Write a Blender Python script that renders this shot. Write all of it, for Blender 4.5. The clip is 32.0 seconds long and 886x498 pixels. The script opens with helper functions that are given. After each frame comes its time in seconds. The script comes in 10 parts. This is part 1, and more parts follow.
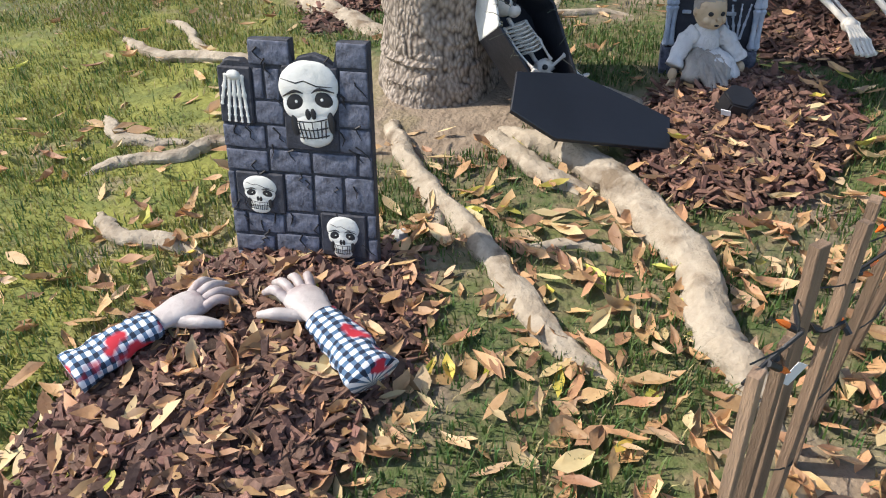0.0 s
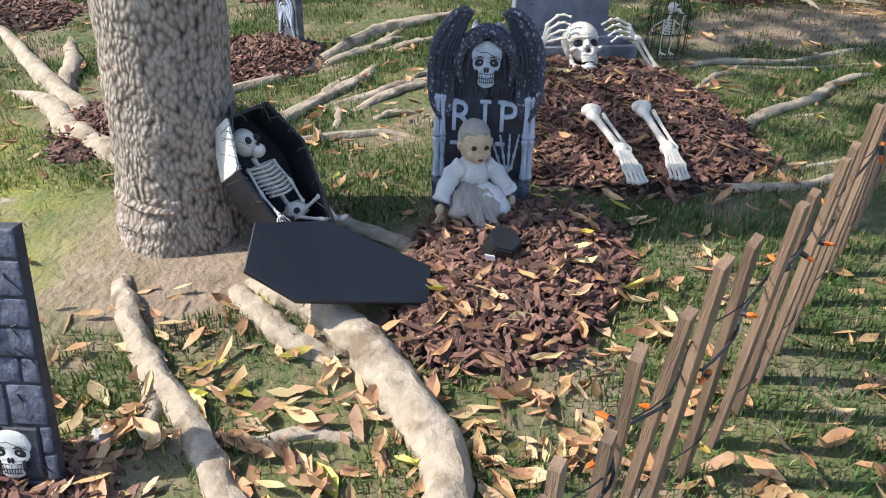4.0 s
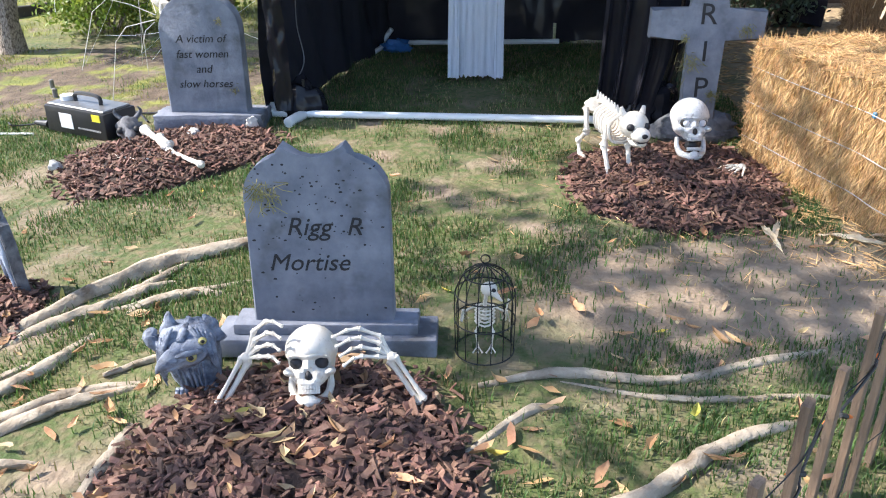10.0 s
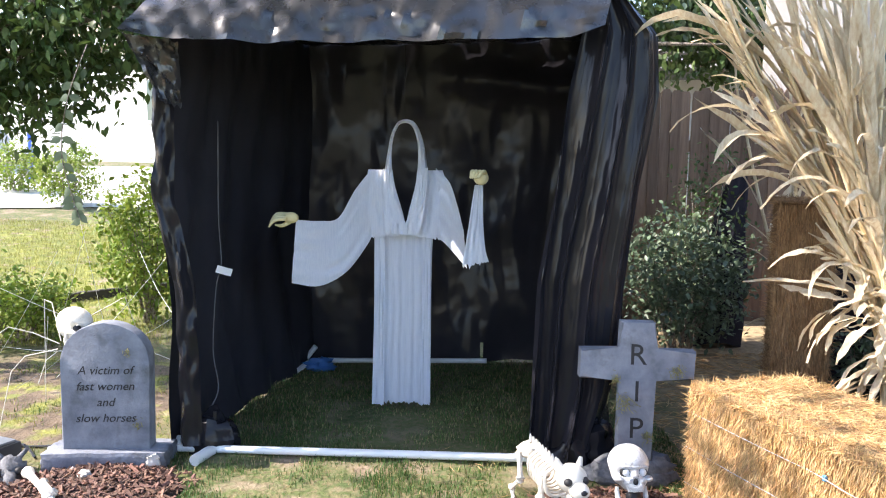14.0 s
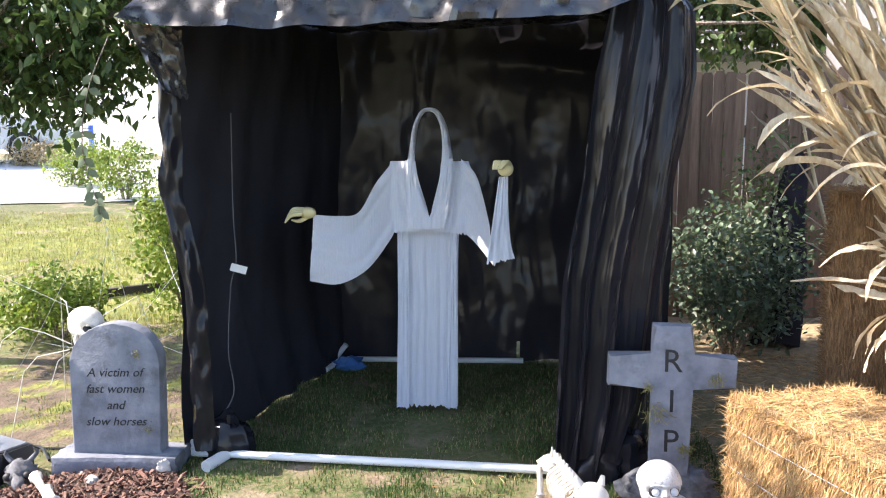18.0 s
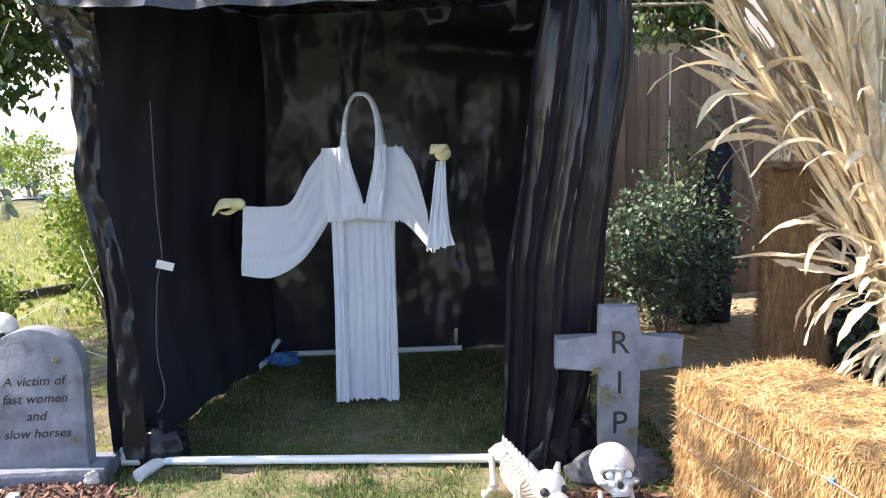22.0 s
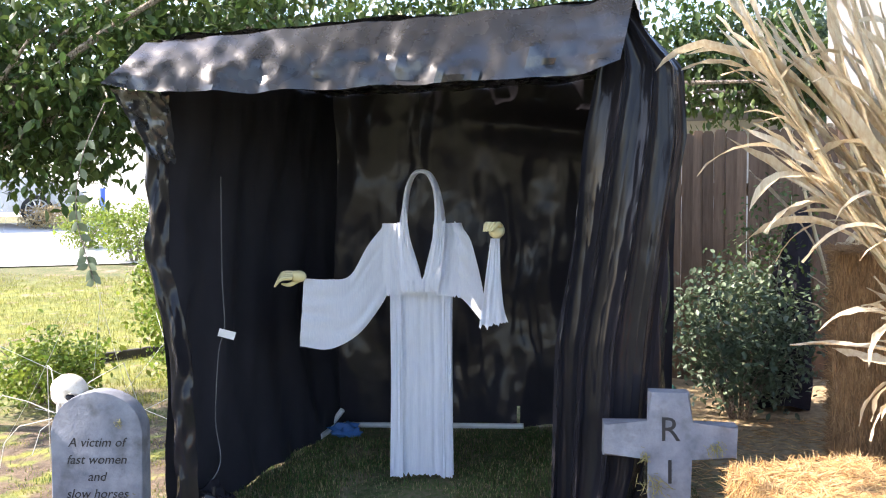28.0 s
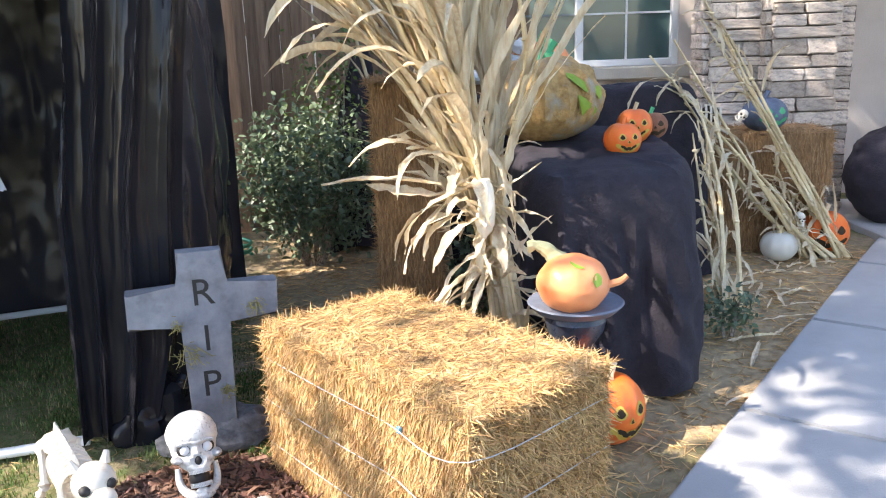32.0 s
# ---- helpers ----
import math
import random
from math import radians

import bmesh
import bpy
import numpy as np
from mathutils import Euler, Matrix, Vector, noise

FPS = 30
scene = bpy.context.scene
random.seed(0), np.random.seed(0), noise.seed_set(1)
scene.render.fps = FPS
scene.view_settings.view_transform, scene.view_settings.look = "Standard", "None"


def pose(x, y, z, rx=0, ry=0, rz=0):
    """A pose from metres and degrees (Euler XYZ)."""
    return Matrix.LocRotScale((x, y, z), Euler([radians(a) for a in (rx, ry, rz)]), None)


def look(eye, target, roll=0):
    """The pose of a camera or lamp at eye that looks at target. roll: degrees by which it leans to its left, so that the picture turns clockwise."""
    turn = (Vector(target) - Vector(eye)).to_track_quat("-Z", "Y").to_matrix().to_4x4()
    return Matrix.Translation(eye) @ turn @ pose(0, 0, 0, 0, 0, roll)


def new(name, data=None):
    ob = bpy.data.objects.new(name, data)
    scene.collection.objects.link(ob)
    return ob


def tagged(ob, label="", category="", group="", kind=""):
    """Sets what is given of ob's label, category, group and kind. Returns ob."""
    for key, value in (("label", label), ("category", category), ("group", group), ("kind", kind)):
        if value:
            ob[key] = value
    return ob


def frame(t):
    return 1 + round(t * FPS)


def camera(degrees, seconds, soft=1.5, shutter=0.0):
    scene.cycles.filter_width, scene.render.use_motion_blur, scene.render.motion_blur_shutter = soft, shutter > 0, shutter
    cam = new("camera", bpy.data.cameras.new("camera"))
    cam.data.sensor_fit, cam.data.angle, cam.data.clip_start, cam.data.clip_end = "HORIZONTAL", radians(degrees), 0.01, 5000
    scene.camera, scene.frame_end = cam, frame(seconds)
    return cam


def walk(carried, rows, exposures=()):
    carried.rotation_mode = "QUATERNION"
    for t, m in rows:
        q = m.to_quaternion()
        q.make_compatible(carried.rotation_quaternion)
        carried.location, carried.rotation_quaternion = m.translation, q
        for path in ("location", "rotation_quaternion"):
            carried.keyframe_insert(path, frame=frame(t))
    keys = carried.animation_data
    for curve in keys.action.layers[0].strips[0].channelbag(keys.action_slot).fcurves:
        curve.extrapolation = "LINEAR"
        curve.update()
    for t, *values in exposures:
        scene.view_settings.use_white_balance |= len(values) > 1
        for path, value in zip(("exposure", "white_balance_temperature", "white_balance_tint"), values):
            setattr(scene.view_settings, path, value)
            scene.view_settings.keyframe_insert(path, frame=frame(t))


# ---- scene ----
cam = camera(57.1, 32.0, soft=1.1)
PATH = [
    (0, (-1.505, -2.485, 0.933), (-1.618, -0.858, -0.224), -1.9),
    (0.5, (-1.61, -2.555, 0.932), (-1.707, -0.909, -0.2), -2.2),
    (1, (-1.633, -2.56, 0.932), (-1.645, -0.896, -0.178), 0.3),
    (1.5, (-1.641, -2.573, 0.928), (-1.672, -0.937, -0.222), -0.0),
    (2, (-1.638, -2.586, 0.936), (-1.637, -0.939, -0.197), -0.2),
    (2.5, (-1.553, -2.542, 0.944), (-1.459, -0.876, -0.159), 0.4),
    (3, (-1.403, -2.458, 0.962), (-1.248, -0.768, -0.096), 1.7),
    (3.5, (-1.299, -2.368, 0.986), (-1.114, -0.668, -0.051), 1.9),
    (4, (-1.231, -2.188, 0.979), (-1.013, -0.476, -0.031), 1.4),
    (4.2, (-1.147, -2.18, 1.079), (-0.983, -0.471, 0.053), -0.3),
    (4.5, (-1.152, -2.059, 1.027), (-0.912, -0.319, 0.071), 1.0),
    (6.5, (-0.753, -1.618, 1.118), (-0.74, 0.159, 0.2), -1.3),
    (7, (-0.636, -1.521, 1.117), (-0.668, 0.261, 0.209), -2.1),
    (7.5, (-0.46, -1.436, 1.161), (-0.578, 0.33, 0.229), -2.0),
    (8, (-0.364, -1.342, 1.15), (-0.491, 0.403, 0.181), -2.6),
    (8.5, (-0.298, -1.175, 1.194), (-0.317, 0.581, 0.238), -0.8),
    (9, (-0.185, -1.086, 1.215), (-0.191, 0.691, 0.296), -0.7),
    (9.5, (-0.018, -1.024, 1.239), (-0.113, 0.759, 0.339), -0.1),
    (10, (0.06, -0.939, 1.236), (-0.059, 0.851, 0.352), -0.8),
    (10.5, (0.046, -0.81, 1.282), (-0.013, 1.044, 0.534), -0.4),
    (10.8, (0.035, -0.752, 1.289), (0.033, 1.147, 0.662), -0.6),
    (11, (0.02, -0.75, 1.337), (0.055, 1.168, 0.771), -0.7),
    (11.5, (0.027, -0.715, 1.363), (0.064, 1.248, 0.981), -0.9),
    (12, (0.067, -0.678, 1.395), (0.066, 1.302, 1.115), -0.3),
    (12.5, (0.058, -0.665, 1.408), (0.058, 1.319, 1.16), -0.1),
    (13, (0.06, -0.656, 1.402), (0.074, 1.329, 1.157), -0.1),
    (13.5, (0.058, -0.65, 1.398), (0.091, 1.336, 1.164), 0.4),
    (14, (0.063, -0.653, 1.404), (0.112, 1.333, 1.175), 0.8),
    (14.5, (0.064, -0.646, 1.397), (0.121, 1.34, 1.171), 1.0),
    (16.5, (0.149, -0.561, 1.395), (0.157, 1.425, 1.152), 1.2),
    (17, (0.224, -0.492, 1.405), (0.167, 1.493, 1.163), 1.5),
    (17.5, (0.271, -0.432, 1.401), (0.155, 1.549, 1.152), 1.0),
    (18, (0.252, -0.415, 1.407), (0.145, 1.566, 1.152), -0.0),
    (18.5, (0.203, -0.379, 1.404), (0.16, 1.604, 1.149), -1.0),
    (19, (0.181, -0.362, 1.42), (0.212, 1.621, 1.163), -1.1),
    (19.5, (0.171, -0.354, 1.408), (0.219, 1.63, 1.158), -1.0),
    (20, (0.183, -0.34, 1.41), (0.253, 1.643, 1.152), -1.1),
    (20.5, (0.177, -0.326, 1.397), (0.289, 1.649, 1.106), -1.0),
    (21, (0.178, -0.306, 1.395), (0.3, 1.667, 1.089), -0.8),
    (21.5, (0.179, -0.3, 1.398), (0.287, 1.675, 1.1), -0.8),
    (22, (0.176, -0.319, 1.394), (0.26, 1.659, 1.107), -1.2),
    (22.5, (0.181, -0.35, 1.402), (0.221, 1.628, 1.106), -1.6),
    (23, (0.187, -0.355, 1.385), (0.232, 1.593, 0.934), -1.2),
    (23.5, (0.174, -0.35, 1.328), (0.199, 1.544, 0.685), -0.9),
    (24, (0.171, -0.345, 1.324), (0.172, 1.549, 0.681), -1.1),
    (24.5, (0.173, -0.352, 1.34), (0.185, 1.565, 0.77), -1.0),
    (25, (0.172, -0.361, 1.387), (0.193, 1.602, 1.005), -1.1),
    (25.5, (0.175, -0.383, 1.435), (0.226, 1.606, 1.234), -1.2),
    (27.5, (0.269, -0.344, 1.418), (0.29, 1.653, 1.316), -0.4),
    (28, (0.348, -0.335, 1.42), (0.207, 1.657, 1.308), -0.5),
    (28.5, (0.42, -0.328, 1.405), (0.157, 1.65, 1.265), -1.2),
    (29, (0.486, -0.317, 1.403), (0.221, 1.66, 1.255), -1.0),
    (29.5, (0.499, -0.313, 1.385), (0.24, 1.66, 1.191), -0.9),
    (30, (0.517, -0.309, 1.373), (0.261, 1.66, 1.13), -1.4),
    (30.5, (0.546, -0.262, 1.361), (0.538, 1.718, 1.079), -1.2),
    (31, (0.561, -0.163, 1.355), (0.849, 1.79, 1.035), -0.9),
    (31.5, (0.596, -0.085, 1.368), (1.303, 1.751, 1.009), -2.1),
    (32, (0.743, -0.011, 1.333), (1.465, 1.792, 0.854), -2.0),
]
walk(cam, [(t, look(eye, target, roll)) for t, eye, target, roll in PATH],
     [(0, 0.62, 6600, 11), (2, 0.75, 6800, 11), (3, 0.73, 6600, 11), (4.5, 0.98, 6300, 11), (6.5, 1.48, 6350, 12), (7.2, 1.46, 6350, 12), (8, 1.36, 6350, 12), (9.5, 1.40, 6250, 13), (11, 1.60, 6300, 13), (12.5, 1.84, 6500, 15), (22, 1.84, 6700, 17), (24, 1.70, 6300, 14), (25.5, 2.0, 6700, 17), (30, 2.06, 6800, 18), (31, 2.0, 6700, 16), (32, 1.94, 6900, 14)])

# ---- sky and sun ----
world = bpy.data.worlds.new("sky")
scene.world = world
world.use_nodes = True
wn = world.node_tree.nodes
sky = wn.new("ShaderNodeTexSky")
sky.sky_type = 'NISHITA'
sky.sun_disc = False
SUN_DIR = Vector((-0.70, 0.06, 0.70)).normalized()
sky.sun_elevation = math.asin(SUN_DIR.z)
sky.sun_rotation = math.atan2(SUN_DIR.x, SUN_DIR.y)
wn["Background"].inputs["Strength"].default_value = 0.15
world.node_tree.links.new(sky.outputs["Color"], wn["Background"].inputs["Color"])
sun = new("sun", bpy.data.lights.new("sun", 'SUN'))
sun.data.energy, sun.data.angle, sun.data.color = 3.7, radians(0.6), (1.0, 0.93, 0.82)
sun.matrix_world = look(SUN_DIR * 30, (0, 0, 0))

# ---- mesh helpers ----
R = random.Random(7)
NP = np.random.default_rng(11)


def gz(x, y):
    """Height of the lawn: it rises gently to the house and on towards the street, with a low mound at the tree."""
    base = -0.0204 + 0.0293 * np.clip(x, -4, 4) + 0.0157 * np.clip(y, -3, 6)
    d2 = ((x + 1.75) / 0.45) ** 2 + ((y + 0.12) / 0.45) ** 2
    e2 = ((x + 0.4) / 0.6) ** 2 + ((y - 0.9) / 0.4) ** 2
    rise = 0.077 * np.clip(-0.5 * x + 0.866 * y - 6.5, 0, 14)
    return base + 0.05 * np.exp(-d2) + 0.03 * np.exp(-e2) + rise


def G(x, y, h=0.0):
    return Vector((x, y, float(gz(x, y)) + h))


def thing(name, m, label, category, group="", kind=""):
    ob = new(name)
    ob.matrix_basis = m
    return tagged(ob, label, category, group, kind)


def finish(bm, smooth=True):
    me = bpy.data.meshes.new("m")
    bm.normal_update()
    bm.to_mesh(me)
    bm.free()
    me.polygons.foreach_set("use_smooth", [smooth] * len(me.polygons))
    return me


def part(name, bm, material, parent=None, label="", smooth=True, sharp=35):
    me = bm if isinstance(bm, bpy.types.Mesh) else finish(bm, smooth)
    me.name = name
    if smooth and sharp:
        me.set_sharp_from_angle(angle=radians(sharp))
    if material is not None and not me.materials:
        me.materials.append(material)
    ob = new(name, me)
    ob.parent = parent
    return tagged(ob, label)


def solid(name, bm, material, label, category, m=None, group="", kind="", smooth=True):
    ob = part(name, bm, material, None, "", smooth)
    if m is not None:
        ob.matrix_basis = m
    return tagged(ob, label, category, group, kind)


def np_mesh(verts, faces, smooth=False):
    """A mesh from arrays: verts (n, 3), faces (m, k)."""
    me = bpy.data.meshes.new("m")
    verts, faces = np.asarray(verts, np.float32), np.asarray(faces, np.int32)
    me.vertices.add(len(verts))
    me.vertices.foreach_set("co", verts.ravel())
    k = faces.shape[1]
    me.loops.add(faces.size)
    me.loops.foreach_set("vertex_index", faces.ravel())
    me.polygons.add(len(faces))
    me.polygons.foreach_set("loop_start", np.arange(0, faces.size, k, dtype=np.int32))
    me.polygons.foreach_set("use_smooth", np.full(len(faces), smooth))
    me.update(calc_edges=True)
    me.validate()
    return me


def rotations(yaw, pitch, roll):
    """Stacks of 3 x 3 turns: Rz(yaw) Rx(pitch) Ry(roll)."""
    cy, sy, cp, sp, cr, sr = np.cos(yaw), np.sin(yaw), np.cos(pitch), np.sin(pitch), np.cos(roll), np.sin(roll)
    o, l = np.zeros_like(cy), np.ones_like(cy)
    rz = np.stack([cy, -sy, o, sy, cy, o, o, o, l], -1).reshape(-1, 3, 3)
    rx = np.stack([l, o, o, o, cp, -sp, o, sp, cp], -1).reshape(-1, 3, 3)
    ry = np.stack([cr, o, sr, o, l, o, -sr, o, cr], -1).reshape(-1, 3, 3)
    return rz @ rx @ ry


def scatter(verts, faces, places, turns, scales, jitter=0.0):
    """Many copies of one small form in one mesh. scales: (n, 3)."""
    verts, faces = np.asarray(verts, float), np.asarray(faces)
    n, k = len(places), len(verts)
    v = verts[None] * scales[:, None, :]
    if jitter:
        v = v + NP.normal(0, jitter, v.shape) * scales[:, None, :]
    v = np.einsum("nij,nkj->nki", turns, v) + places[:, None, :]
    f = faces[None] + (np.arange(n) * k)[:, None, None]
    return v.reshape(-1, 3), f.reshape(-1, faces.shape[1])


def box(bm, size, at=(0, 0, 0), turn=None, bevel=0.0, seg=1):
    m = Matrix.Translation(at)
    if turn is not None:
        m = m @ Euler([radians(a) for a in turn]).to_matrix().to_4x4()
    made = bmesh.ops.create_cube(bm, size=1.0, matrix=m @ Matrix.Diagonal((*size, 1)))
    if bevel:
        edges = {e for v in made["verts"] for e in v.link_edges}
        bmesh.ops.bevel(bm, geom=list(edges), offset=bevel, segments=seg, affect='EDGES', profile=0.6)
    return bm


def spline(points, steps):
    """A smooth line through points (Catmull-Rom)."""
    p = [Vector(q) for q in points]
    p = [2 * p[0] - p[1], *p, 2 * p[-1] - p[-2]]
    out = []
    for i in range(1, len(p) - 2):
        a, b, c, d = p[i - 1:i + 3]
        for j in range(steps):
            t = j / steps
            out.append(0.5 * (2 * b + (c - a) * t + (2 * a - 5 * b + 4 * c - d) * t * t + (3 * b - a - 3 * c + d) * t ** 3))
    out.append(p[-2])
    return out


def tube(bm, points, radii, sides=8, cap=True, flat=1.0, wobble=0.0, seed=0):
    """A round bar along points; radii: one, or one a point. flat squeezes it upright."""
    pts = [Vector(q) for q in points]
    if not hasattr(radii, "__len__"):
        radii = [radii] * len(pts)
    if len(radii) != len(pts):
        radii = list(np.interp(np.linspace(0, 1, len(pts)), np.linspace(0, 1, len(radii)), radii))
    rings, side = [], None
    for i, p in enumerate(pts):
        d = (pts[min(i + 1, len(pts) - 1)] - pts[max(i - 1, 0)]).normalized()
        if side is None:
            side = d.cross((0, 0, 1))
            if side.length < 0.2:
                side = d.cross((0, 1, 0))
        side = (side - d * side.dot(d)).normalized()
        up = side.cross(d).normalized()
        ring = []
        for k in range(sides):
            a = 2 * math.pi * k / sides
            r = radii[i]
            if wobble:
                r *= 1 + wobble * noise.noise(Vector((math.cos(a) * 1.3 + seed, math.sin(a) * 1.3, i * 0.45)))
            ring.append(bm.verts.new(p + side * (r * math.cos(a)) + up * (r * flat * math.sin(a))))
        rings.append(ring)
    for a, b in zip(rings, rings[1:]):
        for k in range(sides):
            bm.faces.new((a[k], a[(k + 1) % sides], b[(k + 1) % sides], b[k]))
    if cap:
        bm.faces.new(rings[0][::-1])
        bm.faces.new(rings[-1])
    return bm


def ball(bm, at, radii, seg=16, rings=10, turn=None, rough=0.0, freq=3.0, seed=0.0):
    m = Matrix.Translation(at)
    if turn is not None:
        m = m @ Euler([radians(a) for a in turn]).to_matrix().to_4x4()
    made = bmesh.ops.create_uvsphere(bm, u_segments=seg, v_segments=rings, radius=1.0)["verts"]
    for v in made:
        c = v.co.copy()
        k = 1 + rough * noise.noise(c * freq + Vector((seed, 0, 0))) if rough else 1
        v.co = m @ Vector((c.x * radii[0] * k, c.y * radii[1] * k, c.z * radii[2] * k))
    return made


def slab(bm, outline, depth, y=0.0, bevel=0.0, seg=2):
    """A plate: an outline in x and z (counter-clockwise from the front), from y to y + depth."""
    front = [bm.verts.new((x, y, z)) for x, z in outline]
    back = [bm.verts.new((x, y + depth, z)) for x, z in outline]
    faces = [bm.faces.new(front), bm.faces.new(back[::-1])]
    n = len(front)
    for i in range(n):
        faces.append(bm.faces.new((front[(i + 1) % n], front[i], back[i], back[(i + 1) % n])))
    if bevel:
        rim = [bm.edges.get((front[i], front[(i + 1) % n])) for i in range(n)]
        bmesh.ops.bevel(bm, geom=rim, offset=bevel, segments=seg, affect='EDGES', profile=0.6)
    return bm


def arch(w, h, rise, n=14, z0=0.0):
    """Outline of a round-topped stone: width, height, height of the rounded part."""
    pts = [(-w / 2, z0), (w / 2, z0)]
    for i in range(n + 1):
        a = math.pi * i / n
        pts.append((w / 2 * math.cos(a), h - rise + rise * math.sin(a)))
    return pts


def written(text, size, material, parent, at, depth=0.002, turn=(90, 0, 0), shear=0.0, name="lettering", wide=1.0, label=""):
    cu = bpy.data.curves.new("t", 'FONT')
    cu.body, cu.size, cu.extrude, cu.align_x, cu.shear = text, size, depth, 'CENTER', shear
    cu.resolution_u = 3
    ob = bpy.data.objects.new("t", cu)
    scene.collection.objects.link(ob)
    bpy.context.view_layer.update()
    me = bpy.data.meshes.new_from_object(ob.evaluated_get(bpy.context.evaluated_depsgraph_get()))
    bpy.data.objects.remove(ob)
    me.materials.clear()
    out = part(name, me, material, parent, label, smooth=False)
    out.matrix_basis = pose(*at, *turn) @ Matrix.Diagonal((wide, 1, 1, 1))
    return out


# ---- materials ----
def mat(name, c1, c2, scale=6.0, rough=0.8, bump=0.3, bscale=40.0, c3=None, s3=2.0, t3=0.55, metal=0.0, rand=0.0, island=0.0,
        hue=0.0, spec=0.5, stretch=None, world_space=False, trans=0.0, detail=5.0, alpha=1.0, bdist=0.01, coat=0.0):
    """A surface of two mixed colours with fine relief; c3 lies over it in patches. rand: by object, island: by loose piece."""
    m = bpy.data.materials.new(name)
    m.use_nodes = True
    n, l = m.node_tree.nodes, m.node_tree.links
    b = n["Principled BSDF"]
    co = n.new("ShaderNodeNewGeometry").outputs["Position"] if world_space else n.new("ShaderNodeTexCoord").outputs["Object"]
    if stretch:
        mp = n.new("ShaderNodeMapping")
        mp.inputs["Scale"].default_value = stretch
        l.new(co, mp.inputs["Vector"])
        co = mp.outputs["Vector"]

    def tex(s, d, r=0.6):
        t = n.new("ShaderNodeTexNoise")
        t.inputs["Scale"].default_value, t.inputs["Detail"].default_value, t.inputs["Roughness"].default_value = s, d, r
        l.new(co, t.inputs["Vector"])
        return t.outputs["Fac"]

    def ramp(fac, lo, hi):
        r = n.new("ShaderNodeMapRange")
        r.inputs["From Min"].default_value, r.inputs["From Max"].default_value = lo, hi
        l.new(fac, r.inputs["Value"])
        return r.outputs["Result"]

    def mix(fac, a, c):
        x = n.new("ShaderNodeMix")
        x.data_type = 'RGBA'
        for sock, val in ((x.inputs[0], fac), (x.inputs[6], a), (x.inputs[7], c)):
            if hasattr(val, "is_output"):
                l.new(val, sock)
            elif hasattr(val, "__len__"):
                sock.default_value = (*val, 1)
            else:
                sock.default_value = val
        return x.outputs[2]

    col = mix(ramp(tex(scale, detail), 0.3, 0.7), c1, c2)
    if c3:
        col = mix(ramp(tex(s3, 4.0), t3 - 0.04, t3 + 0.1), col, c3)
    if rand or island:
        src = n.new("ShaderNodeObjectInfo").outputs["Random"] if rand else n.new("ShaderNodeNewGeometry").outputs["Random Per Island"]
        k = rand or island
        hs = n.new("ShaderNodeHueSaturation")
        r = n.new("ShaderNodeMapRange")
        r.inputs["To Min"].default_value, r.inputs["To Max"].default_value = 1 - k, 1 + k
        l.new(src, r.inputs["Value"])
        l.new(r.outputs["Result"], hs.inputs["Value"])
        if hue:
            mul = n.new("ShaderNodeMath")
            mul.operation = 'MULTIPLY'
            mul.inputs[1].default_value = 7.31
            l.new(src, mul.inputs[0])
            fr = n.new("ShaderNodeMath")
            fr.operation = 'FRACT'
            l.new(mul.outputs[0], fr.inputs[0])
            rh = n.new("ShaderNodeMapRange")
            rh.inputs["To Min"].default_value, rh.inputs["To Max"].default_value = 0.5 - hue, 0.5 + hue
            l.new(fr.outputs[0], rh.inputs["Value"])
            l.new(rh.outputs["Result"], hs.inputs["Hue"])
        l.new(col, hs.inputs["Color"])
        col = hs.outputs["Color"]
    l.new(col, b.inputs["Base Color"])
    b.inputs["Metallic"].default_value = metal
    b.inputs["Specular IOR Level"].default_value = spec
    b.inputs["Coat Weight"].default_value = coat
    b.inputs["Alpha"].default_value = alpha
    rr = n.new("ShaderNodeMapRange")
    rr.inputs["To Min"].default_value, rr.inputs["To Max"].default_value = max(rough - 0.1, 0.03), min(rough + 0.1, 1)
    l.new(tex(scale * 2.3, 3.0), rr.inputs["Value"])
    l.new(rr.outputs["Result"], b.inputs["Roughness"])
    if bump:
        bp = n.new("ShaderNodeBump")
        bp.inputs["Strength"].default_value, bp.inputs["Distance"].default_value = bump, bdist
        l.new(tex(bscale, 6.0), bp.inputs["Height"])
        l.new(bp.outputs["Normal"], b.inputs["Normal"])
    if trans:
        out = n["Material Output"]
        tr = n.new("ShaderNodeBsdfTranslucent")
        l.new(col, tr.inputs["Color"])
        ms = n.new("ShaderNodeMixShader")
        ms.inputs[0].default_value = trans
        l.new(b.outputs[0], ms.inputs[1])
        l.new(tr.outputs[0], ms.inputs[2])
        l.new(ms.outputs[0], out.inputs["Surface"])
    return m


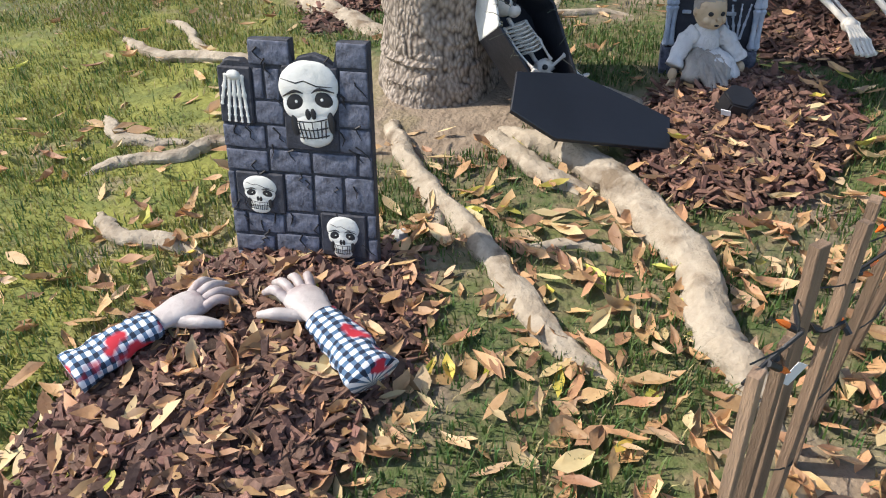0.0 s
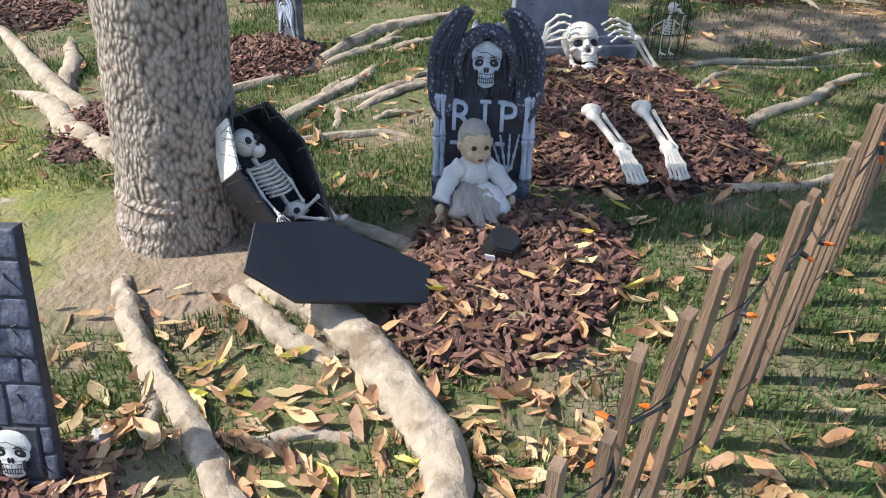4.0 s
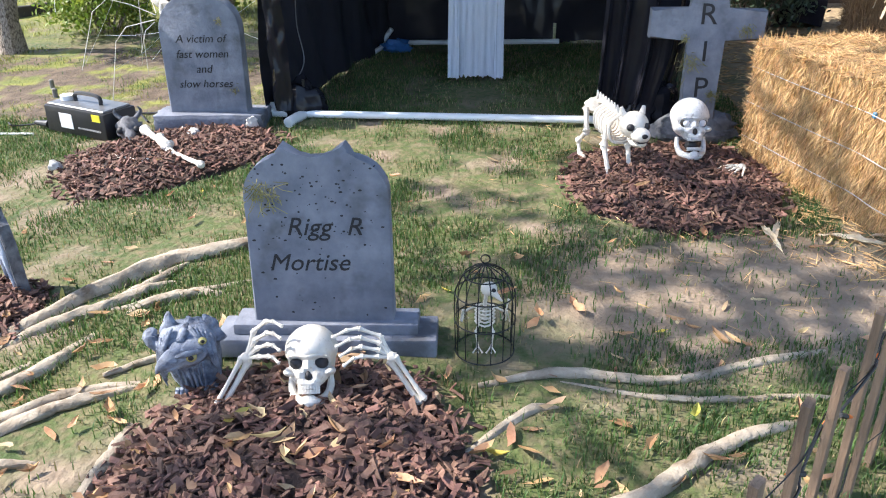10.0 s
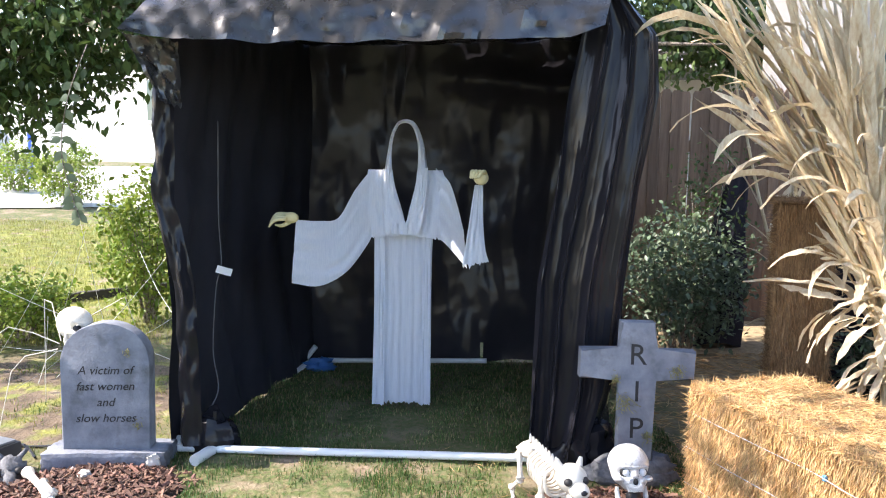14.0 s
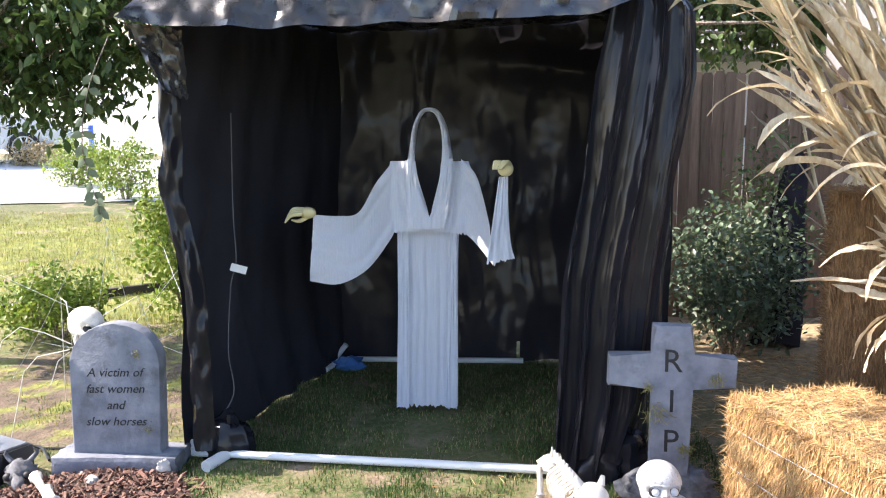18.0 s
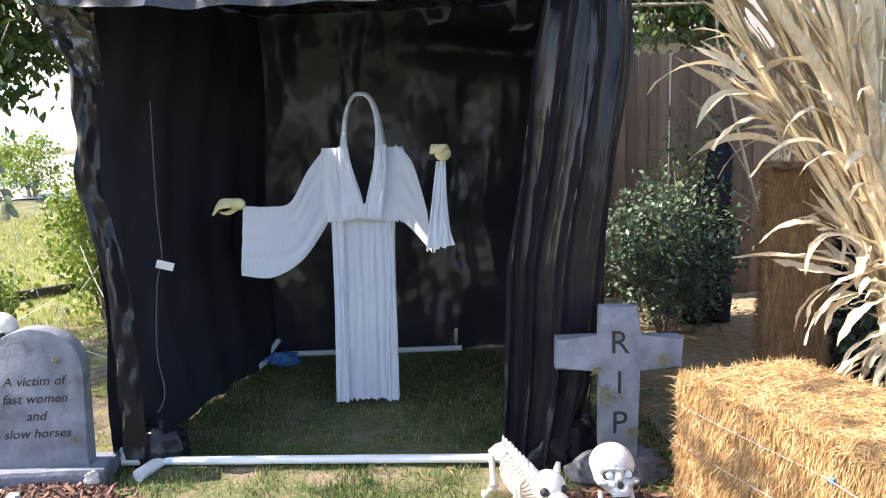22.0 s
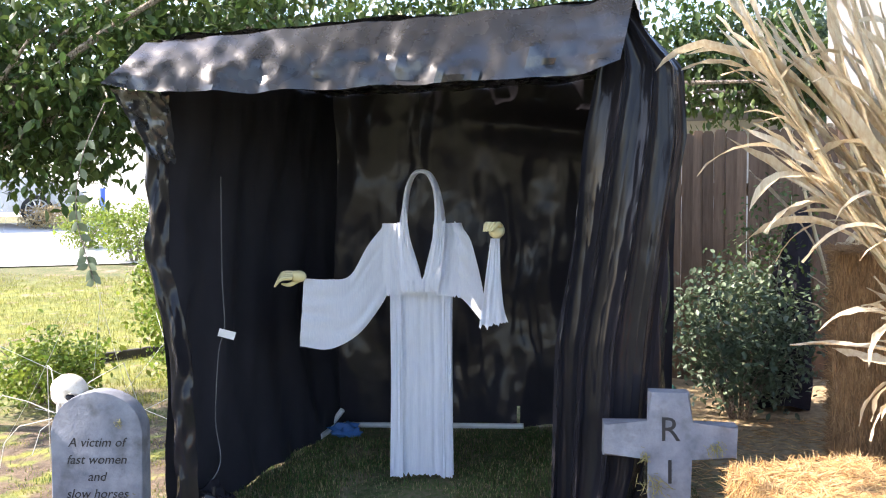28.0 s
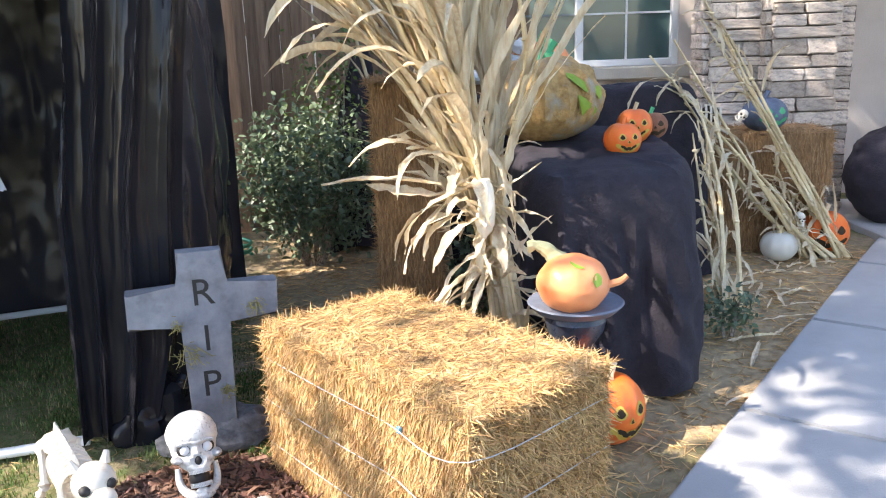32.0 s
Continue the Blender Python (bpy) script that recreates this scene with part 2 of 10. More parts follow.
def bark_material():
    """Grey bark of small raised plates between dark pits."""
    m = bpy.data.materials.new("bark")
    m.use_nodes = True
    n, l = m.node_tree.nodes, m.node_tree.links
    b = n["Principled BSDF"]
    mp = n.new("ShaderNodeMapping")
    mp.inputs["Scale"].default_value = (1, 1, 0.62)
    l.new(n.new("ShaderNodeTexCoord").outputs["Object"], mp.inputs["Vector"])
    warp = n.new("ShaderNodeTexNoise")
    warp.inputs["Scale"].default_value = 22
    l.new(mp.outputs[0], warp.inputs["Vector"])
    add = n.new("ShaderNodeVectorMath")
    add.operation = 'MULTIPLY_ADD'
    add.inputs[1].default_value = (0.022, 0.022, 0.022)
    l.new(warp.outputs["Color"], add.inputs[0])
    l.new(mp.outputs[0], add.inputs[2])
    vo = n.new("ShaderNodeTexVoronoi")
    vo.feature = 'SMOOTH_F1'
    vo.inputs["Scale"].default_value = 92
    vo.inputs["Smoothness"].default_value = 0.35
    l.new(add.outputs[0], vo.inputs["Vector"])
    big = n.new("ShaderNodeTexNoise")
    big.inputs["Scale"].default_value, big.inputs["Detail"].default_value = 9, 6
    l.new(mp.outputs[0], big.inputs["Vector"])
    r = n.new("ShaderNodeValToRGB")
    r.color_ramp.elements[0].position, r.color_ramp.elements[0].color = 0.30, (0.40, 0.34, 0.285, 1)
    r.color_ramp.elements[1].position, r.color_ramp.elements[1].color = 0.92, (0.05, 0.038, 0.03, 1)
    e = r.color_ramp.elements.new(0.60)
    e.color = (0.25, 0.205, 0.165, 1)
    l.new(vo.outputs["Distance"], r.inputs[0])
    mx = n.new("ShaderNodeMix")
    mx.data_type, mx.blend_type = 'RGBA', 'MULTIPLY'
    mx.inputs[0].default_value = 0.55
    l.new(r.outputs[0], mx.inputs[6])
    l.new(big.outputs["Fac"], mx.inputs[7])
    hs = n.new("ShaderNodeHueSaturation")
    hs.inputs["Value"].default_value = 1.35
    l.new(mx.outputs[2], hs.inputs["Color"])
    l.new(hs.outputs[0], b.inputs["Base Color"])
    b.inputs["Roughness"].default_value = 0.92
    bp = n.new("ShaderNodeBump")
    bp.invert = True
    bp.inputs["Strength"].default_value, bp.inputs["Distance"].default_value = 0.9, 0.008
    l.new(vo.outputs["Distance"], bp.inputs["Height"])
    l.new(bp.outputs["Normal"], b.inputs["Normal"])
    return m


M_BARK = bark_material()
M_ROOT = mat("root_bark", (0.29, 0.235, 0.17), (0.49, 0.42, 0.325), 18, 0.9, 0.9, 45, c3=(0.20, 0.15, 0.10), s3=11, t3=0.58, world_space=True)
M_FOAM = mat("grey_painted_foam", (0.125, 0.138, 0.175), (0.27, 0.29, 0.34), 9, 0.75, 0.5, 55, c3=(0.11, 0.115, 0.13), s3=6, t3=0.58, detail=8.0)
M_INK = mat("black_paint", (0.012, 0.012, 0.014), (0.02, 0.02, 0.024), 20, 0.6, 0.0)
M_BONE = mat("bone_plastic", (0.66, 0.60, 0.51), (0.78, 0.74, 0.66), 10, 0.5, 0.15, 60, c3=(0.55, 0.47, 0.36), s3=22, t3=0.62)
M_MULCH = mat("dark_mulch", (0.025, 0.015, 0.011), (0.06, 0.034, 0.025), 30, 0.9, 0.8, 60, world_space=True)
M_CHIP = mat("red_brown_bark_chip", (0.10, 0.050, 0.035), (0.22, 0.118, 0.085), 40, 0.75, 0.4, 90, island=0.55, hue=0.012, world_space=True)


def tarp(name, c1, c2, spec, rough, strength, scale):
    """Thin black polythene: sharp small wrinkles over slack folds."""
    m = mat(name, c1, c2, 5, rough, 0.0, spec=spec)
    n, l = m.node_tree.nodes, m.node_tree.links
    co = n.new("ShaderNodeTexCoord").outputs["Object"]
    last = None
    for sc, st, dist in ((scale, strength, 0.018), (scale * 4.5, strength * 0.5, 0.005)):
        t = n.new("ShaderNodeTexNoise")
        t.noise_type = 'RIDGED_MULTIFRACTAL'
        t.inputs["Scale"].default_value, t.inputs["Detail"].default_value, t.inputs["Distortion"].default_value = sc, 3.0, 0.6
        l.new(co, t.inputs["Vector"])
        bp = n.new("ShaderNodeBump")
        bp.inputs["Strength"].default_value, bp.inputs["Distance"].default_value = st, dist
        l.new(t.outputs["Fac"], bp.inputs["Height"])
        if last is not None:
            l.new(last, bp.inputs["Normal"])
        last = bp.outputs["Normal"]
    l.new(last, n["Principled BSDF"].inputs["Normal"])
    return m


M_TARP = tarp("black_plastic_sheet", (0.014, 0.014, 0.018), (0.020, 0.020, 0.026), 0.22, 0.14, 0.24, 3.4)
# Lit copy: lighter base and full gloss stand in for sky light.
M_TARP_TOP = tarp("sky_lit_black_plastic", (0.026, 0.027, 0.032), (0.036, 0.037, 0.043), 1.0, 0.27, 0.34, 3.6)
# Inner copies: blacks lifted in colour to stand in for haze.
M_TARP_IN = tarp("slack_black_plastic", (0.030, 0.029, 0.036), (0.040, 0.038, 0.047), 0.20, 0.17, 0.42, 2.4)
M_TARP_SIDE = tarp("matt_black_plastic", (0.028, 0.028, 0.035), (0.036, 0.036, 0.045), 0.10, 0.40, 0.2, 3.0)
M_PVC = mat("white_pvc", (0.80, 0.81, 0.82), (0.86, 0.87, 0.88), 6, 0.35, 0.05, 30)
M_GAUZE = mat("white_gauze", (0.76, 0.80, 0.90), (0.88, 0.91, 0.98), 9, 0.95, 0.3, 30, trans=0.35, stretch=(30, 30, 0.8), alpha=0.97)
M_STRAW = mat("straw", (0.30, 0.165, 0.054), (0.49, 0.31, 0.125), 30, 0.8, 0.5, 120, world_space=True)
M_STRAWS = mat("straw_stems", (0.41, 0.235, 0.085), (0.64, 0.44, 0.22), 20, 0.7, 0.2, 90, island=0.5, hue=0.012, world_space=True)
M_SLAT = mat("weathered_fence_wood", (0.15, 0.10, 0.066), (0.36, 0.24, 0.155), 9, 0.85, 0.5, 70, stretch=(6, 6, 0.6), rand=0.3)
M_CONC = mat("concrete", (0.33, 0.335, 0.345), (0.43, 0.435, 0.445), 2.5, 0.85, 0.3, 120, c3=(0.27, 0.27, 0.28), s3=70, t3=0.68, world_space=True)
M_WALL = mat("stucco", (0.62, 0.56, 0.52), (0.68, 0.62, 0.58), 5, 0.9, 0.5, 130, world_space=True)
M_WHITE = mat("white_paint", (0.78, 0.78, 0.79), (0.83, 0.83, 0.84), 4, 0.5, 0.05, 50)
M_LEAF = mat("green_leaf", (0.045, 0.085, 0.022), (0.10, 0.16, 0.045), 3, 0.5, 0.1, 60, island=0.4, hue=0.02, trans=0.3, world_space=True)
M_LEAF_DARK = mat("dark_green_leaf", (0.066, 0.106, 0.063), (0.165, 0.22, 0.135), 3, 0.45, 0.1, 60, island=0.4, hue=0.02, trans=0.2, world_space=True)
M_CLOTH = mat("black_cloth", (0.014, 0.012, 0.020), (0.028, 0.024, 0.036), 18, 0.95, 0.5, 90)

# ---- ground ----
def ground_material():
    m = bpy.data.materials.new("lawn_soil")
    m.use_nodes = True
    n, l = m.node_tree.nodes, m.node_tree.links
    b = n["Principled BSDF"]
    pos = n.new("ShaderNodeNewGeometry").outputs["Position"]

    def tex(s, d=5.0):
        t = n.new("ShaderNodeTexNoise")
        t.inputs["Scale"].default_value, t.inputs["Detail"].default_value = s, d
        l.new(pos, t.inputs["Vector"])
        return t.outputs["Fac"]

    def mix(fac, a, c):
        x = n.new("ShaderNodeMix")
        x.data_type = 'RGBA'
        for sock, val in ((x.inputs[0], fac), (x.inputs[6], a), (x.inputs[7], c)):
            if hasattr(val, "is_output"):
                l.new(val, sock)
            else:
                sock.default_value = (*val, 1)
        return x.outputs[2]

    def rng(v, lo, hi):
        r = n.new("ShaderNodeMapRange")
        r.inputs["From Min"].default_value, r.inputs["From Max"].default_value = lo, hi
        l.new(v, r.inputs["Value"])
        return r.outputs["Result"]

    def math_(op, a, c):
        x = n.new("ShaderNodeMath")
        x.operation = op
        for s, v in zip(x.inputs, (a, c)):
            if hasattr(v, "is_output"):
                l.new(v, s)
            else:
                s.default_value = v
        return x.outputs[0]

    def spot(cx, cy, rx, ry):
        mp = n.new("ShaderNodeMapping")
        mp.vector_type = 'POINT'
        mp.inputs["Location"].default_value = (-cx / rx, -cy / ry, 0)
        mp.inputs["Scale"].default_value = (1 / rx, 1 / ry, 0)
        l.new(pos, mp.inputs["Vector"])
        v = n.new("ShaderNodeVectorMath")
        v.operation = 'LENGTH'
        l.new(mp.outputs[0], v.inputs[0])
        wav = math_('ADD', v.outputs["Value"], math_('MULTIPLY', math_('SUBTRACT', tex(4.0), 0.5), 0.9))
        return rng(wav, 1.15, 0.75)

    grass = mix(rng(tex(2.2), 0.35, 0.65), (0.055, 0.092, 0.026), (0.115, 0.135, 0.044))
    grass = mix(rng(tex(28.0), 0.4, 0.7), grass, (0.19, 0.155, 0.085))
    soil = mix(rng(tex(16.0), 0.3, 0.7), (0.20, 0.15, 0.105), (0.32, 0.25, 0.18))
    dry = mix(rng(tex(22.0), 0.35, 0.65), (0.27, 0.20, 0.12), (0.45, 0.34, 0.20))
    col = mix(rng(tex(3.3, 6.0), 0.52, 0.66), grass, soil)
    for c in ((0.85, 1.25, 0.75, 0.45), (-1.62, -0.42, 0.42, 0.34)):
        col = mix(spot(*c), col, soil)
    moss = mix(rng(tex(9.0), 0.4, 0.62), (0.235, 0.24, 0.05), (0.14, 0.165, 0.04))
    moss = mix(rng(tex(5.0), 0.55, 0.7), moss, soil)
    wet = mix(rng(tex(13.0), 0.35, 0.65), (0.085, 0.062, 0.042), (0.17, 0.125, 0.085))
    bed = mix(rng(tex(4.2), 0.50, 0.60), wet, moss)
    col = mix(spot(-2.9, -0.6, 1.0, 1.3), col, moss)
    col = mix(spot(-4.2, 8.2, 3.4, 2.9), col, moss)
    col = mix(spot(-2.3, 4.0, 1.6, 0.95), col, bed)
    for c in ((3.0, 4.2, 1.9, 2.6), (2.6, 2.6, 0.9, 0.9)):
        col = mix(spot(*c), col, dry)
    l.new(col, b.inputs["Base Color"])
    b.inputs["Roughness"].default_value = 0.95
    bp = n.new("ShaderNodeBump")
    bp.inputs["Strength"].default_value, bp.inputs["Distance"].default_value = 0.8, 0.02
    l.new(tex(45.0, 8.0), bp.inputs["Height"])
    l.new(bp.outputs["Normal"], b.inputs["Normal"])
    return m


gx = np.concatenate([-np.geomspace(220, 5, 24), np.arange(-4.6, 6.0, 0.07), np.geomspace(6.4, 220, 24)])
gy = np.concatenate([-np.geomspace(220, 4, 24), np.arange(-3.6, 7.0, 0.07), np.geomspace(7.4, 220, 24)])
X, Y = np.meshgrid(gx, gy)
near = np.exp(-((X / 9) ** 2 + ((Y - 1.5) / 9) ** 2) ** 2)
Z = gz(X, Y) + near * 0.008 * (np.sin(X * 9.1 + 2 * np.sin(Y * 5.3)) * np.cos(Y * 8.3 + X * 3.7))
nx, ny = len(gx), len(gy)
idx = np.arange(nx * ny).reshape(ny, nx)
quads = np.stack([idx[:-1, :-1], idx[:-1, 1:], idx[1:, 1:], idx[1:, :-1]], -1).reshape(-1, 4)
solid("ground", np_mesh(np.stack([X, Y, Z], -1).reshape(-1, 3), quads, True), ground_material(),
      "patchy green lawn with bare soil, moss and straw", "lawn", kind="structure")

# ---- builders shared by several things ----
def multi(pieces, smooth=True):
    """One mesh out of several (bmesh, material) pieces."""
    verts, faces, slots, mats, base = [], [], [], [], 0
    for bm, m in pieces:
        if m not in mats:
            mats.append(m)
        bm.verts.ensure_lookup_table()
        bm.verts.index_update()
        verts += [v.co.copy() for v in bm.verts]
        for f in bm.faces:
            faces.append([v.index + base for v in f.verts])
            slots.append(mats.index(m))
        base += len(bm.verts)
        bm.free()
    me = bpy.data.meshes.new("m")
    me.from_pydata(verts, [], faces)
    for m in mats:
        me.materials.append(m)
    me.polygons.foreach_set("material_index", slots)
    me.polygons.foreach_set("use_smooth", [smooth] * len(faces))
    me.update()
    return me


def bone(bm, a, b, r, sides=8, knob=1.6):
    """A long bone from a to b with swollen ends."""
    a, b = Vector(a), Vector(b)
    d = b - a
    tube(bm, [a - d.normalized() * r * 0.5, a + d * 0.03, a + d * 0.16, a + d * 0.5, a + d * 0.84, a + d * 0.97, b + d.normalized() * r * 0.5],
         [r * 0.7, r * knob, r * 1.05, r * 0.85, r, r * knob, r * 0.7], sides)


def bone_fingers(bm, wrist, ahead, across, up, size, spread=0.5, curl=0.5, count=5):
    """Palm bones and fingers from a wrist: ahead and across in the palm's plane."""
    ahead, across, up = Vector(ahead).normalized(), Vector(across).normalized(), Vector(up).normalized()
    wrist = Vector(wrist)
    ball(bm, wrist + ahead * size * 0.08, (size * 0.13, size * 0.13, size * 0.09), 8, 6)
    for k in range(count):
        f = (k / (count - 1) - 0.5) * 2
        thumb = k == 0
        d = (ahead + across * f * spread * (1.5 if thumb else 1)).normalized()
        p = wrist + ahead * size * 0.08 + across * f * size * 0.14
        lengths = (0.34, 0.2, 0.15, 0.11) if not thumb else (0.22, 0.17, 0.13)
        bend = 0.0
        for j, ln in enumerate(lengths):
            bend += curl * (0.25 if j == 0 else 0.75)
            q = p + (d * math.cos(bend) - up * math.sin(bend)) * size * ln
            bone(bm, p, q, size * (0.034 - 0.004 * j), 6, 1.45)
            p = q


EYES = ((-0.15, -0.34, 0.53), (0.15, -0.34, 0.53))


def skull(name, m, s, label, gape=0.0, material=None, group="", eyes=False, dark=None):
    """A skull that faces -y, s metres high, standing on its chin; gape opens the jaw."""
    material = material or M_BONE
    dark = dark or M_INK
    ob = thing(name, m @ Matrix.Diagonal((s, s, s, 1)), label, "skull", group)
    bm = bmesh.new()
    lift = gape * 0.12
    for at, rad in (((0, 0.10, 0.64), (0.36, 0.47, 0.38)), ((0, -0.12, 0.47), (0.27, 0.27, 0.27)), ((0, -0.21, 0.31), (0.17, 0.16, 0.12)),
                    ((-0.25, -0.16, 0.42), (0.085, 0.18, 0.06)), ((0.25, -0.16, 0.42), (0.085, 0.18, 0.06)), ((0, -0.31, 0.61), (0.25, 0.07, 0.05))):
        made = ball(bm, at, rad, 28, 20)
        for v in made:
            for ex, ey, ez in EYES:
                g = math.exp(-(((v.co.x - ex) / 0.105) ** 2 + ((v.co.z - ez) / 0.095) ** 2) * 1.3)
                if v.co.y < 0:
                    v.co.y += 0.2 * g
            g = math.exp(-((v.co.x / 0.06) ** 2 + ((v.co.z - 0.38) / 0.075) ** 2))
            if v.co.y < 0:
                v.co.y += 0.12 * g
            v.co.x *= 1 - 0.12 * math.exp(-((v.co.z - 0.55) / 0.12) ** 2) * (v.co.y > -0.1)
    bmesh.ops.translate(bm, verts=bm.verts, vec=(0, 0, lift))
    part("cranium", bm, material, ob)
    bm = bmesh.new()
    tube(bm, spline([(-0.25, 0.0, 0.40), (-0.25, -0.02, 0.22), (-0.2, -0.1, 0.09), (-0.09, -0.26, 0.04), (0, -0.30, 0.035), (0.09, -0.26, 0.04),
                     (0.2, -0.1, 0.09), (0.25, -0.02, 0.22), (0.25, 0.0, 0.40)], 4), [0.035, 0.05, 0.06, 0.062, 0.07, 0.062, 0.06, 0.05, 0.035], 10)
    ball(bm, (0, -0.29, 0.07), (0.1, 0.06, 0.07), 12, 8)
    part("lower_jaw", bm, material, ob)
    bm = bmesh.new()
    box(bm, (0.034, 0.03, 0.06), (0, 0, 0), None, 0.008, 2)
    tooth = finish(bm)
    for row, z in ((0, 0.235 + lift), (1, 0.175)):
        for i in range(-4, 5):
            a = i * 0.2
            ob_ = part("tooth", tooth, material, ob)
            ob_.matrix_basis = pose(0.17 * math.sin(a), -0.17 - 0.16 * math.cos(a), z, 0, 0, math.degrees(a))
    for ex, ey, ez in EYES:
        bm = bmesh.new()
        ball(bm, (ex, -0.195, ez + lift), (0.098, 0.09, 0.088), 16, 10)
        part("eye_socket", bm, dark, ob, "deep dark eye socket")
        if eyes:
            bm = bmesh.new()
            ball(bm, (ex, -0.25, ez + lift), (0.065, 0.06, 0.065), 14, 10)
            part("eyeball", bm, M_WHITE, ob, "glassy pale eyeball")
    bm = bmesh.new()
    ball(bm, (0, -0.29, 0.375 + lift), (0.05, 0.05, 0.065), 10, 8)
    part("nose_hole", bm, dark, ob)
    if gape:
        bm = bmesh.new()
        ball(bm, (0, -0.12, 0.2 + lift * 0.3), (0.14, 0.13, 0.07 + lift * 0.5), 12, 8)
        part("mouth", bm, dark, ob)
    return ob


def sheet(bm, corner, u, v, nu, nv, shape):
    """A grid of nu x nv from corner along u and v; shape(a, b) gives each point's offset."""
    rows = []
    corner, u, v = Vector(corner), Vector(u), Vector(v)
    for j in range(nv + 1):
        rows.append([bm.verts.new(corner + u * (i / nu) + v * (j / nv) + Vector(shape(i / nu, j / nv))) for i in range(nu + 1)])
    for j in range(nv):
        for i in range(nu):
            bm.faces.new((rows[j][i], rows[j][i + 1], rows[j + 1][i + 1], rows[j + 1][i]))
    return bm


LEAF_V = [(-0.0, 0, 0), (0.22, 0.25, 0.05), (0.25, 0.55, 0.09), (0, 1.0, 0.0), (-0.25, 0.55, 0.09), (-0.22, 0.25, 0.05), (0, 0.3, 0.0), (0, 0.6, 0.02)]
LEAF_F = [(0, 1, 6), (1, 2, 7), (1, 7, 6), (2, 3, 7), (3, 4, 7), (4, 5, 7), (5, 6, 7), (5, 0, 6)]


def foliage(points, size, flat=0.0, var=0.35):
    """Leaves of about that length at the points, turned at random. Returns verts and faces."""
    n = len(points)
    t = rotations(NP.uniform(0, 6.28, n), NP.normal(-0.35 + flat, 0.7, n), NP.normal(0, 0.6, n))
    s = size * NP.uniform(1 - var, 1 + var, n)
    return scatter(LEAF_V, LEAF_F, points, t, np.stack([s, s, s], -1))


def clumps(centre, radii, count, per, spread, shell=0.5):
    """Points for leaves: clusters spread through an ellipsoid, denser near its skin."""
    d = NP.normal(0, 1, (count, 3))
    d /= np.linalg.norm(d, axis=1)[:, None]
    d *= (NP.uniform(shell ** 3, 1, count) ** (1 / 3))[:, None] * NP.uniform(0.75, 1.1, count)[:, None]
    c = np.asarray(centre) + d * np.asarray(radii)
    return (c[:, None, :] + NP.normal(0, spread, (count, per, 3))).reshape(-1, 3)


def bar_writing(parent, material, x, z, width, height, y, seed):
    """A line of writing that cannot be read: short bars."""
    r = random.Random(seed)
    bm = bmesh.new()
    p = x - width / 2
    while p < x + width / 2:
        w = r.uniform(0.4, 1.0) * height
        box(bm, (w, 0.002, height * r.uniform(0.6, 1)), (p + w / 2, y, z))
        p += w + height * 0.35
    return part("lettering", bm, material, parent, smooth=False)

# ---- the tree with its roots ----
TREE = Vector((-1.73, -0.26, 0))
tree = thing("tree", Matrix.Translation((TREE.x, TREE.y, 0)), "grey-brown rough-barked shade tree with pale surface roots in the lawn", "tree")
bm = bmesh.new()
trunk_line = spline([(0.075, 0, -0.15), (0.075, 0, 0.03), (0.075, 0.0, 0.16), (0.08, 0.01, 0.5), (0.09, 0.03, 1.2), (0.11, 0.05, 2.0), (0.13, 0.1, 2.8)], 14)
tube(bm, trunk_line, [0.20, 0.178, 0.163, 0.155, 0.150, 0.148, 0.148, 0.146, 0.143, 0.140, 0.136, 0.13, 0.12], 48, wobble=0.07, seed=3)
for v in bm.verts:
    k = noise.noise(Vector((v.co.x * 28, v.co.y * 28, v.co.z * 13)))
    v.co += Vector((v.co.x, v.co.y, 0)).normalized() * 0.006 * k
trunk = part("trunk", bm, M_BARK, tree)
bm = bmesh.new()
limb_ends = []
# Limbs above the view; the long ones are added to spread shade.
for k, (a, tilt, ln) in enumerate(((0.4, 0.9, 1.8), (1.7, 0.75, 2.0), (2.9, 0.9, 1.9), (4.1, 0.8, 1.9), (5.3, 0.95, 1.7), (0.9, 0.35, 2.0), (2.75, 1.05, 3.6), (2.95, 1.0, 4.2), (2.45, 1.0, 4.2), (2.2, 1.05, 4.6), (2.6, 0.75, 4.4), (2.35, 1.2, 3.6), (1.5, 1.0, 4.2), (1.25, 1.0, 3.9), (1.0, 1.0, 3.5), (1.75, 0.85, 4.4), (1.95, 0.95, 4.4), (1.35, 0.8, 3.8), (1.6, 1.05, 4.9))):
    s = Vector((0.13, 0.08, 2.4 + 0.06 * k))
    d = Vector((math.cos(a) * math.sin(tilt), math.sin(a) * math.sin(tilt), math.cos(tilt)))
    tube(bm, spline([s, s + d * ln * 0.45 + Vector((0, 0, 0.05)), s + d * ln + Vector((0, 0, 0.2))], 6), [0.075, 0.05, 0.02], 10, wobble=0.2)
    limb_ends += [s + d * ln * f for f in ((0.6, 0.85, 1.05) if ln < 3 else (0.45, 0.6, 0.75, 0.9, 1.05))]
part("limb", bm, M_BARK, tree)
pts = [clumps(e, (0.75, 0.75, 0.5), 7, 14, 0.12, 0.2) for e in limb_ends]
# Added unseen leaf clumps, set where they shade path and house front.
for y in np.arange(1.3, 5.5, 0.5):
    for x in np.arange(-0.45 if y < 2.2 else 0.55, 3.1, 0.5):
        pts.append(clumps((x + 0.15 * math.sin(7 * y), y + 0.26, 4.75 + 0.25 * math.sin(3 * x + 5 * y)), (0.42, 0.42, 0.3), 16, 18, 0.12, 0.2))
pts = np.concatenate(pts)
foot = pts + np.array([TREE.x, TREE.y, 0.0])
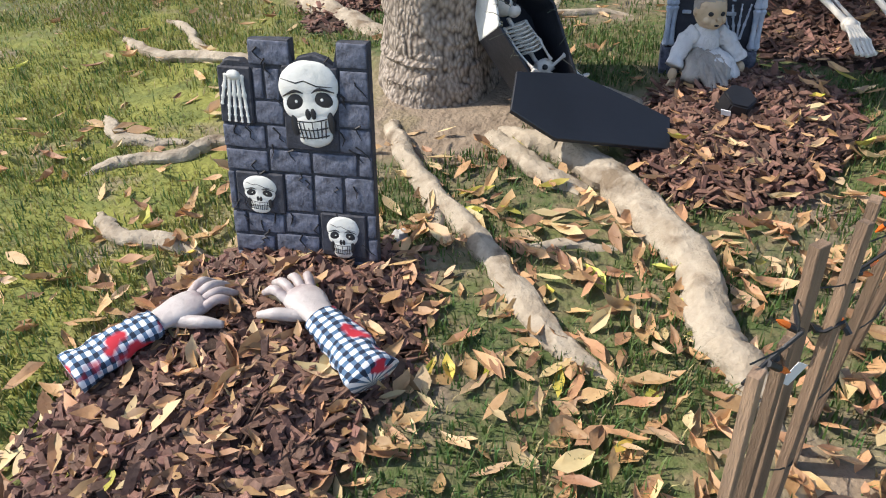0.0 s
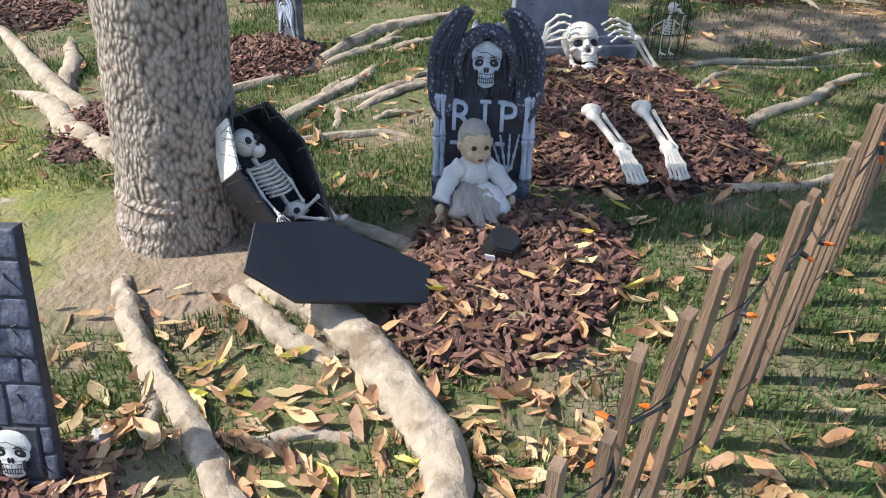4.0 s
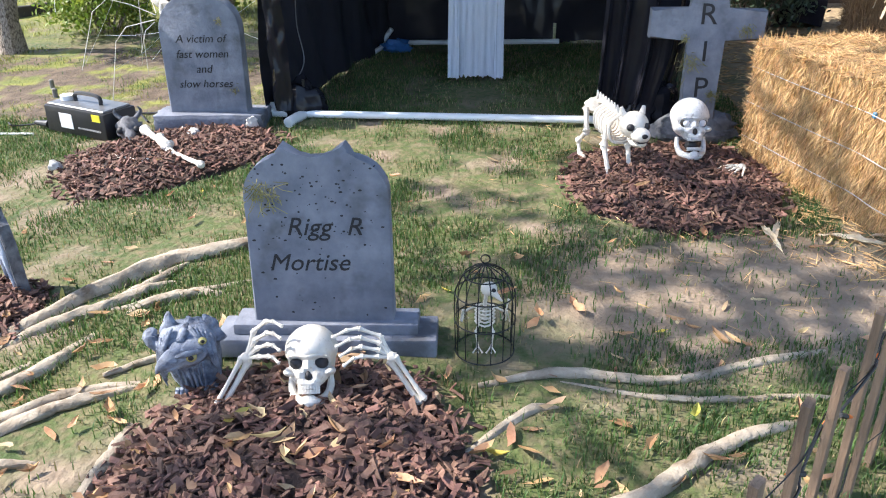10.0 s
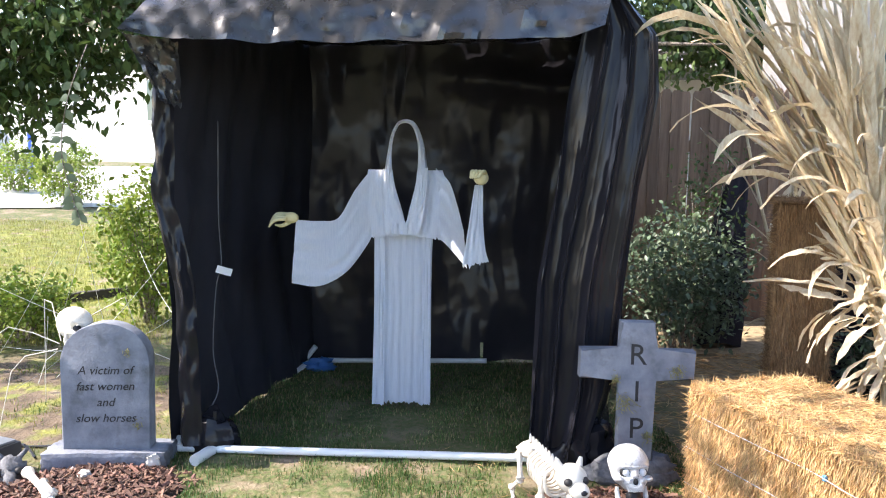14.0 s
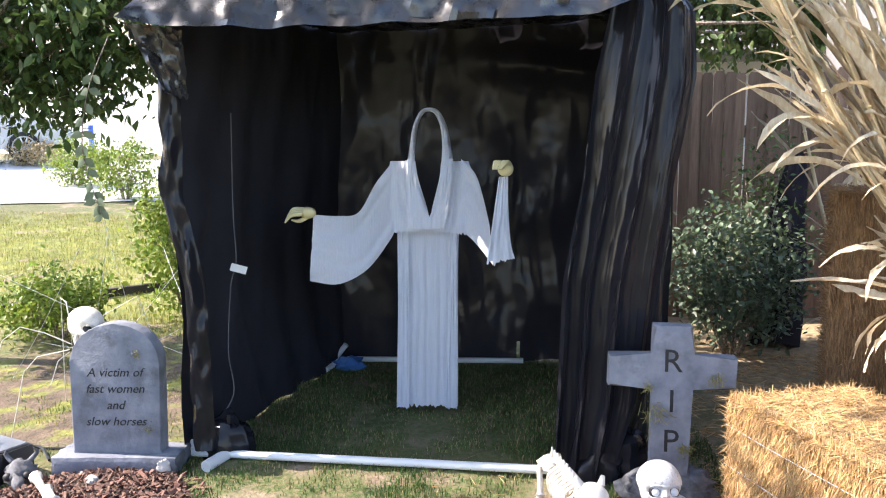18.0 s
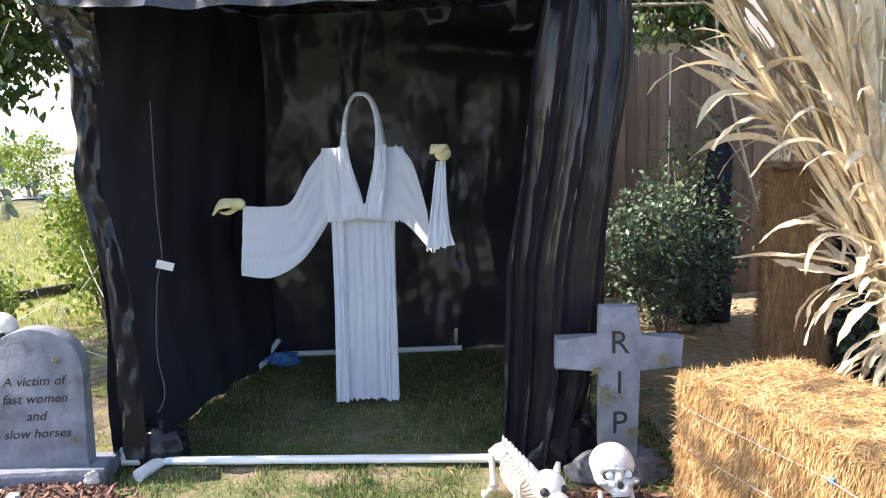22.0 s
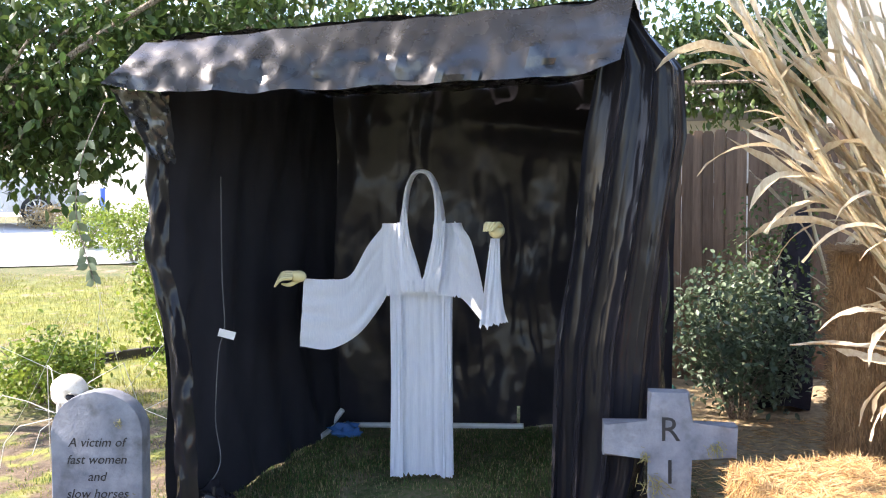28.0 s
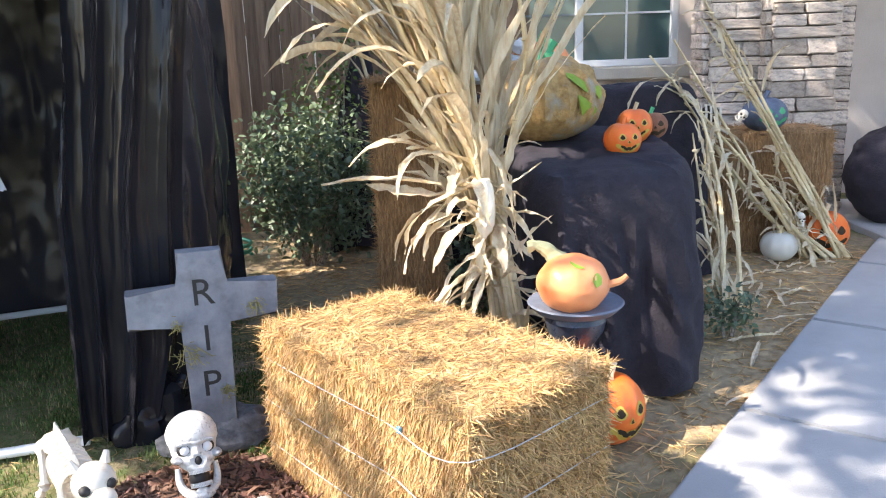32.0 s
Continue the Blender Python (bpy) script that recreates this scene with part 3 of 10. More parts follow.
foot = foot - np.array(SUN_DIR) * ((foot[:, 2] - 0.5) / SUN_DIR.z)[:, None]
luck = NP.uniform(0, 1, len(pts))
# Leaf gaps cut so that sun reaches bale, corn and lawn.
for x0, x1, y0, y1, share in ((0.2, 1.15, 1.0, 2.4, 0.35), (1.15, 2.6, 1.0, 2.4, 0.62), (1.0, 2.9, 2.4, 3.6, 0.8), (2.3, 3.6, 2.2, 3.0, 0.40), (-0.7, 1.5, -1.0, 0.8, 0.8), (-3.8, -2.1, -1.5, 1.2, 0.7)):
    luck[(foot[:, 0] > x0) & (foot[:, 0] < x1) & (foot[:, 1] > y0) & (foot[:, 1] < y1)] += share
pts = pts[luck < 1]
v, f = foliage(pts, 0.11)
part("crown", np_mesh(v, f, True), M_LEAF, tree, "unseen glossy green leaves high overhead, spread to shade the yard", sharp=0)

ROOTS = (
    ((0.25, -0.47, 0.02), (0.33, -0.54, 0.042), (0.42, -0.60, 0.046), (0.50, -0.72, 0.054), (0.563, -0.853, 0.055), (0.64, -1.072, 0.054), (0.634, -1.258, 0.047), (0.669, -1.374, 0.04), (0.70, -1.513, 0.012)),
    ((0.45, -0.76, 0.03), (0.36, -0.70, 0.034), (0.29, -0.60, 0.036), (0.24, -0.53, 0.03), (0.22, -0.46, 0.012)),
    ((-0.034, -0.419, 0.016), (-0.024, -0.499, 0.028), (0.063, -0.714, 0.032), (0.181, -0.919, 0.031), (0.285, -1.153, 0.034), (0.361, -1.30, 0.03), (0.482, -1.391, 0.012)),
    ((0.073, -0.738, 0.018), (0.103, -0.855, 0.022), (0.105, -0.978, 0.018)),
    ((0.271, -0.983, 0.018), (0.414, -0.975, 0.016), (0.563, -1.005, 0.010)),
    ((-0.42, 0.0, 0.012), (-0.56, 0.05, 0.024), (-0.72, 0.10, 0.027), (-0.87, 0.13, 0.026), (-1.00, 0.24, 0.022), (-1.12, 0.39, 0.01)),
    ((-0.68, 0.12, 0.012), (-0.77, 0.22, 0.020), (-0.88, 0.40, 0.020), (-1.06, 0.55, 0.01)),
    ((-0.45, -0.48, 0.014), (-0.53, -0.49, 0.024), (-0.58, -0.55, 0.024), (-0.71, -0.57, 0.024), (-0.77, -0.59, 0.02), (-0.85, -0.65, 0.01)),
    ((-0.60, -0.47, 0.014), (-0.78, -0.45, 0.028), (-0.85, -0.36, 0.024), (-0.92, -0.26, 0.01)),
    ((-0.40, -0.98, 0.016), (-0.50, -0.94, 0.026), (-0.61, -0.92, 0.026), (-0.67, -0.86, 0.022), (-0.74, -0.77, 0.01)),
    ((-0.08, 0.12, 0.03), (-0.25, 0.30, 0.05), (-0.40, 0.50, 0.055), (-0.53, 0.75, 0.045), (-0.64, 0.87, 0.03), (-0.8, 1.0, 0.012)),
    ((-0.36, 0.62, 0.014), (-0.40, 0.71, 0.022), (-0.45, 0.85, 0.012)),
    ((-0.25, 0.32, 0.05), (-0.36, 0.58, 0.06), (-0.65, 1.07, 0.06), (-1.01, 1.71, 0.04), (-1.23, 2.12, 0.02)),
    ((-0.43, 0.62, 0.04), (-0.55, 0.97, 0.05), (-0.59, 1.24, 0.055), (-0.78, 1.84, 0.03)),
    ((-0.03, 0.27, 0.04), (0.03, 0.77, 0.034), (0.32, 1.02, 0.034), (0.61, 1.47, 0.05), (0.82, 1.62, 0.045), (1.07, 1.76, 0.024), (1.17, 1.82, 0.012)),
    ((0.57, 1.26, 0.016), (0.66, 1.35, 0.028), (0.72, 1.46, 0.026), (0.8, 1.68, 0.012)),
    ((0.68, 1.22, 0.02), (0.74, 1.275, 0.028), (0.86, 1.33, 0.026), (1.04, 1.335, 0.014)),
    ((0.35, 1.0, 0.02), (0.48, 1.15, 0.034), (0.6, 1.25, 0.034), (0.71, 1.38, 0.024), (0.80, 1.44, 0.012)),
    ((0.69, 1.46, 0.01), (0.70, 1.54, 0.016), (0.79, 1.68, 0.008)),
    ((0.38, 0.73, 0.016), (0.45, 0.83, 0.028), (0.56, 1.07, 0.014)),
    ((0.49, 0.56, 0.02), (0.62, 0.69, 0.03), (0.76, 0.79, 0.026), (0.96, 0.88, 0.012)),
    ((0.58, 0.52, 0.014), (0.66, 0.55, 0.022), (0.76, 0.57, 0.010)),
    ((0.75, 0.9, 0.012), (0.87, 0.96, 0.018), (0.95, 0.98, 0.008)),
    ((-0.13, 0.44, 0.02), (0.14, 0.35, 0.036), (0.42, 0.72, 0.035), (0.57, 0.92, 0.034), (0.65, 1.2, 0.02)),
    ((0.45, 0.44, 0.02), (0.47, 0.58, 0.024), (0.43, 0.7, 0.012)),
    ((0.27, 0.3, 0.02), (0.33, 0.31, 0.025), (0.59, 0.38, 0.022), (0.77, 0.32, 0.014)),
    ((0.39, 0.64, 0.02), (0.59, 0.72, 0.028), (0.71, 0.81, 0.026), (0.97, 0.89, 0.018)),
    ((0.57, 1.22, 0.015), (0.82, 1.32, 0.022), (1.09, 1.48, 0.016)),
    ((0.92, 0.69, 0.03), (0.91, 0.54, 0.028), (0.89, 0.38, 0.024), (0.83, 0.32, 0.012)),
    ((0.37, -0.16, 0.024), (0.43, -0.21, 0.036), (0.61, -0.33, 0.034), (0.67, -0.38, 0.015)),
    ((1.76, 0.85, 0.012), (1.97, 0.9, 0.028), (2.25, 0.88, 0.022), (2.52, 0.97, 0.024), (2.82, 1.07, 0.012)),
    ((1.97, 0.87, 0.01), (2.27, 0.8, 0.018), (2.57, 0.82, 0.014), (2.77, 0.8, 0.008)),
    ((1.73, 0.6, 0.014), (1.9, 0.75, 0.026), (2.02, 0.76, 0.012)),
    ((1.73, 0.24, 0.03), (1.9, 0.36, 0.04), (2.12, 0.47, 0.036), (2.25, 0.58, 0.034), (2.41, 0.68, 0.03), (2.59, 0.76, 0.014)),
    ((1.89, 0.33, 0.012), (2.07, 0.35, 0.016), (2.17, 0.38, 0.008)),
    ((1.76, -0.03, 0.01), (2.04, 0.0, 0.02), (2.17, 0.05, 0.01)),
    ((1.47, -0.1, 0.018), (1.59, -0.14, 0.03), (1.82, -0.14, 0.026), (2.02, 0.0, 0.022), (2.05, 0.04, 0.012)),
)
for k, line in enumerate(ROOTS):
    bm = bmesh.new()
    pts = [G(x - 1.73, y - 0.08, r * 0.25) - Vector((TREE.x, TREE.y, 0)) for x, y, r in line]
    pts[0].z -= line[0][2] * 0.6
    pts[-1].z -= line[-1][2] + 0.01
    fine = spline(pts, 9)
    x_end = line[-1][0]
    for i, p in enumerate(fine):
        p.x += 0.010 * noise.noise(Vector((i * 0.4, k, 0)))
        p.y += 0.010 * noise.noise(Vector((i * 0.4, k, 5)))
    tube(bm, fine, [r * (0.9 if k < 12 else 0.66 if x_end < 1.9 else 0.58) for _, _, r in line], 18, wobble=0.32, seed=k * 3.1, flat=0.85)
    part("root", bm, M_ROOT, tree, "pale tan gnarled surface root")

# ---- painted materials of the grave props ----
M_STONE_BLUE = mat("blue_grey_sponged_foam", (0.03, 0.033, 0.047), (0.20, 0.22, 0.29), 45, 0.75, 0.5, 90, c3=(0.03, 0.033, 0.045), s3=10, t3=0.62)
M_STONE_DARK = mat("near_black_foam", (0.018, 0.02, 0.028), (0.05, 0.055, 0.075), 25, 0.7, 0.4, 80)
M_STONE_SPECK = mat("speckled_black_foam", (0.016, 0.018, 0.028), (0.07, 0.08, 0.12), 160, 0.6, 0.5, 120, c3=(0.45, 0.50, 0.60), s3=120, t3=0.60)
M_STONE_FROST = mat("frosted_blue_white", (0.30, 0.36, 0.46), (0.62, 0.67, 0.74), 28, 0.7, 0.3, 80)
M_RELIEF = mat("white_relief_and_glare", (0.60, 0.61, 0.56), (0.80, 0.80, 0.76), 20, 0.7, 0.2, 70, c3=(0.25, 0.26, 0.26), s3=18, t3=0.64)
M_STONE_PALE = mat("pale_grey_foam", (0.52, 0.55, 0.60), (0.66, 0.69, 0.73), 8, 0.75, 0.3, 60)
M_STONE_SMALL = mat("streaked_grey_foam", (0.045, 0.048, 0.056), (0.20, 0.205, 0.225), 26, 0.75, 0.5, 70)
M_MOSS = mat("dry_moss", (0.20, 0.19, 0.07), (0.34, 0.30, 0.13), 20, 0.95, 0.4, 90, island=0.4)
M_PLASTIC = mat("black_plastic", (0.012, 0.012, 0.014), (0.022, 0.022, 0.025), 9, 0.45, 0.1, 80)
M_LABEL = mat("white_label", (0.75, 0.76, 0.77), (0.82, 0.82, 0.82), 9, 0.6, 0.0)
M_YELLOW = mat("yellow_sticker", (0.72, 0.62, 0.03), (0.78, 0.68, 0.06), 9, 0.6, 0.0)


def axes(origin, right, up):
    """A pose with x to the right along the face, z up the face, y into it."""
    x = Vector(right).normalized()
    z = Vector(up)
    z = (z - x * z.dot(x)).normalized()
    y = z.cross(x)
    m = Matrix((x, y, z)).transposed().to_4x4()
    m.translation = origin
    return m


def relief_skull(parent, x, z, s, y, tilt=0.0, material=None, wide=1.0):
    """A skull in low relief on a face, s metres high, centred at x, z."""
    q = pose(x, y, z, 0, tilt, 0) @ Matrix.Diagonal((s * wide, s * 0.22, s, 1)) @ Matrix.Translation((0, 0.02, -0.52))
    bm = bmesh.new()
    for at, rad in (((0, 0.05, 0.68), (0.36, 0.30, 0.29)), ((0, 0.0, 0.50), (0.33, 0.27, 0.24)), ((0, -0.04, 0.27), (0.22, 0.22, 0.18)), ((0, -0.02, 0.11), (0.20, 0.2, 0.12))):
        for v in ball(bm, at, rad, 28, 18):
            for ex in (-0.155, 0.155):
                g = math.exp(-(((v.co.x - ex) / 0.12) ** 2 + ((v.co.z - 0.53) / 0.10) ** 2) * 1.3)
                if v.co.y < 0.05:
                    v.co.y += 0.18 * g
            v.co += Vector((0.012, 0, 0.012)) * noise.noise(v.co * 7 + Vector((s * 90, 0, 0)))
    bmesh.ops.transform(bm, verts=bm.verts, matrix=q)
    ob = part("skull_relief", bm, material or M_RELIEF, parent, "white painted skull in relief")
    bm = bmesh.new()
    for ex in (-0.155, 0.155):
        for v in ball(bm, (ex, -0.11, 0.53), (0.125, 0.07, 0.10), 16, 8):
            v.co.z += 0.18 * (abs(v.co.x) - 0.155) * (-1)
        tube(bm, spline([(ex * 0.3, -0.20, 0.62), (ex, -0.235, 0.655), (ex * 2.0, -0.12, 0.60)], 4), [0.006, 0.02, 0.006], 5)
        ball(bm, (ex * 1.42, -0.12, 0.27), (0.045, 0.06, 0.13), 10, 8)
    for ex in (-0.032, 0.032):
        ball(bm, (ex, -0.235, 0.385), (0.034, 0.05, 0.065), 10, 6)
    for i in range(-3, 4):
        box(bm, (0.014, 0.03, 0.20), (i * 0.05, -0.245 + abs(i) * 0.014, 0.20), (0, i * 3, 0))
    for zz in (0.11, 0.20, 0.295):
        tube(bm, spline([(-0.18, -0.20, zz + 0.02), (0, -0.255, zz), (0.18, -0.20, zz + 0.02)], 4), 0.008, 5)
    tube(bm, [(-0.30, -0.12, 0.80), (-0.12, -0.235, 0.74), (-0.02, -0.245, 0.76), (0.12, -0.235, 0.69), (0.3, -0.14, 0.66)], [0.003, 0.009, 0.007, 0.009, 0.003], 5)
    bmesh.ops.transform(bm, verts=bm.verts, matrix=q)
    part("dark_hollow", bm, M_INK, ob, "black eye sockets, nose, cracks and tooth gaps", smooth=False)
    bm = bmesh.new()
    for ex in (-0.15, 0.16):
        ball(bm, (ex, -0.185, 0.535), (0.018, 0.012, 0.018), 8, 6)
    bmesh.ops.transform(bm, verts=bm.verts, matrix=q)
    part("eye_glint", bm, material or M_RELIEF, ob, "tiny white dots in the sockets", smooth=False)
    return ob


def relief_hand(parent, x, z, s, y, tilt, material, down=False):
    bm = bmesh.new()
    sgn = -1 if down else 1
    bone_fingers(bm, (0, 0, 0), (0, 0, sgn), (1, 0, 0), (0, -1, 0), s, 0.12 if down else 0.42, 0.0)
    bmesh.ops.transform(bm, verts=bm.verts, matrix=pose(x, y, z, 0, tilt, 0) @ Matrix.Diagonal((1, 0.5, 1, 1)))
    return part("bone_hand_relief", bm, material, parent, "white painted skeletal hand in relief")


def tuft(parent, x, z, y, size, count, seed, material=None):
    """A thin wisp of dry moss on a stone's face."""
    r = random.Random(seed)
    bm = bmesh.new()
    for _ in range(count):
        a = Vector((x + r.gauss(0, size * 0.4), y - r.uniform(0.002, 0.012), z + r.gauss(0, size * 0.4)))
        b = a + Vector((r.gauss(0, size * 0.4), r.uniform(-0.012, 0.0), r.uniform(-size, size * 0.3)))
        tube(bm, [a, (a + b) / 2 + Vector((r.gauss(0, size * 0.1), -0.004, 0)), b], 0.0011, 3, False)
    return part("moss", bm, material or M_MOSS, parent, "wisp of dry yellow-brown moss")


# ---- brick-pattern tombstone with three skulls ----
brick_stone = thing("tombstone", axes((-1.731, -1.150, -0.045), (0.985, -0.165, 0.0), (0.0, 0.185, 0.983)),
                    "blue-grey brick-pattern foam tombstone with three white skulls, set in mulch", "tombstone", "tombstones")
bm = bmesh.new()
slab(bm, [(-0.312, -0.08), (0.0, -0.08), (-0.013, 0.437), (-0.074, 0.435), (-0.079, 0.383), (-0.096, 0.402), (-0.124, 0.410), (-0.152, 0.403), (-0.164, 0.385), (-0.166, 0.436), (-0.250, 0.433), (-0.248, 0.378),
          (-0.268, 0.392), (-0.300, 0.392), (-0.318, 0.372)], 0.022, 0.004, 0.003, 1)
part("panel", bm, M_STONE_DARK, brick_stone, "near-black recessed panel")
BRICKS = ((-0.250, -0.166, 0.385, 0.432), (-0.074, -0.014, 0.387, 0.435), (-0.244, -0.223, 0.318, 0.379), (-0.219, -0.190, 0.318, 0.379),
          (-0.069, -0.013, 0.325, 0.383), (-0.243, -0.184, 0.270, 0.315), (-0.075, -0.011, 0.274, 0.321), (-0.316, -0.227, 0.217, 0.264),
          (-0.223, -0.178, 0.221, 0.267), (-0.086, -0.010, 0.222, 0.271), (-0.315, -0.225, 0.170, 0.213), (-0.221, -0.135, 0.172, 0.218),
          (-0.131, -0.040, 0.175, 0.218), (-0.036, -0.008, 0.176, 0.218), (-0.192, -0.134, 0.090, 0.169), (-0.130, -0.071, 0.094, 0.171),
          (-0.066, -0.006, 0.099, 0.172), (-0.315, -0.300, 0.082, 0.166), (-0.314, -0.283, 0.030, 0.078), (-0.279, -0.200, 0.036, 0.078),
          (-0.196, -0.124, 0.042, 0.086), (-0.312, -0.225, -0.009, 0.027), (-0.220, -0.125, -0.005, 0.037), (-0.022, -0.004, 0.046, 0.095),
          (-0.021, -0.002, -0.007, 0.042), (-0.31, -0.22, -0.055, -0.013), (-0.216, -0.12, -0.055, -0.010), (-0.116, -0.002, -0.055, -0.011))
for x0, x1, z0, z1 in BRICKS:
    bm = bmesh.new()
    w, h = x1 - x0, z1 - z0
    box(bm, (w - 0.002, 0.009, h - 0.002), (0, 0, 0), None, 0.003, 2)
    bmesh.ops.subdivide_edges(bm, edges=bm.edges[:], cuts=1, use_grid_fill=True)
    for v in bm.verts:
        v.co += Vector((0.0016, 0.001, 0.0016)) * noise.noise(v.co * 90 + Vector((x0 * 50, z0 * 70, 0)))
    ob = part("brick", bm, M_STONE_BLUE, brick_stone)
    ob.matrix_basis = pose((x0 + x1) / 2, 0.005, (z0 + z1) / 2)
r_ = random.Random(4)
bm = bmesh.new()
for _ in range(44):
    x, z = r_.uniform(-0.30, -0.02), r_.uniform(0.0, 0.42)
    p = [Vector((x, -0.0008, z))]
    for _ in range(3):
        p.append(p[-1] + Vector((r_.uniform(-0.012, 0.014), 0, -r_.uniform(0.004, 0.014))))
    tube(bm, p, [0.0020, 0.0016, 0.0012, 0.0005], 4)
tagged(part("crazing", bm, M_INK, brick_stone, smooth=False), "thin black painted cracks", kind="stuff")
for x, z, w, h in ((-0.127, 0.305, 0.112, 0.165), (-0.246, 0.124, 0.104, 0.086), (-0.072, 0.046, 0.096, 0.094), (-0.281, 0.323, 0.070, 0.112)):
    bm = bmesh.new()
    box(bm, (w, 0.010, h), (x, 0.0035, z), None, 0.003, 1)
    part("carved_panel", bm, M_STONE_DARK, brick_stone, "near-black panel behind a relief")
relief_skull(brick_stone, -0.127, 0.322, 0.172, -0.003, -7, wide=0.98)
relief_skull(brick_stone, -0.247, 0.124, 0.082, -0.003, 0, wide=1.22)
relief_skull(brick_stone, -0.073, 0.047, 0.093, -0.003, 0, wide=1.02)
relief_hand(brick_stone, -0.281, 0.372, 0.115, -0.002, 2, M_RELIEF, down=True)

# ---- winged R.I.P tombstone ----
rip = thing("tombstone", axes((-0.881, -0.215, -0.035), (0.98, -0.17, 0), (0, 0.02, 1)) @ Matrix.Diagonal((0.87, 1, 1, 1)),
            "black winged R.I.P tombstone with hooded skull and bone pillars", "tombstone", "tombstones")
bm = bmesh.new()
slab(bm, [(-0.15, -0.04), (0.15, -0.04), (0.15, 0.06), (0.132, 0.075), (0.128, 0.26), (0.14, 0.36), (0.10, 0.44), (0.035, 0.455), (0.0, 0.47), (-0.035, 0.455),
          (-0.10, 0.44), (-0.14, 0.36), (-0.128, 0.26), (-0.132, 0.075), (-0.15, 0.06)], 0.05, 0.0, 0.006, 2)
part("slab", bm, M_STONE_DARK, rip)
for s_ in (-1, 1):
    bm = bmesh.new()
    box(bm, (0.075, 0.075, 0.085), (s_ * 0.115, 0.015, 0.025), None, 0.012, 2)
    part("plinth", bm, M_STONE_BLUE, rip)
WING = [(0.100, 0.245), (0.128, 0.235), (0.152, 0.28), (0.160, 0.36), (0.146, 0.44), (0.108, 0.495), (0.068, 0.518), (0.040, 0.508), (0.058, 0.478), (0.078, 0.44), (0.088, 0.38), (0.090, 0.30)]
for s_ in (-1, 1):
    bm = bmesh.new()
    slab(bm, [(s_ * x, z) for x, z in (WING if s_ > 0 else WING[::-1])], 0.034, -0.012, 0.006, 2)
    bmesh.ops.triangulate(bm, faces=[f for f in bm.faces if len(f.verts) > 4])
    part("wing", bm, M_STONE_SPECK, rip, "black bat wing with blue-white specks")
    bm = bmesh.new()
    tube(bm, spline([(s_ * x, -0.012, z) for x, z in WING[1:8]], 5), [0.006, 0.010, 0.012, 0.012, 0.011, 0.009, 0.003], 8, wobble=0.15)
    part("wing_edge", bm, M_STONE_SPECK, rip)
    for k in range(4):
        f = k / 3
        bm = bmesh.new()
        tube(bm, spline([(s_ * (0.056 + 0.012 * f), -0.014, 0.500), (s_ * (0.088 + 0.034 * f), -0.017, 0.42), (s_ * (0.093 + 0.045 * f), -0.014, 0.31 - 0.02 * f)], 6), [0.004, 0.0045, 0.002], 6)
        part("wing_rib", bm, M_STONE_DARK, rip)
    bm = bmesh.new()
    x = s_ * 0.134
    for z0, z1 in ((0.075, 0.185), (0.19, 0.30)):
        bone(bm, (x - 0.006, -0.010, z0), (x - 0.006, -0.010, z1), 0.0095, 8, 1.4)
        bone(bm, (x + 0.011, -0.008, z0), (x + 0.011, -0.008, z1), 0.0085, 8, 1.4)
    part("bone_pillar", bm, M_STONE_FROST, rip, "blue-white bone pillar")
bm = bmesh.new()
tube(bm, spline([(-0.072, 0.0, 0.33), (-0.082, -0.01, 0.39), (-0.055, -0.016, 0.445), (0, -0.02, 0.47), (0.055, -0.016, 0.445), (0.082, -0.01, 0.39), (0.072, 0.0, 0.33)], 6),
     [0.008, 0.014, 0.017, 0.018, 0.017, 0.014, 0.008], 10, wobble=0.3)
part("hood", bm, M_STONE_SPECK, rip, "ragged black hood with pale specks")
for k in (0, 1, 2, 6, 7, 8):
    a = -1.2 + 0.3 * k
    bm = bmesh.new()
    tube(bm, [(0.02 * math.sin(a), -0.03, 0.455), (0.085 * math.sin(a), -0.012, 0.40 + 0.03 * math.cos(a)), (0.10 * math.sin(a), -0.002, 0.335)], [0.006, 0.006, 0.002], 5)
    part("hood_strand", bm, M_STONE_SPECK, rip)
relief_skull(rip, 0.0, 0.388, 0.122, -0.012, 0, M_STONE_FROST)
for k, (ch, x) in enumerate((("R", -0.068), ("I", 0.003), ("P", 0.070))):
    written(ch, 0.118, M_STONE_FROST, rip, (x, -0.003, 0.206), 0.007, label="frosted white raised letter")
for x, z, w in ((-0.086, 0.169, 0.028), (-0.088, 0.284, 0.026), (-0.042, 0.169, 0.026), (0.003, 0.169, 0.034), (0.003, 0.284, 0.034), (0.052, 0.169, 0.030), (0.052, 0.284, 0.026)):
    bm = bmesh.new()
    box(bm, (w, 0.008, 0.010), (x, -0.003, z), None, 0.002)
    part("serif", bm, M_STONE_FROST, rip)
for x in (-0.022, 0.026):
    bm = bmesh.new()
    ball(bm, (x, -0.004, 0.182), (0.006, 0.005, 0.006), 8, 6)
    part("dot", bm, M_STONE_FROST, rip)
relief_hand(rip, 0.075, 0.085, 0.125, -0.002, -12, M_STONE_FROST)
r_ = random.Random(9)
for k in range(14):
    x = -0.10 + 0.0155 * k
    bm = bmesh.new()
    tube(bm, [(x, -0.001, 0.32 + 0.01 * r_.random()), (x + r_.uniform(-0.012, 0.012), -0.006, 0.305), (x + r_.uniform(-0.02, 0.02), -0.001, 0.29)], [0.003, 0.004, 0.001], 5)
    part("tatter", bm, M_STONE_DARK, rip)

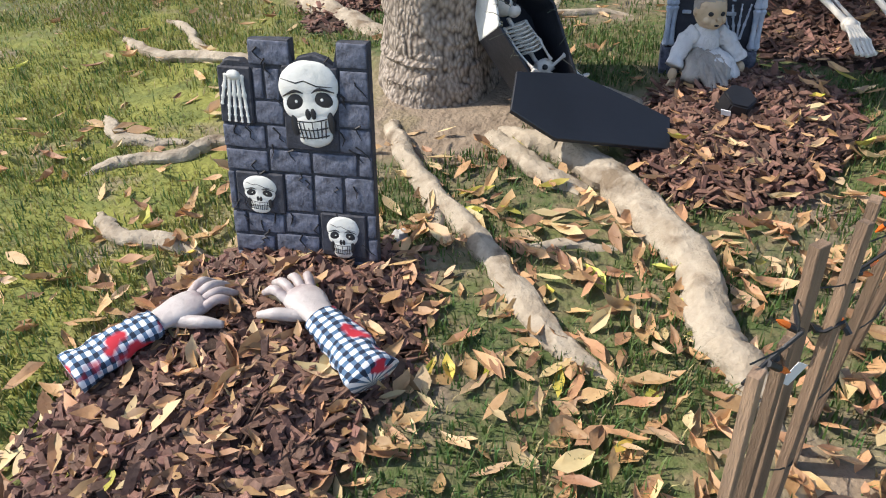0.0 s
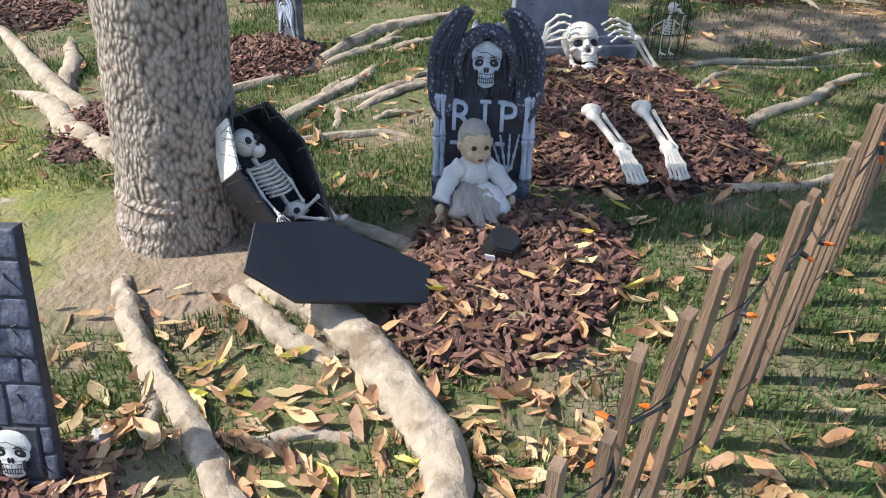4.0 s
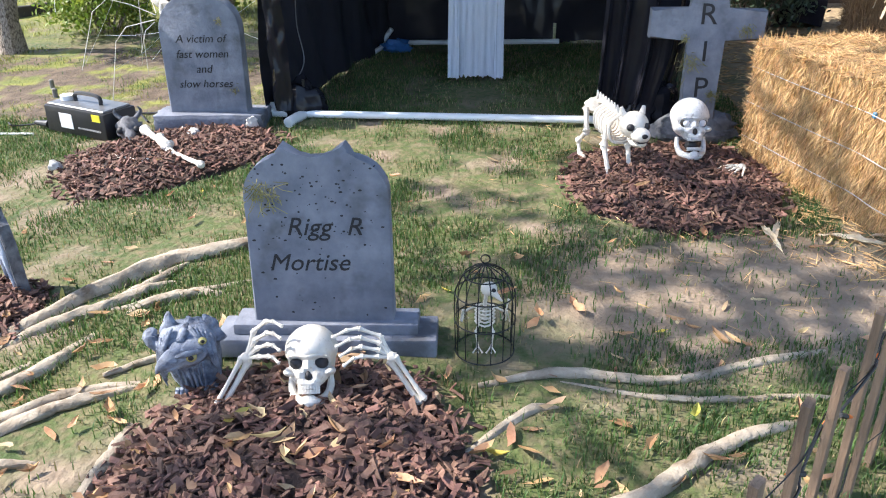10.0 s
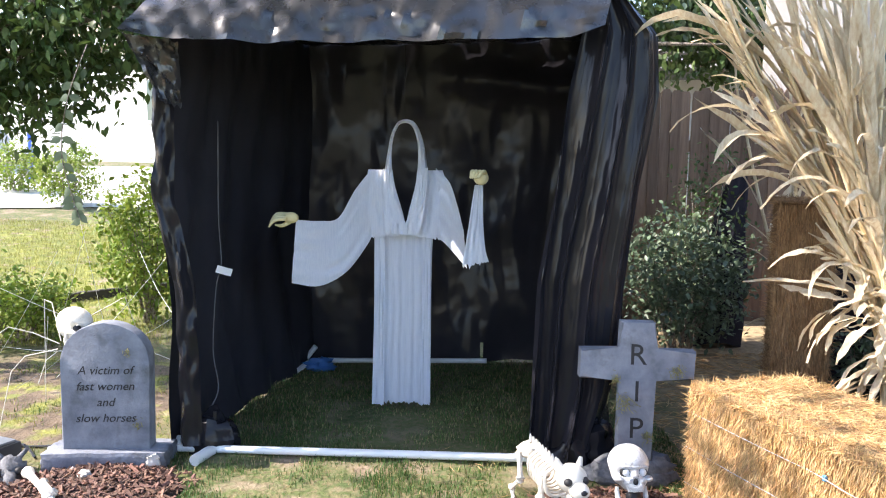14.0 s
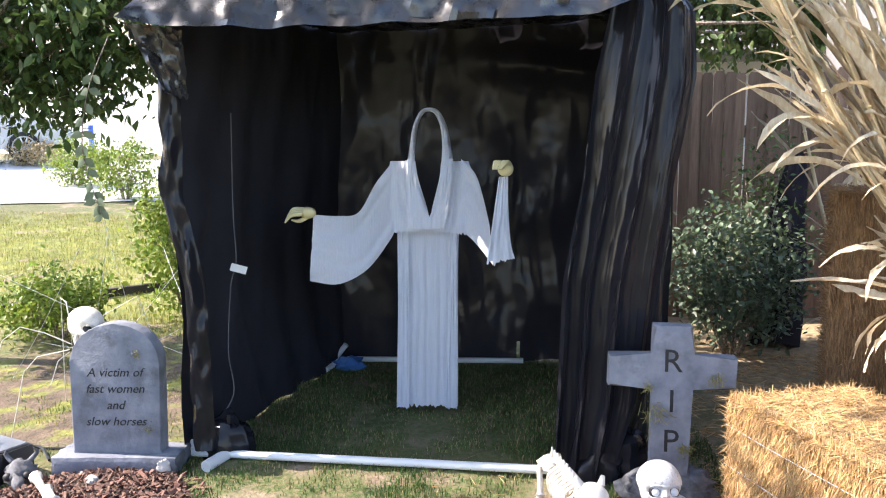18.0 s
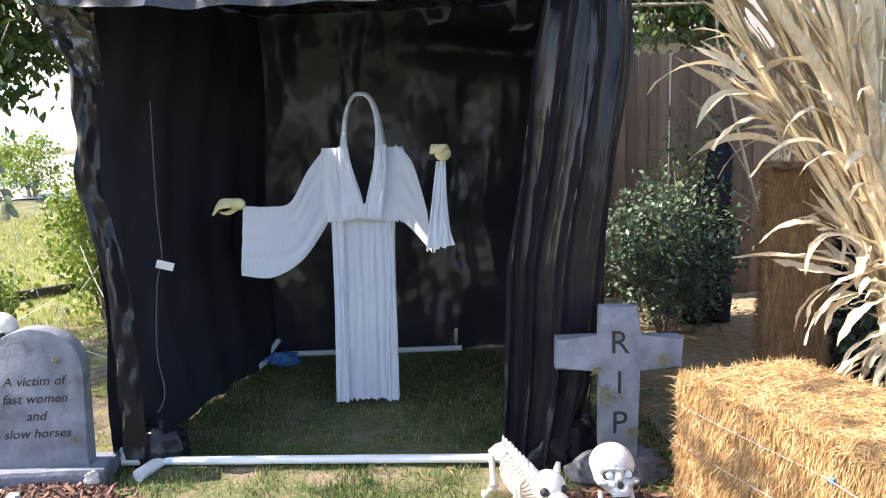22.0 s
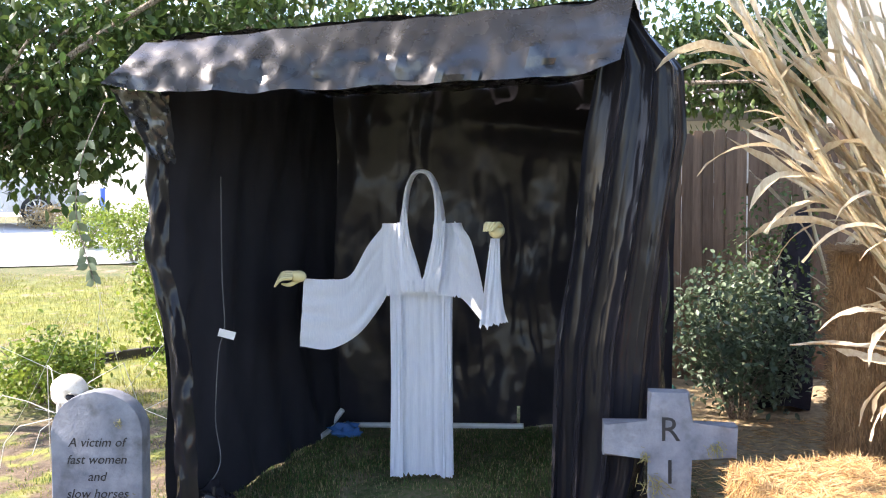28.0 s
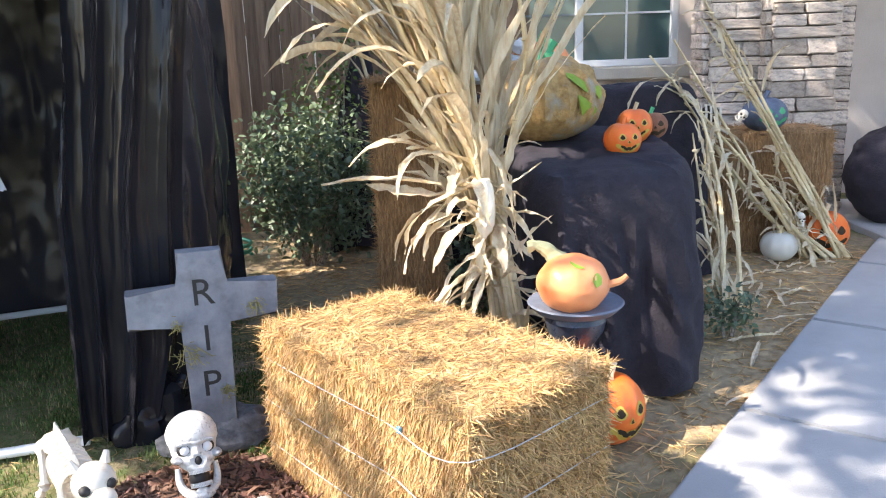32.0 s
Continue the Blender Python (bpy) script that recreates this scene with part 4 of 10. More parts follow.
# ---- lettered stone at the long grave ----
rigg = thing("tombstone", pose(-0.388, 0.925, 0.005, -4, 0, 2), "blue-grey painted foam tombstone lettered Rigg R Mortise, on a plinth", "tombstone", "tombstones")
bm = bmesh.new()
top = [(-0.19, 0.07), (0.19, 0.07), (0.186, 0.44)]
for i in range(1, 10):
    a = i / 10 * math.pi / 2
    top.append((0.080 + 0.106 * math.cos(a), 0.44 + 0.102 * math.sin(a)))
top += [(0.088, 0.558), (0.076, 0.574), (0.060, 0.562), (0.040, 0.546), (0.015, 0.538), (-0.015, 0.537), (-0.045, 0.545), (-0.066, 0.560), (-0.084, 0.572), (-0.096, 0.556)]
for i in range(9, 0, -1):
    a = i / 10 * math.pi / 2
    top.append((-0.080 - 0.106 * math.cos(a), 0.44 + 0.104 * math.sin(a)))
top.append((-0.186, 0.44))
slab(bm, top, 0.055, 0.0, 0.006, 2)
part("slab", bm, M_FOAM, rigg)
bm = bmesh.new()
box(bm, (0.60, 0.15, 0.055), (0.005, 0.02, 0.0275), None, 0.008, 2)
part("plinth", bm, M_FOAM, rigg)
bm = bmesh.new()
box(bm, (0.50, 0.105, 0.032), (0.005, 0.026, 0.071), None, 0.007, 2)
part("plinth_step", bm, M_FOAM, rigg)
written("Rigg  R", 0.070, M_INK, rigg, (0.015, -0.001, 0.335), 0.0012, shear=0.28, label="flowing black lettering")
written("Mortise", 0.068, M_INK, rigg, (-0.03, -0.001, 0.235), 0.0012, shear=0.28, label="flowing black lettering")
tuft(rigg, -0.135, 0.455, 0.0, 0.05, 70, 3)
r_ = random.Random(12)
bm = bmesh.new()
for _ in range(150):
    x, z = r_.uniform(-0.17, 0.17), r_.choice((r_.gauss(0.50, 0.04), r_.gauss(0.37, 0.05), r_.uniform(0.09, 0.5)))
    if 0.085 < z < 0.53:
        s_ = r_.uniform(0.0008, 0.0030)
        ball(bm, (x, 0.0, z), (s_ * r_.uniform(1, 2.2), 0.0008, s_), 6, 4)
tagged(part("pitting", bm, M_INK, rigg), "small dark pits in the paint", kind="stuff")

# ---- arched stone: a victim of ----
vic = thing("tombstone", pose(-1.345, 2.90, -0.01, -2, 0, 3), "light grey arched tombstone with black handwriting, on a plinth", "tombstone", "tombstones")
bm = bmesh.new()
slab(bm, arch(0.385, 0.655, 0.17, 16, 0.07), 0.09, 0.0, 0.008, 2)
part("slab", bm, M_FOAM, vic)
bm = bmesh.new()
box(bm, (0.545, 0.21, 0.085), (0.0, 0.05, 0.042), None, 0.018, 2)
bmesh.ops.subdivide_edges(bm, edges=bm.edges[:], cuts=5, use_grid_fill=True)
for v in bm.verts:
    v.co += v.co.normalized() * 0.014 * noise.noise(v.co * 26)
part("plinth", bm, M_FOAM, vic)
for k, line in enumerate(("A victim of", "fast women", "and", "slow horses")):
    written(line, 0.054, M_INK, vic, (0.0, -0.001, 0.425 - 0.072 * k), 0.001, shear=0.25, label="black handwriting")
tuft(vic, 0.10, 0.53, 0.0, 0.02, 25, 5)
tuft(vic, 0.14, 0.20, 0.0, 0.02, 25, 6)
skull("skull", pose(-1.520, 3.00, 0.50, 0, 14, 62), 0.195, "weathered white plastic skull resting on the arched tombstone")
spider = thing("spider_legs", pose(-1.60, 3.05, 0.62), "thin white jointed spider legs standing behind a tombstone", "decoration")
for line in (((0, 0, -0.10), (-0.12, 0.0, -0.05), (-0.22, -0.02, -0.02), (-0.30, -0.03, -0.08), (-0.40, -0.05, -0.36)),
             ((0, -0.02, -0.12), (-0.14, -0.04, -0.15), (-0.20, -0.05, -0.22), (-0.28, -0.08, -0.60)),
             ((0, -0.02, -0.13), (-0.05, -0.03, -0.17), (-0.09, -0.03, -0.28)),
             ((0.02, 0.04, -0.10), (0.12, 0.08, 0.02), (0.26, 0.12, 0.10), (0.34, 0.16, -0.2)),
             ((-0.02, 0.06, -0.10), (-0.10, 0.16, 0.06), (-0.2, 0.3, 0.05), (-0.26, 0.4, -0.5))):
    bm = bmesh.new()
    tube(bm, line, [0.0026, 0.0022, 0.0018], 6)
    part("leg", bm, M_BONE, spider)

# ---- grey cross ----
cross = thing("grave_cross", pose(0.955, 2.60, 0.04, -2, 0, -3), "grey painted foam cross lettered R I P, with dry moss wisps", "cross", "tombstones")
bm = bmesh.new()
slab(bm, [(-0.073, 0.06), (0.073, 0.06), (0.070, 0.455), (0.235, 0.452), (0.24, 0.572), (0.073, 0.575), (0.070, 0.69), (-0.070, 0.692), (-0.073, 0.578), (-0.235, 0.575), (-0.238, 0.455), (-0.07, 0.452)], 0.07, 0, 0.008, 2)
bmesh.ops.triangulate(bm, faces=[f for f in bm.faces if len(f.verts) > 4])
part("cross_body", bm, M_FOAM, cross)
bm = bmesh.new()
ball(bm, (0.0, 0.05, 0.03), (0.20, 0.11, 0.055), 20, 12, rough=0.25, freq=3)
ball(bm, (0.07, 0.06, 0.06), (0.11, 0.09, 0.07), 16, 10, rough=0.3, freq=3, seed=4)
ball(bm, (-0.08, 0.06, 0.05), (0.09, 0.08, 0.06), 16, 10, rough=0.3, freq=3, seed=8)
part("rubble_base", bm, M_STONE_SMALL, cross, "dark grey rough rubble foot")
for ch, z in (("R", 0.515), ("I", 0.36), ("P", 0.205)):
    written(ch, 0.125, M_INK, cross, (0.0, -0.001, z), 0.001, label="black blackletter capital")
for x, z, s_, k in ((0.16, 0.50, 0.035, 1), (-0.06, 0.36, 0.05, 2), (0.05, 0.22, 0.03, 3), (-0.09, 0.46, 0.02, 4)):
    tuft(cross, x, z, 0.0, s_, 45, k)


# ---- small gothic stones and the pale stone ----
def small_stone(m, outline, label, depth=0.035, text=None, mat_=None, relief=0):
    ob = thing("tombstone", m, label, "tombstone", "tombstones")
    bm = bmesh.new()
    slab(bm, outline, depth, 0, 0.005, 1)
    part("slab", bm, mat_ or M_STONE_SMALL, ob)
    if relief:
        bm = bmesh.new()
        xs = [p[0] for p in outline]
        for k in range(relief):
            s_ = (-1) ** k
            tube(bm, spline([(s_ * max(xs) * 0.75, -0.002, 0.03), (s_ * max(xs) * 0.55, -0.004, 0.12), (s_ * max(xs) * (0.7 - 0.1 * k), -0.004, 0.2), (s_ * max(xs) * 0.2, -0.004, 0.27 - 0.02 * k)], 5),
                 [0.003, 0.006, 0.006, 0.003], 6)
        part("scrollwork", bm, M_STONE_FROST, ob, "pale carved scrollwork in relief")
    if text:
        written(text, 0.05, M_STONE_FROST, ob, (0, -0.001, 0.16), 0.002)
    return ob


small_stone(axes(G(-1.465, 1.262, -0.02), (0.70, -0.71, 0), (-0.06, 0.0, 1)) @ Matrix.Diagonal((0.78, 1, 1, 1)),
            [(-0.085, 0), (0.085, 0), (0.075, 0.08), (0.085, 0.22), (0.06, 0.28), (0.02, 0.30), (0.0, 0.345), (-0.03, 0.30), (-0.07, 0.27), (-0.082, 0.2), (-0.07, 0.08)],
            "small dark gothic foam tombstone lettered RIP in a mulch bed", text="RIP", relief=9)
ob = small_stone(axes(G(-1.95, 1.30, -0.02), (0.88, -0.47, 0), (-0.05, -0.02, 1)),
            [(-0.05, 0), (0.05, 0), (0.035, 0.06), (0.035, 0.17), (0.085, 0.19), (0.085, 0.27), (0.05, 0.285), (0.04, 0.34), (-0.04, 0.34), (-0.05, 0.285), (-0.085, 0.27), (-0.085, 0.19), (-0.035, 0.17), (-0.035, 0.06)],
            "small ornate grey foam cross tombstone standing in mulch", relief=2, mat_=M_STONE_SMALL)
bm = bmesh.new()
for x, z in ((0, 0.23), (0, 0.30), (-0.06, 0.23), (0.06, 0.23)):
    ball(bm, (x, -0.002, z), (0.022, 0.01, 0.022), 10, 8)
part("rosette", bm, M_STONE_SMALL, ob)
ob = small_stone(axes(G(-1.875, 0.57, -0.02), (0.90, -0.43, 0), (-0.03, 0, 1)),
            [(-0.07, 0), (0.07, 0), (0.07, 0.05), (0.055, 0.05), (0.075, 0.27), (0.045, 0.335), (-0.045, 0.335), (-0.075, 0.27), (-0.055, 0.05), (-0.07, 0.05)],
            "small grey coffin-shaped R.I.P foam tombstone with a cross", text="RIP")
bm = bmesh.new()
box(bm, (0.012, 0.012, 0.16), (0, -0.003, 0.23), None, 0.002)
box(bm, (0.06, 0.012, 0.012), (0, -0.003, 0.27), None, 0.002)
ball(bm, (0, -0.006, 0.245), (0.014, 0.008, 0.05), 8, 6)
part("crucifix", bm, M_STONE_FROST, ob)
ob = small_stone(axes(G(-2.83, 2.25, -0.08), (0.90, -0.42, 0), (-0.04, 0.02, 1)) @ Matrix.Scale(1.12, 4), [(-0.19, 0), (0.19, 0), (0.185, 0.42), (0.13, 0.53), (0.05, 0.57), (-0.05, 0.57), (-0.13, 0.53), (-0.185, 0.42)],
            "pale grey weathered foam tombstone with dark lettering", 0.05, mat_=M_STONE_PALE)
written("REST IN", 0.075, M_STONE_DARK, ob, (0.01, -0.001, 0.43), 0.001)
bar_writing(ob, M_STONE_DARK, 0.01, 0.37, 0.25, 0.06, -0.001, 3)
relief_hand(ob, 0.10, 0.13, 0.15, 0.0, 0, M_STONE_SMALL)
relief_hand(ob, -0.05, 0.13, 0.15, 0.0, 0, M_STONE_SMALL)

# ---- skeleton in the long mulch grave ----
skull("skull", pose(-0.366, 0.635, 0.040, -30, 0, 6), 0.185, "cream plastic human skull half buried in mulch")


def bone_arm(root, wrist, across, fingers, label):
    ob = thing("forearm_bones", Matrix.Translation(root), label, "bones")
    a, w = Vector((0, 0, 0)), Vector(wrist) - Vector(root)
    side = Vector(across).normalized() * 0.009
    bm = bmesh.new()
    bone(bm, a + side, w + side, 0.0075)
    bone(bm, a - side, w - side, 0.006)
    part("forearm", bm, M_BONE, ob)
    bm = bmesh.new()
    ball(bm, w, (0.014, 0.013, 0.015), 10, 8, rough=0.3)
    part("wrist_bones", bm, M_BONE, ob)
    for k in range(4):
        line = [w + (Vector(a) - w - Vector(root)).lerp(Vector(c) - w - Vector(root), k / 3) for a, c in fingers]
        bm = bmesh.new()
        tip = line[-1] + (line[-1] - line[-2]) * 0.35 - Vector((0, 0, 0.006))
        line[-1:] = [line[-2].lerp(line[-1], 0.6) + Vector((0, 0, 0.003)), tip]
        for i, (p, q) in enumerate(zip([w] + line, line)):
            bone(bm, p, q, 0.0056 - 0.0006 * i, 7, 1.5)
        part("finger_bones", bm, M_BONE, ob)
    return ob


bone_arm((-0.598, 0.615, 0.02), (-0.526, 0.67, 0.140), (0.55, 0.1, -0.45), (((-0.505, 0.69, 0.205), (-0.490, 0.66, 0.152)), ((-0.470, 0.685, 0.236), (-0.462, 0.645, 0.164)), ((-0.438, 0.67, 0.240), (-0.440, 0.63, 0.165))), "cream plastic skeletal arm rising out of mulch, hand curled")
bone_arm((-0.100, 0.64, 0.05), (-0.172, 0.67, 0.152), (-0.5, 0.1, -0.5), (((-0.200, 0.69, 0.198), (-0.205, 0.66, 0.160)), ((-0.250, 0.685, 0.222), (-0.240, 0.645, 0.170)), ((-0.295, 0.67, 0.216), (-0.270, 0.63, 0.164))), "cream plastic skeletal arm rising out of mulch, hand curled")


def bone_leg(knee, ankle, toe, label):
    k, a, t = Vector(knee), Vector(ankle), Vector(toe)
    ob = thing("shin_bones", Matrix.Translation(k), label, "bones")
    a, t = a - k, t - k
    bm = bmesh.new()
    bone(bm, (0, 0, 0), a, 0.0115, 10, 1.9)
    ball(bm, (0, 0.008, 0.006), (0.032, 0.024, 0.022), 12, 8)
    part("shin_bone", bm, M_BONE, ob)
    bm = bmesh.new()
    bone(bm, (0.034, 0, -0.004), a + Vector((0.024, 0.004, 0)), 0.0058, 8)
    part("calf_bone", bm, M_BONE, ob)
    bm = bmesh.new()
    ball(bm, a + Vector((0, 0.012, 0.0)), (0.022, 0.03, 0.022), 12, 8)
    part("heel_bone", bm, M_BONE, ob)
    for i in range(5):
        f = (i - 2) / 2
        e = t + Vector((f * 0.024, abs(f) * 0.012, -0.008))
        mid = a + (e - a) * 0.62 + Vector((f * 0.008, 0, 0.006))
        bm = bmesh.new()
        bone(bm, a + Vector((f * 0.014, -0.01, 0.004)), mid, 0.0062, 6, 1.4)
        part("foot_bone", bm, M_BONE, ob)
        bm = bmesh.new()
        bone(bm, mid, e, 0.0055, 6, 1.5)
        part("toe_bone", bm, M_BONE, ob)
    return ob


bone_leg((-0.488, 0.112, 0.085), (-0.462, -0.128, 0.060), (-0.450, -0.258, 0.030), "cream plastic skeletal lower leg and foot on mulch")
bone_leg((-0.326, 0.121, 0.090), (-0.326, -0.130, 0.062), (-0.324, -0.240, 0.030), "cream plastic skeletal lower leg and foot on mulch")

# ---- gargoyle ----
M_GARG = mat("slate_blue_resin", (0.07, 0.085, 0.12), (0.33, 0.37, 0.45), 34, 0.6, 0.9, 70)
M_EYE = mat("amber_eye", (0.38, 0.34, 0.12), (0.48, 0.44, 0.18), 9, 0.25, 0.0)
bm = bmesh.new()
# blocky feathered body, wider at the shoulders
rings_ = []
for k in range(13):
    f_ = k / 12
    hw, hd = 0.046 + 0.020 * min(1, f_ * 1.3) - 0.022 * max(0, f_ - 0.85) * 6, 0.042 + 0.012 * math.sin(3 * f_) - 0.015 * max(0, f_ - 0.85) * 6
    ring = []
    for i in range(28):
        a = 2 * math.pi * i / 28
        sq = (abs(math.cos(a)) ** 3.4 + abs(math.sin(a)) ** 3.4) ** (-1 / 3.4)
        rough_ = 1 + 0.07 * noise.noise(Vector((math.cos(a) * 3, math.sin(a) * 3, f_ * 7))) + 0.035 * math.sin(a * 14 + 4 * f_)
        ring.append(bm.verts.new((hw * sq * math.cos(a) * rough_, 0.015 + hd * sq * math.sin(a) * rough_, 0.185 * f_)))
    rings_.append(ring)
for p, q in zip(rings_, rings_[1:]):
    for i in range(28):
        bm.faces.new((p[i], p[(i + 1) % 28], q[(i + 1) % 28], q[i]))
bm.faces.new(rings_[-1])
bm.faces.new(rings_[0][::-1])
# raised wing tips behind the head, with rows of feathers
for x, z, w in ((-0.030, 0.222, 0.026), (0.010, 0.200, 0.024), (0.045, 0.198, 0.020)):
    tube(bm, spline([(x * 1.3, 0.02, 0.12), (x * 1.2, 0.025, 0.17), (x, 0.03, z)], 5), [w * 1.2, w, 0.003], 9, flat=0.7, wobble=0.3)
tube(bm, spline([(-0.045, 0.0, 0.10), (-0.072, 0.005, 0.150), (-0.078, 0.01, 0.172), (-0.066, 0.015, 0.185)], 5), [0.014, 0.018, 0.019, 0.008], 10, wobble=0.2)
for s_ in (-1, 1):
    for k in range(5):
        tube(bm, spline([(s_ * (0.020 + 0.010 * k), -0.012, 0.195 - 0.008 * k), (s_ * (0.040 + 0.006 * k), -0.038, 0.155 - 0.014 * k), (s_ * (0.050 + 0.003 * k), -0.034, 0.10 - 0.016 * k)], 4), [0.004, 0.0055, 0.002], 6)
    for k in range(3):
        tube(bm, [(s_ * 0.032 + 0.010 * (k - 1), -0.030, 0.018), (s_ * 0.034 + 0.012 * (k - 1), -0.056, 0.006)], [0.008, 0.004], 6)
for k in range(6):
    tube(bm, spline([(-0.030 + 0.012 * k, -0.034, 0.095), (-0.028 + 0.011 * k, -0.040, 0.055), (-0.026 + 0.010 * k, -0.036, 0.015)], 4), 0.0035, 6)
# head turned aside, heavy beak, brows
ball(bm, (0.006, -0.038, 0.132), (0.046, 0.044, 0.036), 24, 16, rough=0.10, freq=3)
tube(bm, spline([(-0.008, -0.052, 0.138), (-0.030, -0.066, 0.134), (-0.050, -0.076, 0.122), (-0.062, -0.080, 0.108)], 5), [0.028, 0.022, 0.012, 0.002], 12)
tube(bm, spline([(-0.004, -0.055, 0.120), (-0.026, -0.068, 0.114), (-0.044, -0.076, 0.108)], 5), [0.018, 0.012, 0.004], 10)
tube(bm, spline([(-0.008, -0.082, 0.150), (0.020, -0.088, 0.158), (0.046, -0.066, 0.148)], 4), [0.004, 0.008, 0.005], 7)
tube(bm, spline([(0.0, -0.04, 0.165), (0.004, -0.015, 0.180), (0.006, 0.01, 0.188)], 4), [0.010, 0.012, 0.008], 8, wobble=0.5)
eye = bmesh.new()
ball(eye, (0.022, -0.074, 0.138), (0.0125, 0.0125, 0.0125), 14, 10)
ball(eye, (0.046, -0.040, 0.160), (0.010, 0.010, 0.010), 12, 8)
pupil = bmesh.new()
ball(pupil, (0.0235, -0.0835, 0.141), (0.0065, 0.0055, 0.0065), 10, 8)
ball(pupil, (0.048, -0.048, 0.163), (0.005, 0.004, 0.005), 8, 6)
ob = new("gargoyle_statue", multi([(bm, M_GARG), (eye, M_EYE), (pupil, M_INK)]))
ob.matrix_basis = Matrix.Translation(G(-0.688, 0.762, 0)) @ pose(0, 0, 0, 0, -7, 8) @ Matrix.Diagonal((1.12, 1.0, 0.95, 1))
tagged(ob, "slate-blue raven-headed gargoyle statue with amber eyes, on grass", "statue")

# ---- bird skeleton in a wire cage ----
M_WIRE = mat("black_wire", (0.012, 0.014, 0.013), (0.02, 0.022, 0.02), 9, 0.5, 0.0, metal=0.3)
cage = thing("bird_cage", Matrix.Translation(G(0.045, 0.925, 0)), "small domed black wire bird cage standing on the lawn", "cage")
for k in range(14):
    a = 2 * math.pi * k / 14
    c_, s_ = math.cos(a), math.sin(a)
    bm = bmesh.new()
    tube(bm, spline([(0.078 * c_, 0.078 * s_, 0.0), (0.08 * c_, 0.08 * s_, 0.10), (0.078 * c_, 0.078 * s_, 0.18), (0.052 * c_, 0.052 * s_, 0.235), (0.004 * c_, 0.004 * s_, 0.262)], 4), 0.0016, 5)
    part("wire", bm, M_WIRE, cage)
for z, r in ((0.004, 0.08), (0.10, 0.081), (0.18, 0.079), (0.232, 0.055)):
    bm = bmesh.new()
    tube(bm, [(r * math.cos(i * math.pi / 16), r * math.sin(i * math.pi / 16), z) for i in range(33)], 0.002, 5, False)
    part("hoop", bm, M_WIRE, cage)
bm = bmesh.new()
tube(bm, [(0.012 * math.cos(i * 0.5), 0, 0.276 + 0.012 * math.sin(i * 0.5)) for i in range(14)], 0.0018, 5, False)
part("hanging_ring", bm, M_WIRE, cage)
bird = thing("bird_skeleton", Matrix.Translation(G(0.045, 0.925, 0.004)), "white plastic bird skeleton standing inside the wire cage", "skeleton")
bm = bmesh.new()
ball(bm, (0.01, 0, 0.185), (0.022, 0.02, 0.019), 14, 10)
tube(bm, [(0.02, -0.012, 0.182), (0.045, -0.03, 0.165)], [0.011, 0.002], 8)
part("bird_skull", bm, M_BONE, bird)
bm = bmesh.new()
ball(bm, (0.022, -0.016, 0.188), (0.007, 0.006, 0.007), 8, 6)
part("eye_socket", bm, M_INK, bird)
bm = bmesh.new()
tube(bm, spline([(0.005, 0, 0.17), (0.0, 0.005, 0.14), (0.0, 0.01, 0.11), (-0.01, 0.03, 0.08)], 4), 0.005, 6, wobble=0.5)
for k in range(5):
    z = 0.135 - 0.011 * k
    tube(bm, spline([(0, 0.012, z), (-0.026, 0, z - 0.004), (0, -0.022, z - 0.008), (0.026, 0, z - 0.004), (0, 0.012, z)], 3), 0.0028, 5)
part("ribs", bm, M_BONE, bird)
for s_ in (-1, 1):
    bm = bmesh.new()
    bone(bm, (s_ * 0.02, 0, 0.135), (s_ * 0.055, 0.01, 0.11), 0.003, 6)
    bone(bm, (s_ * 0.055, 0.01, 0.11), (s_ * 0.062, 0.0, 0.155 if s_ > 0 else 0.085), 0.0026, 6)
    for k in range(3):
        bone(bm, (s_ * 0.058, 0.0, 0.12), (s_ * (0.066 - 0.01 * k), 0.02 + 0.006 * k, 0.075), 0.0018, 5)
    part("wing_bones", bm, M_BONE, bird)
    bm = bmesh.new()
    bone(bm, (s_ * 0.012, 0.015, 0.085), (s_ * 0.024, -0.005, 0.055), 0.0032, 6)
    bone(bm, (s_ * 0.024, -0.005, 0.055), (s_ * 0.018, 0.0, 0.008), 0.0026, 6)
    for k in range(3):
        bone(bm, (s_ * 0.018, 0, 0.008), (s_ * 0.018 + 0.013 * (k - 1), -0.028, 0.004), 0.002, 5)
    part("bird_leg", bm, M_BONE, bird)

# ---- props at the arched stone ----
fog = thing("fog_machine", axes(G(-2.0, 2.82, 0.004), (0.90, -0.42, 0), (0, 0, 1)), "black fog machine box with handle and white label, on the lawn", "machine")
bm = bmesh.new()
box(bm, (0.43, 0.20, 0.135), (0, 0.1, 0.0725), None, 0.012, 2)
part("housing", bm, M_PLASTIC, fog)
bm = bmesh.new()
box(bm, (0.40, 0.17, 0.012), (0, 0.1, 0.143), None, 0.004)
part("lid", bm, mat("grey_metal_lid", (0.20, 0.205, 0.21), (0.27, 0.27, 0.28), 12, 0.4, 0.1, 60, metal=0.6), fog, "grey metal top plate")
bm = bmesh.new()
tube(bm, spline([(-0.09, 0.1, 0.145), (-0.085, 0.1, 0.185), (0.0, 0.1, 0.195), (0.085, 0.1, 0.185), (0.09, 0.1, 0.145)], 4), 0.010, 8)
part("handle", bm, M_PLASTIC, fog)
bm = bmesh.new()
tube(bm, [(-0.15, 0.1, 0.14), (-0.15, 0.1, 0.172)], 0.035, 16)
part("filler_cap", bm, M_LABEL, fog, "white filler cap")
bm = bmesh.new()
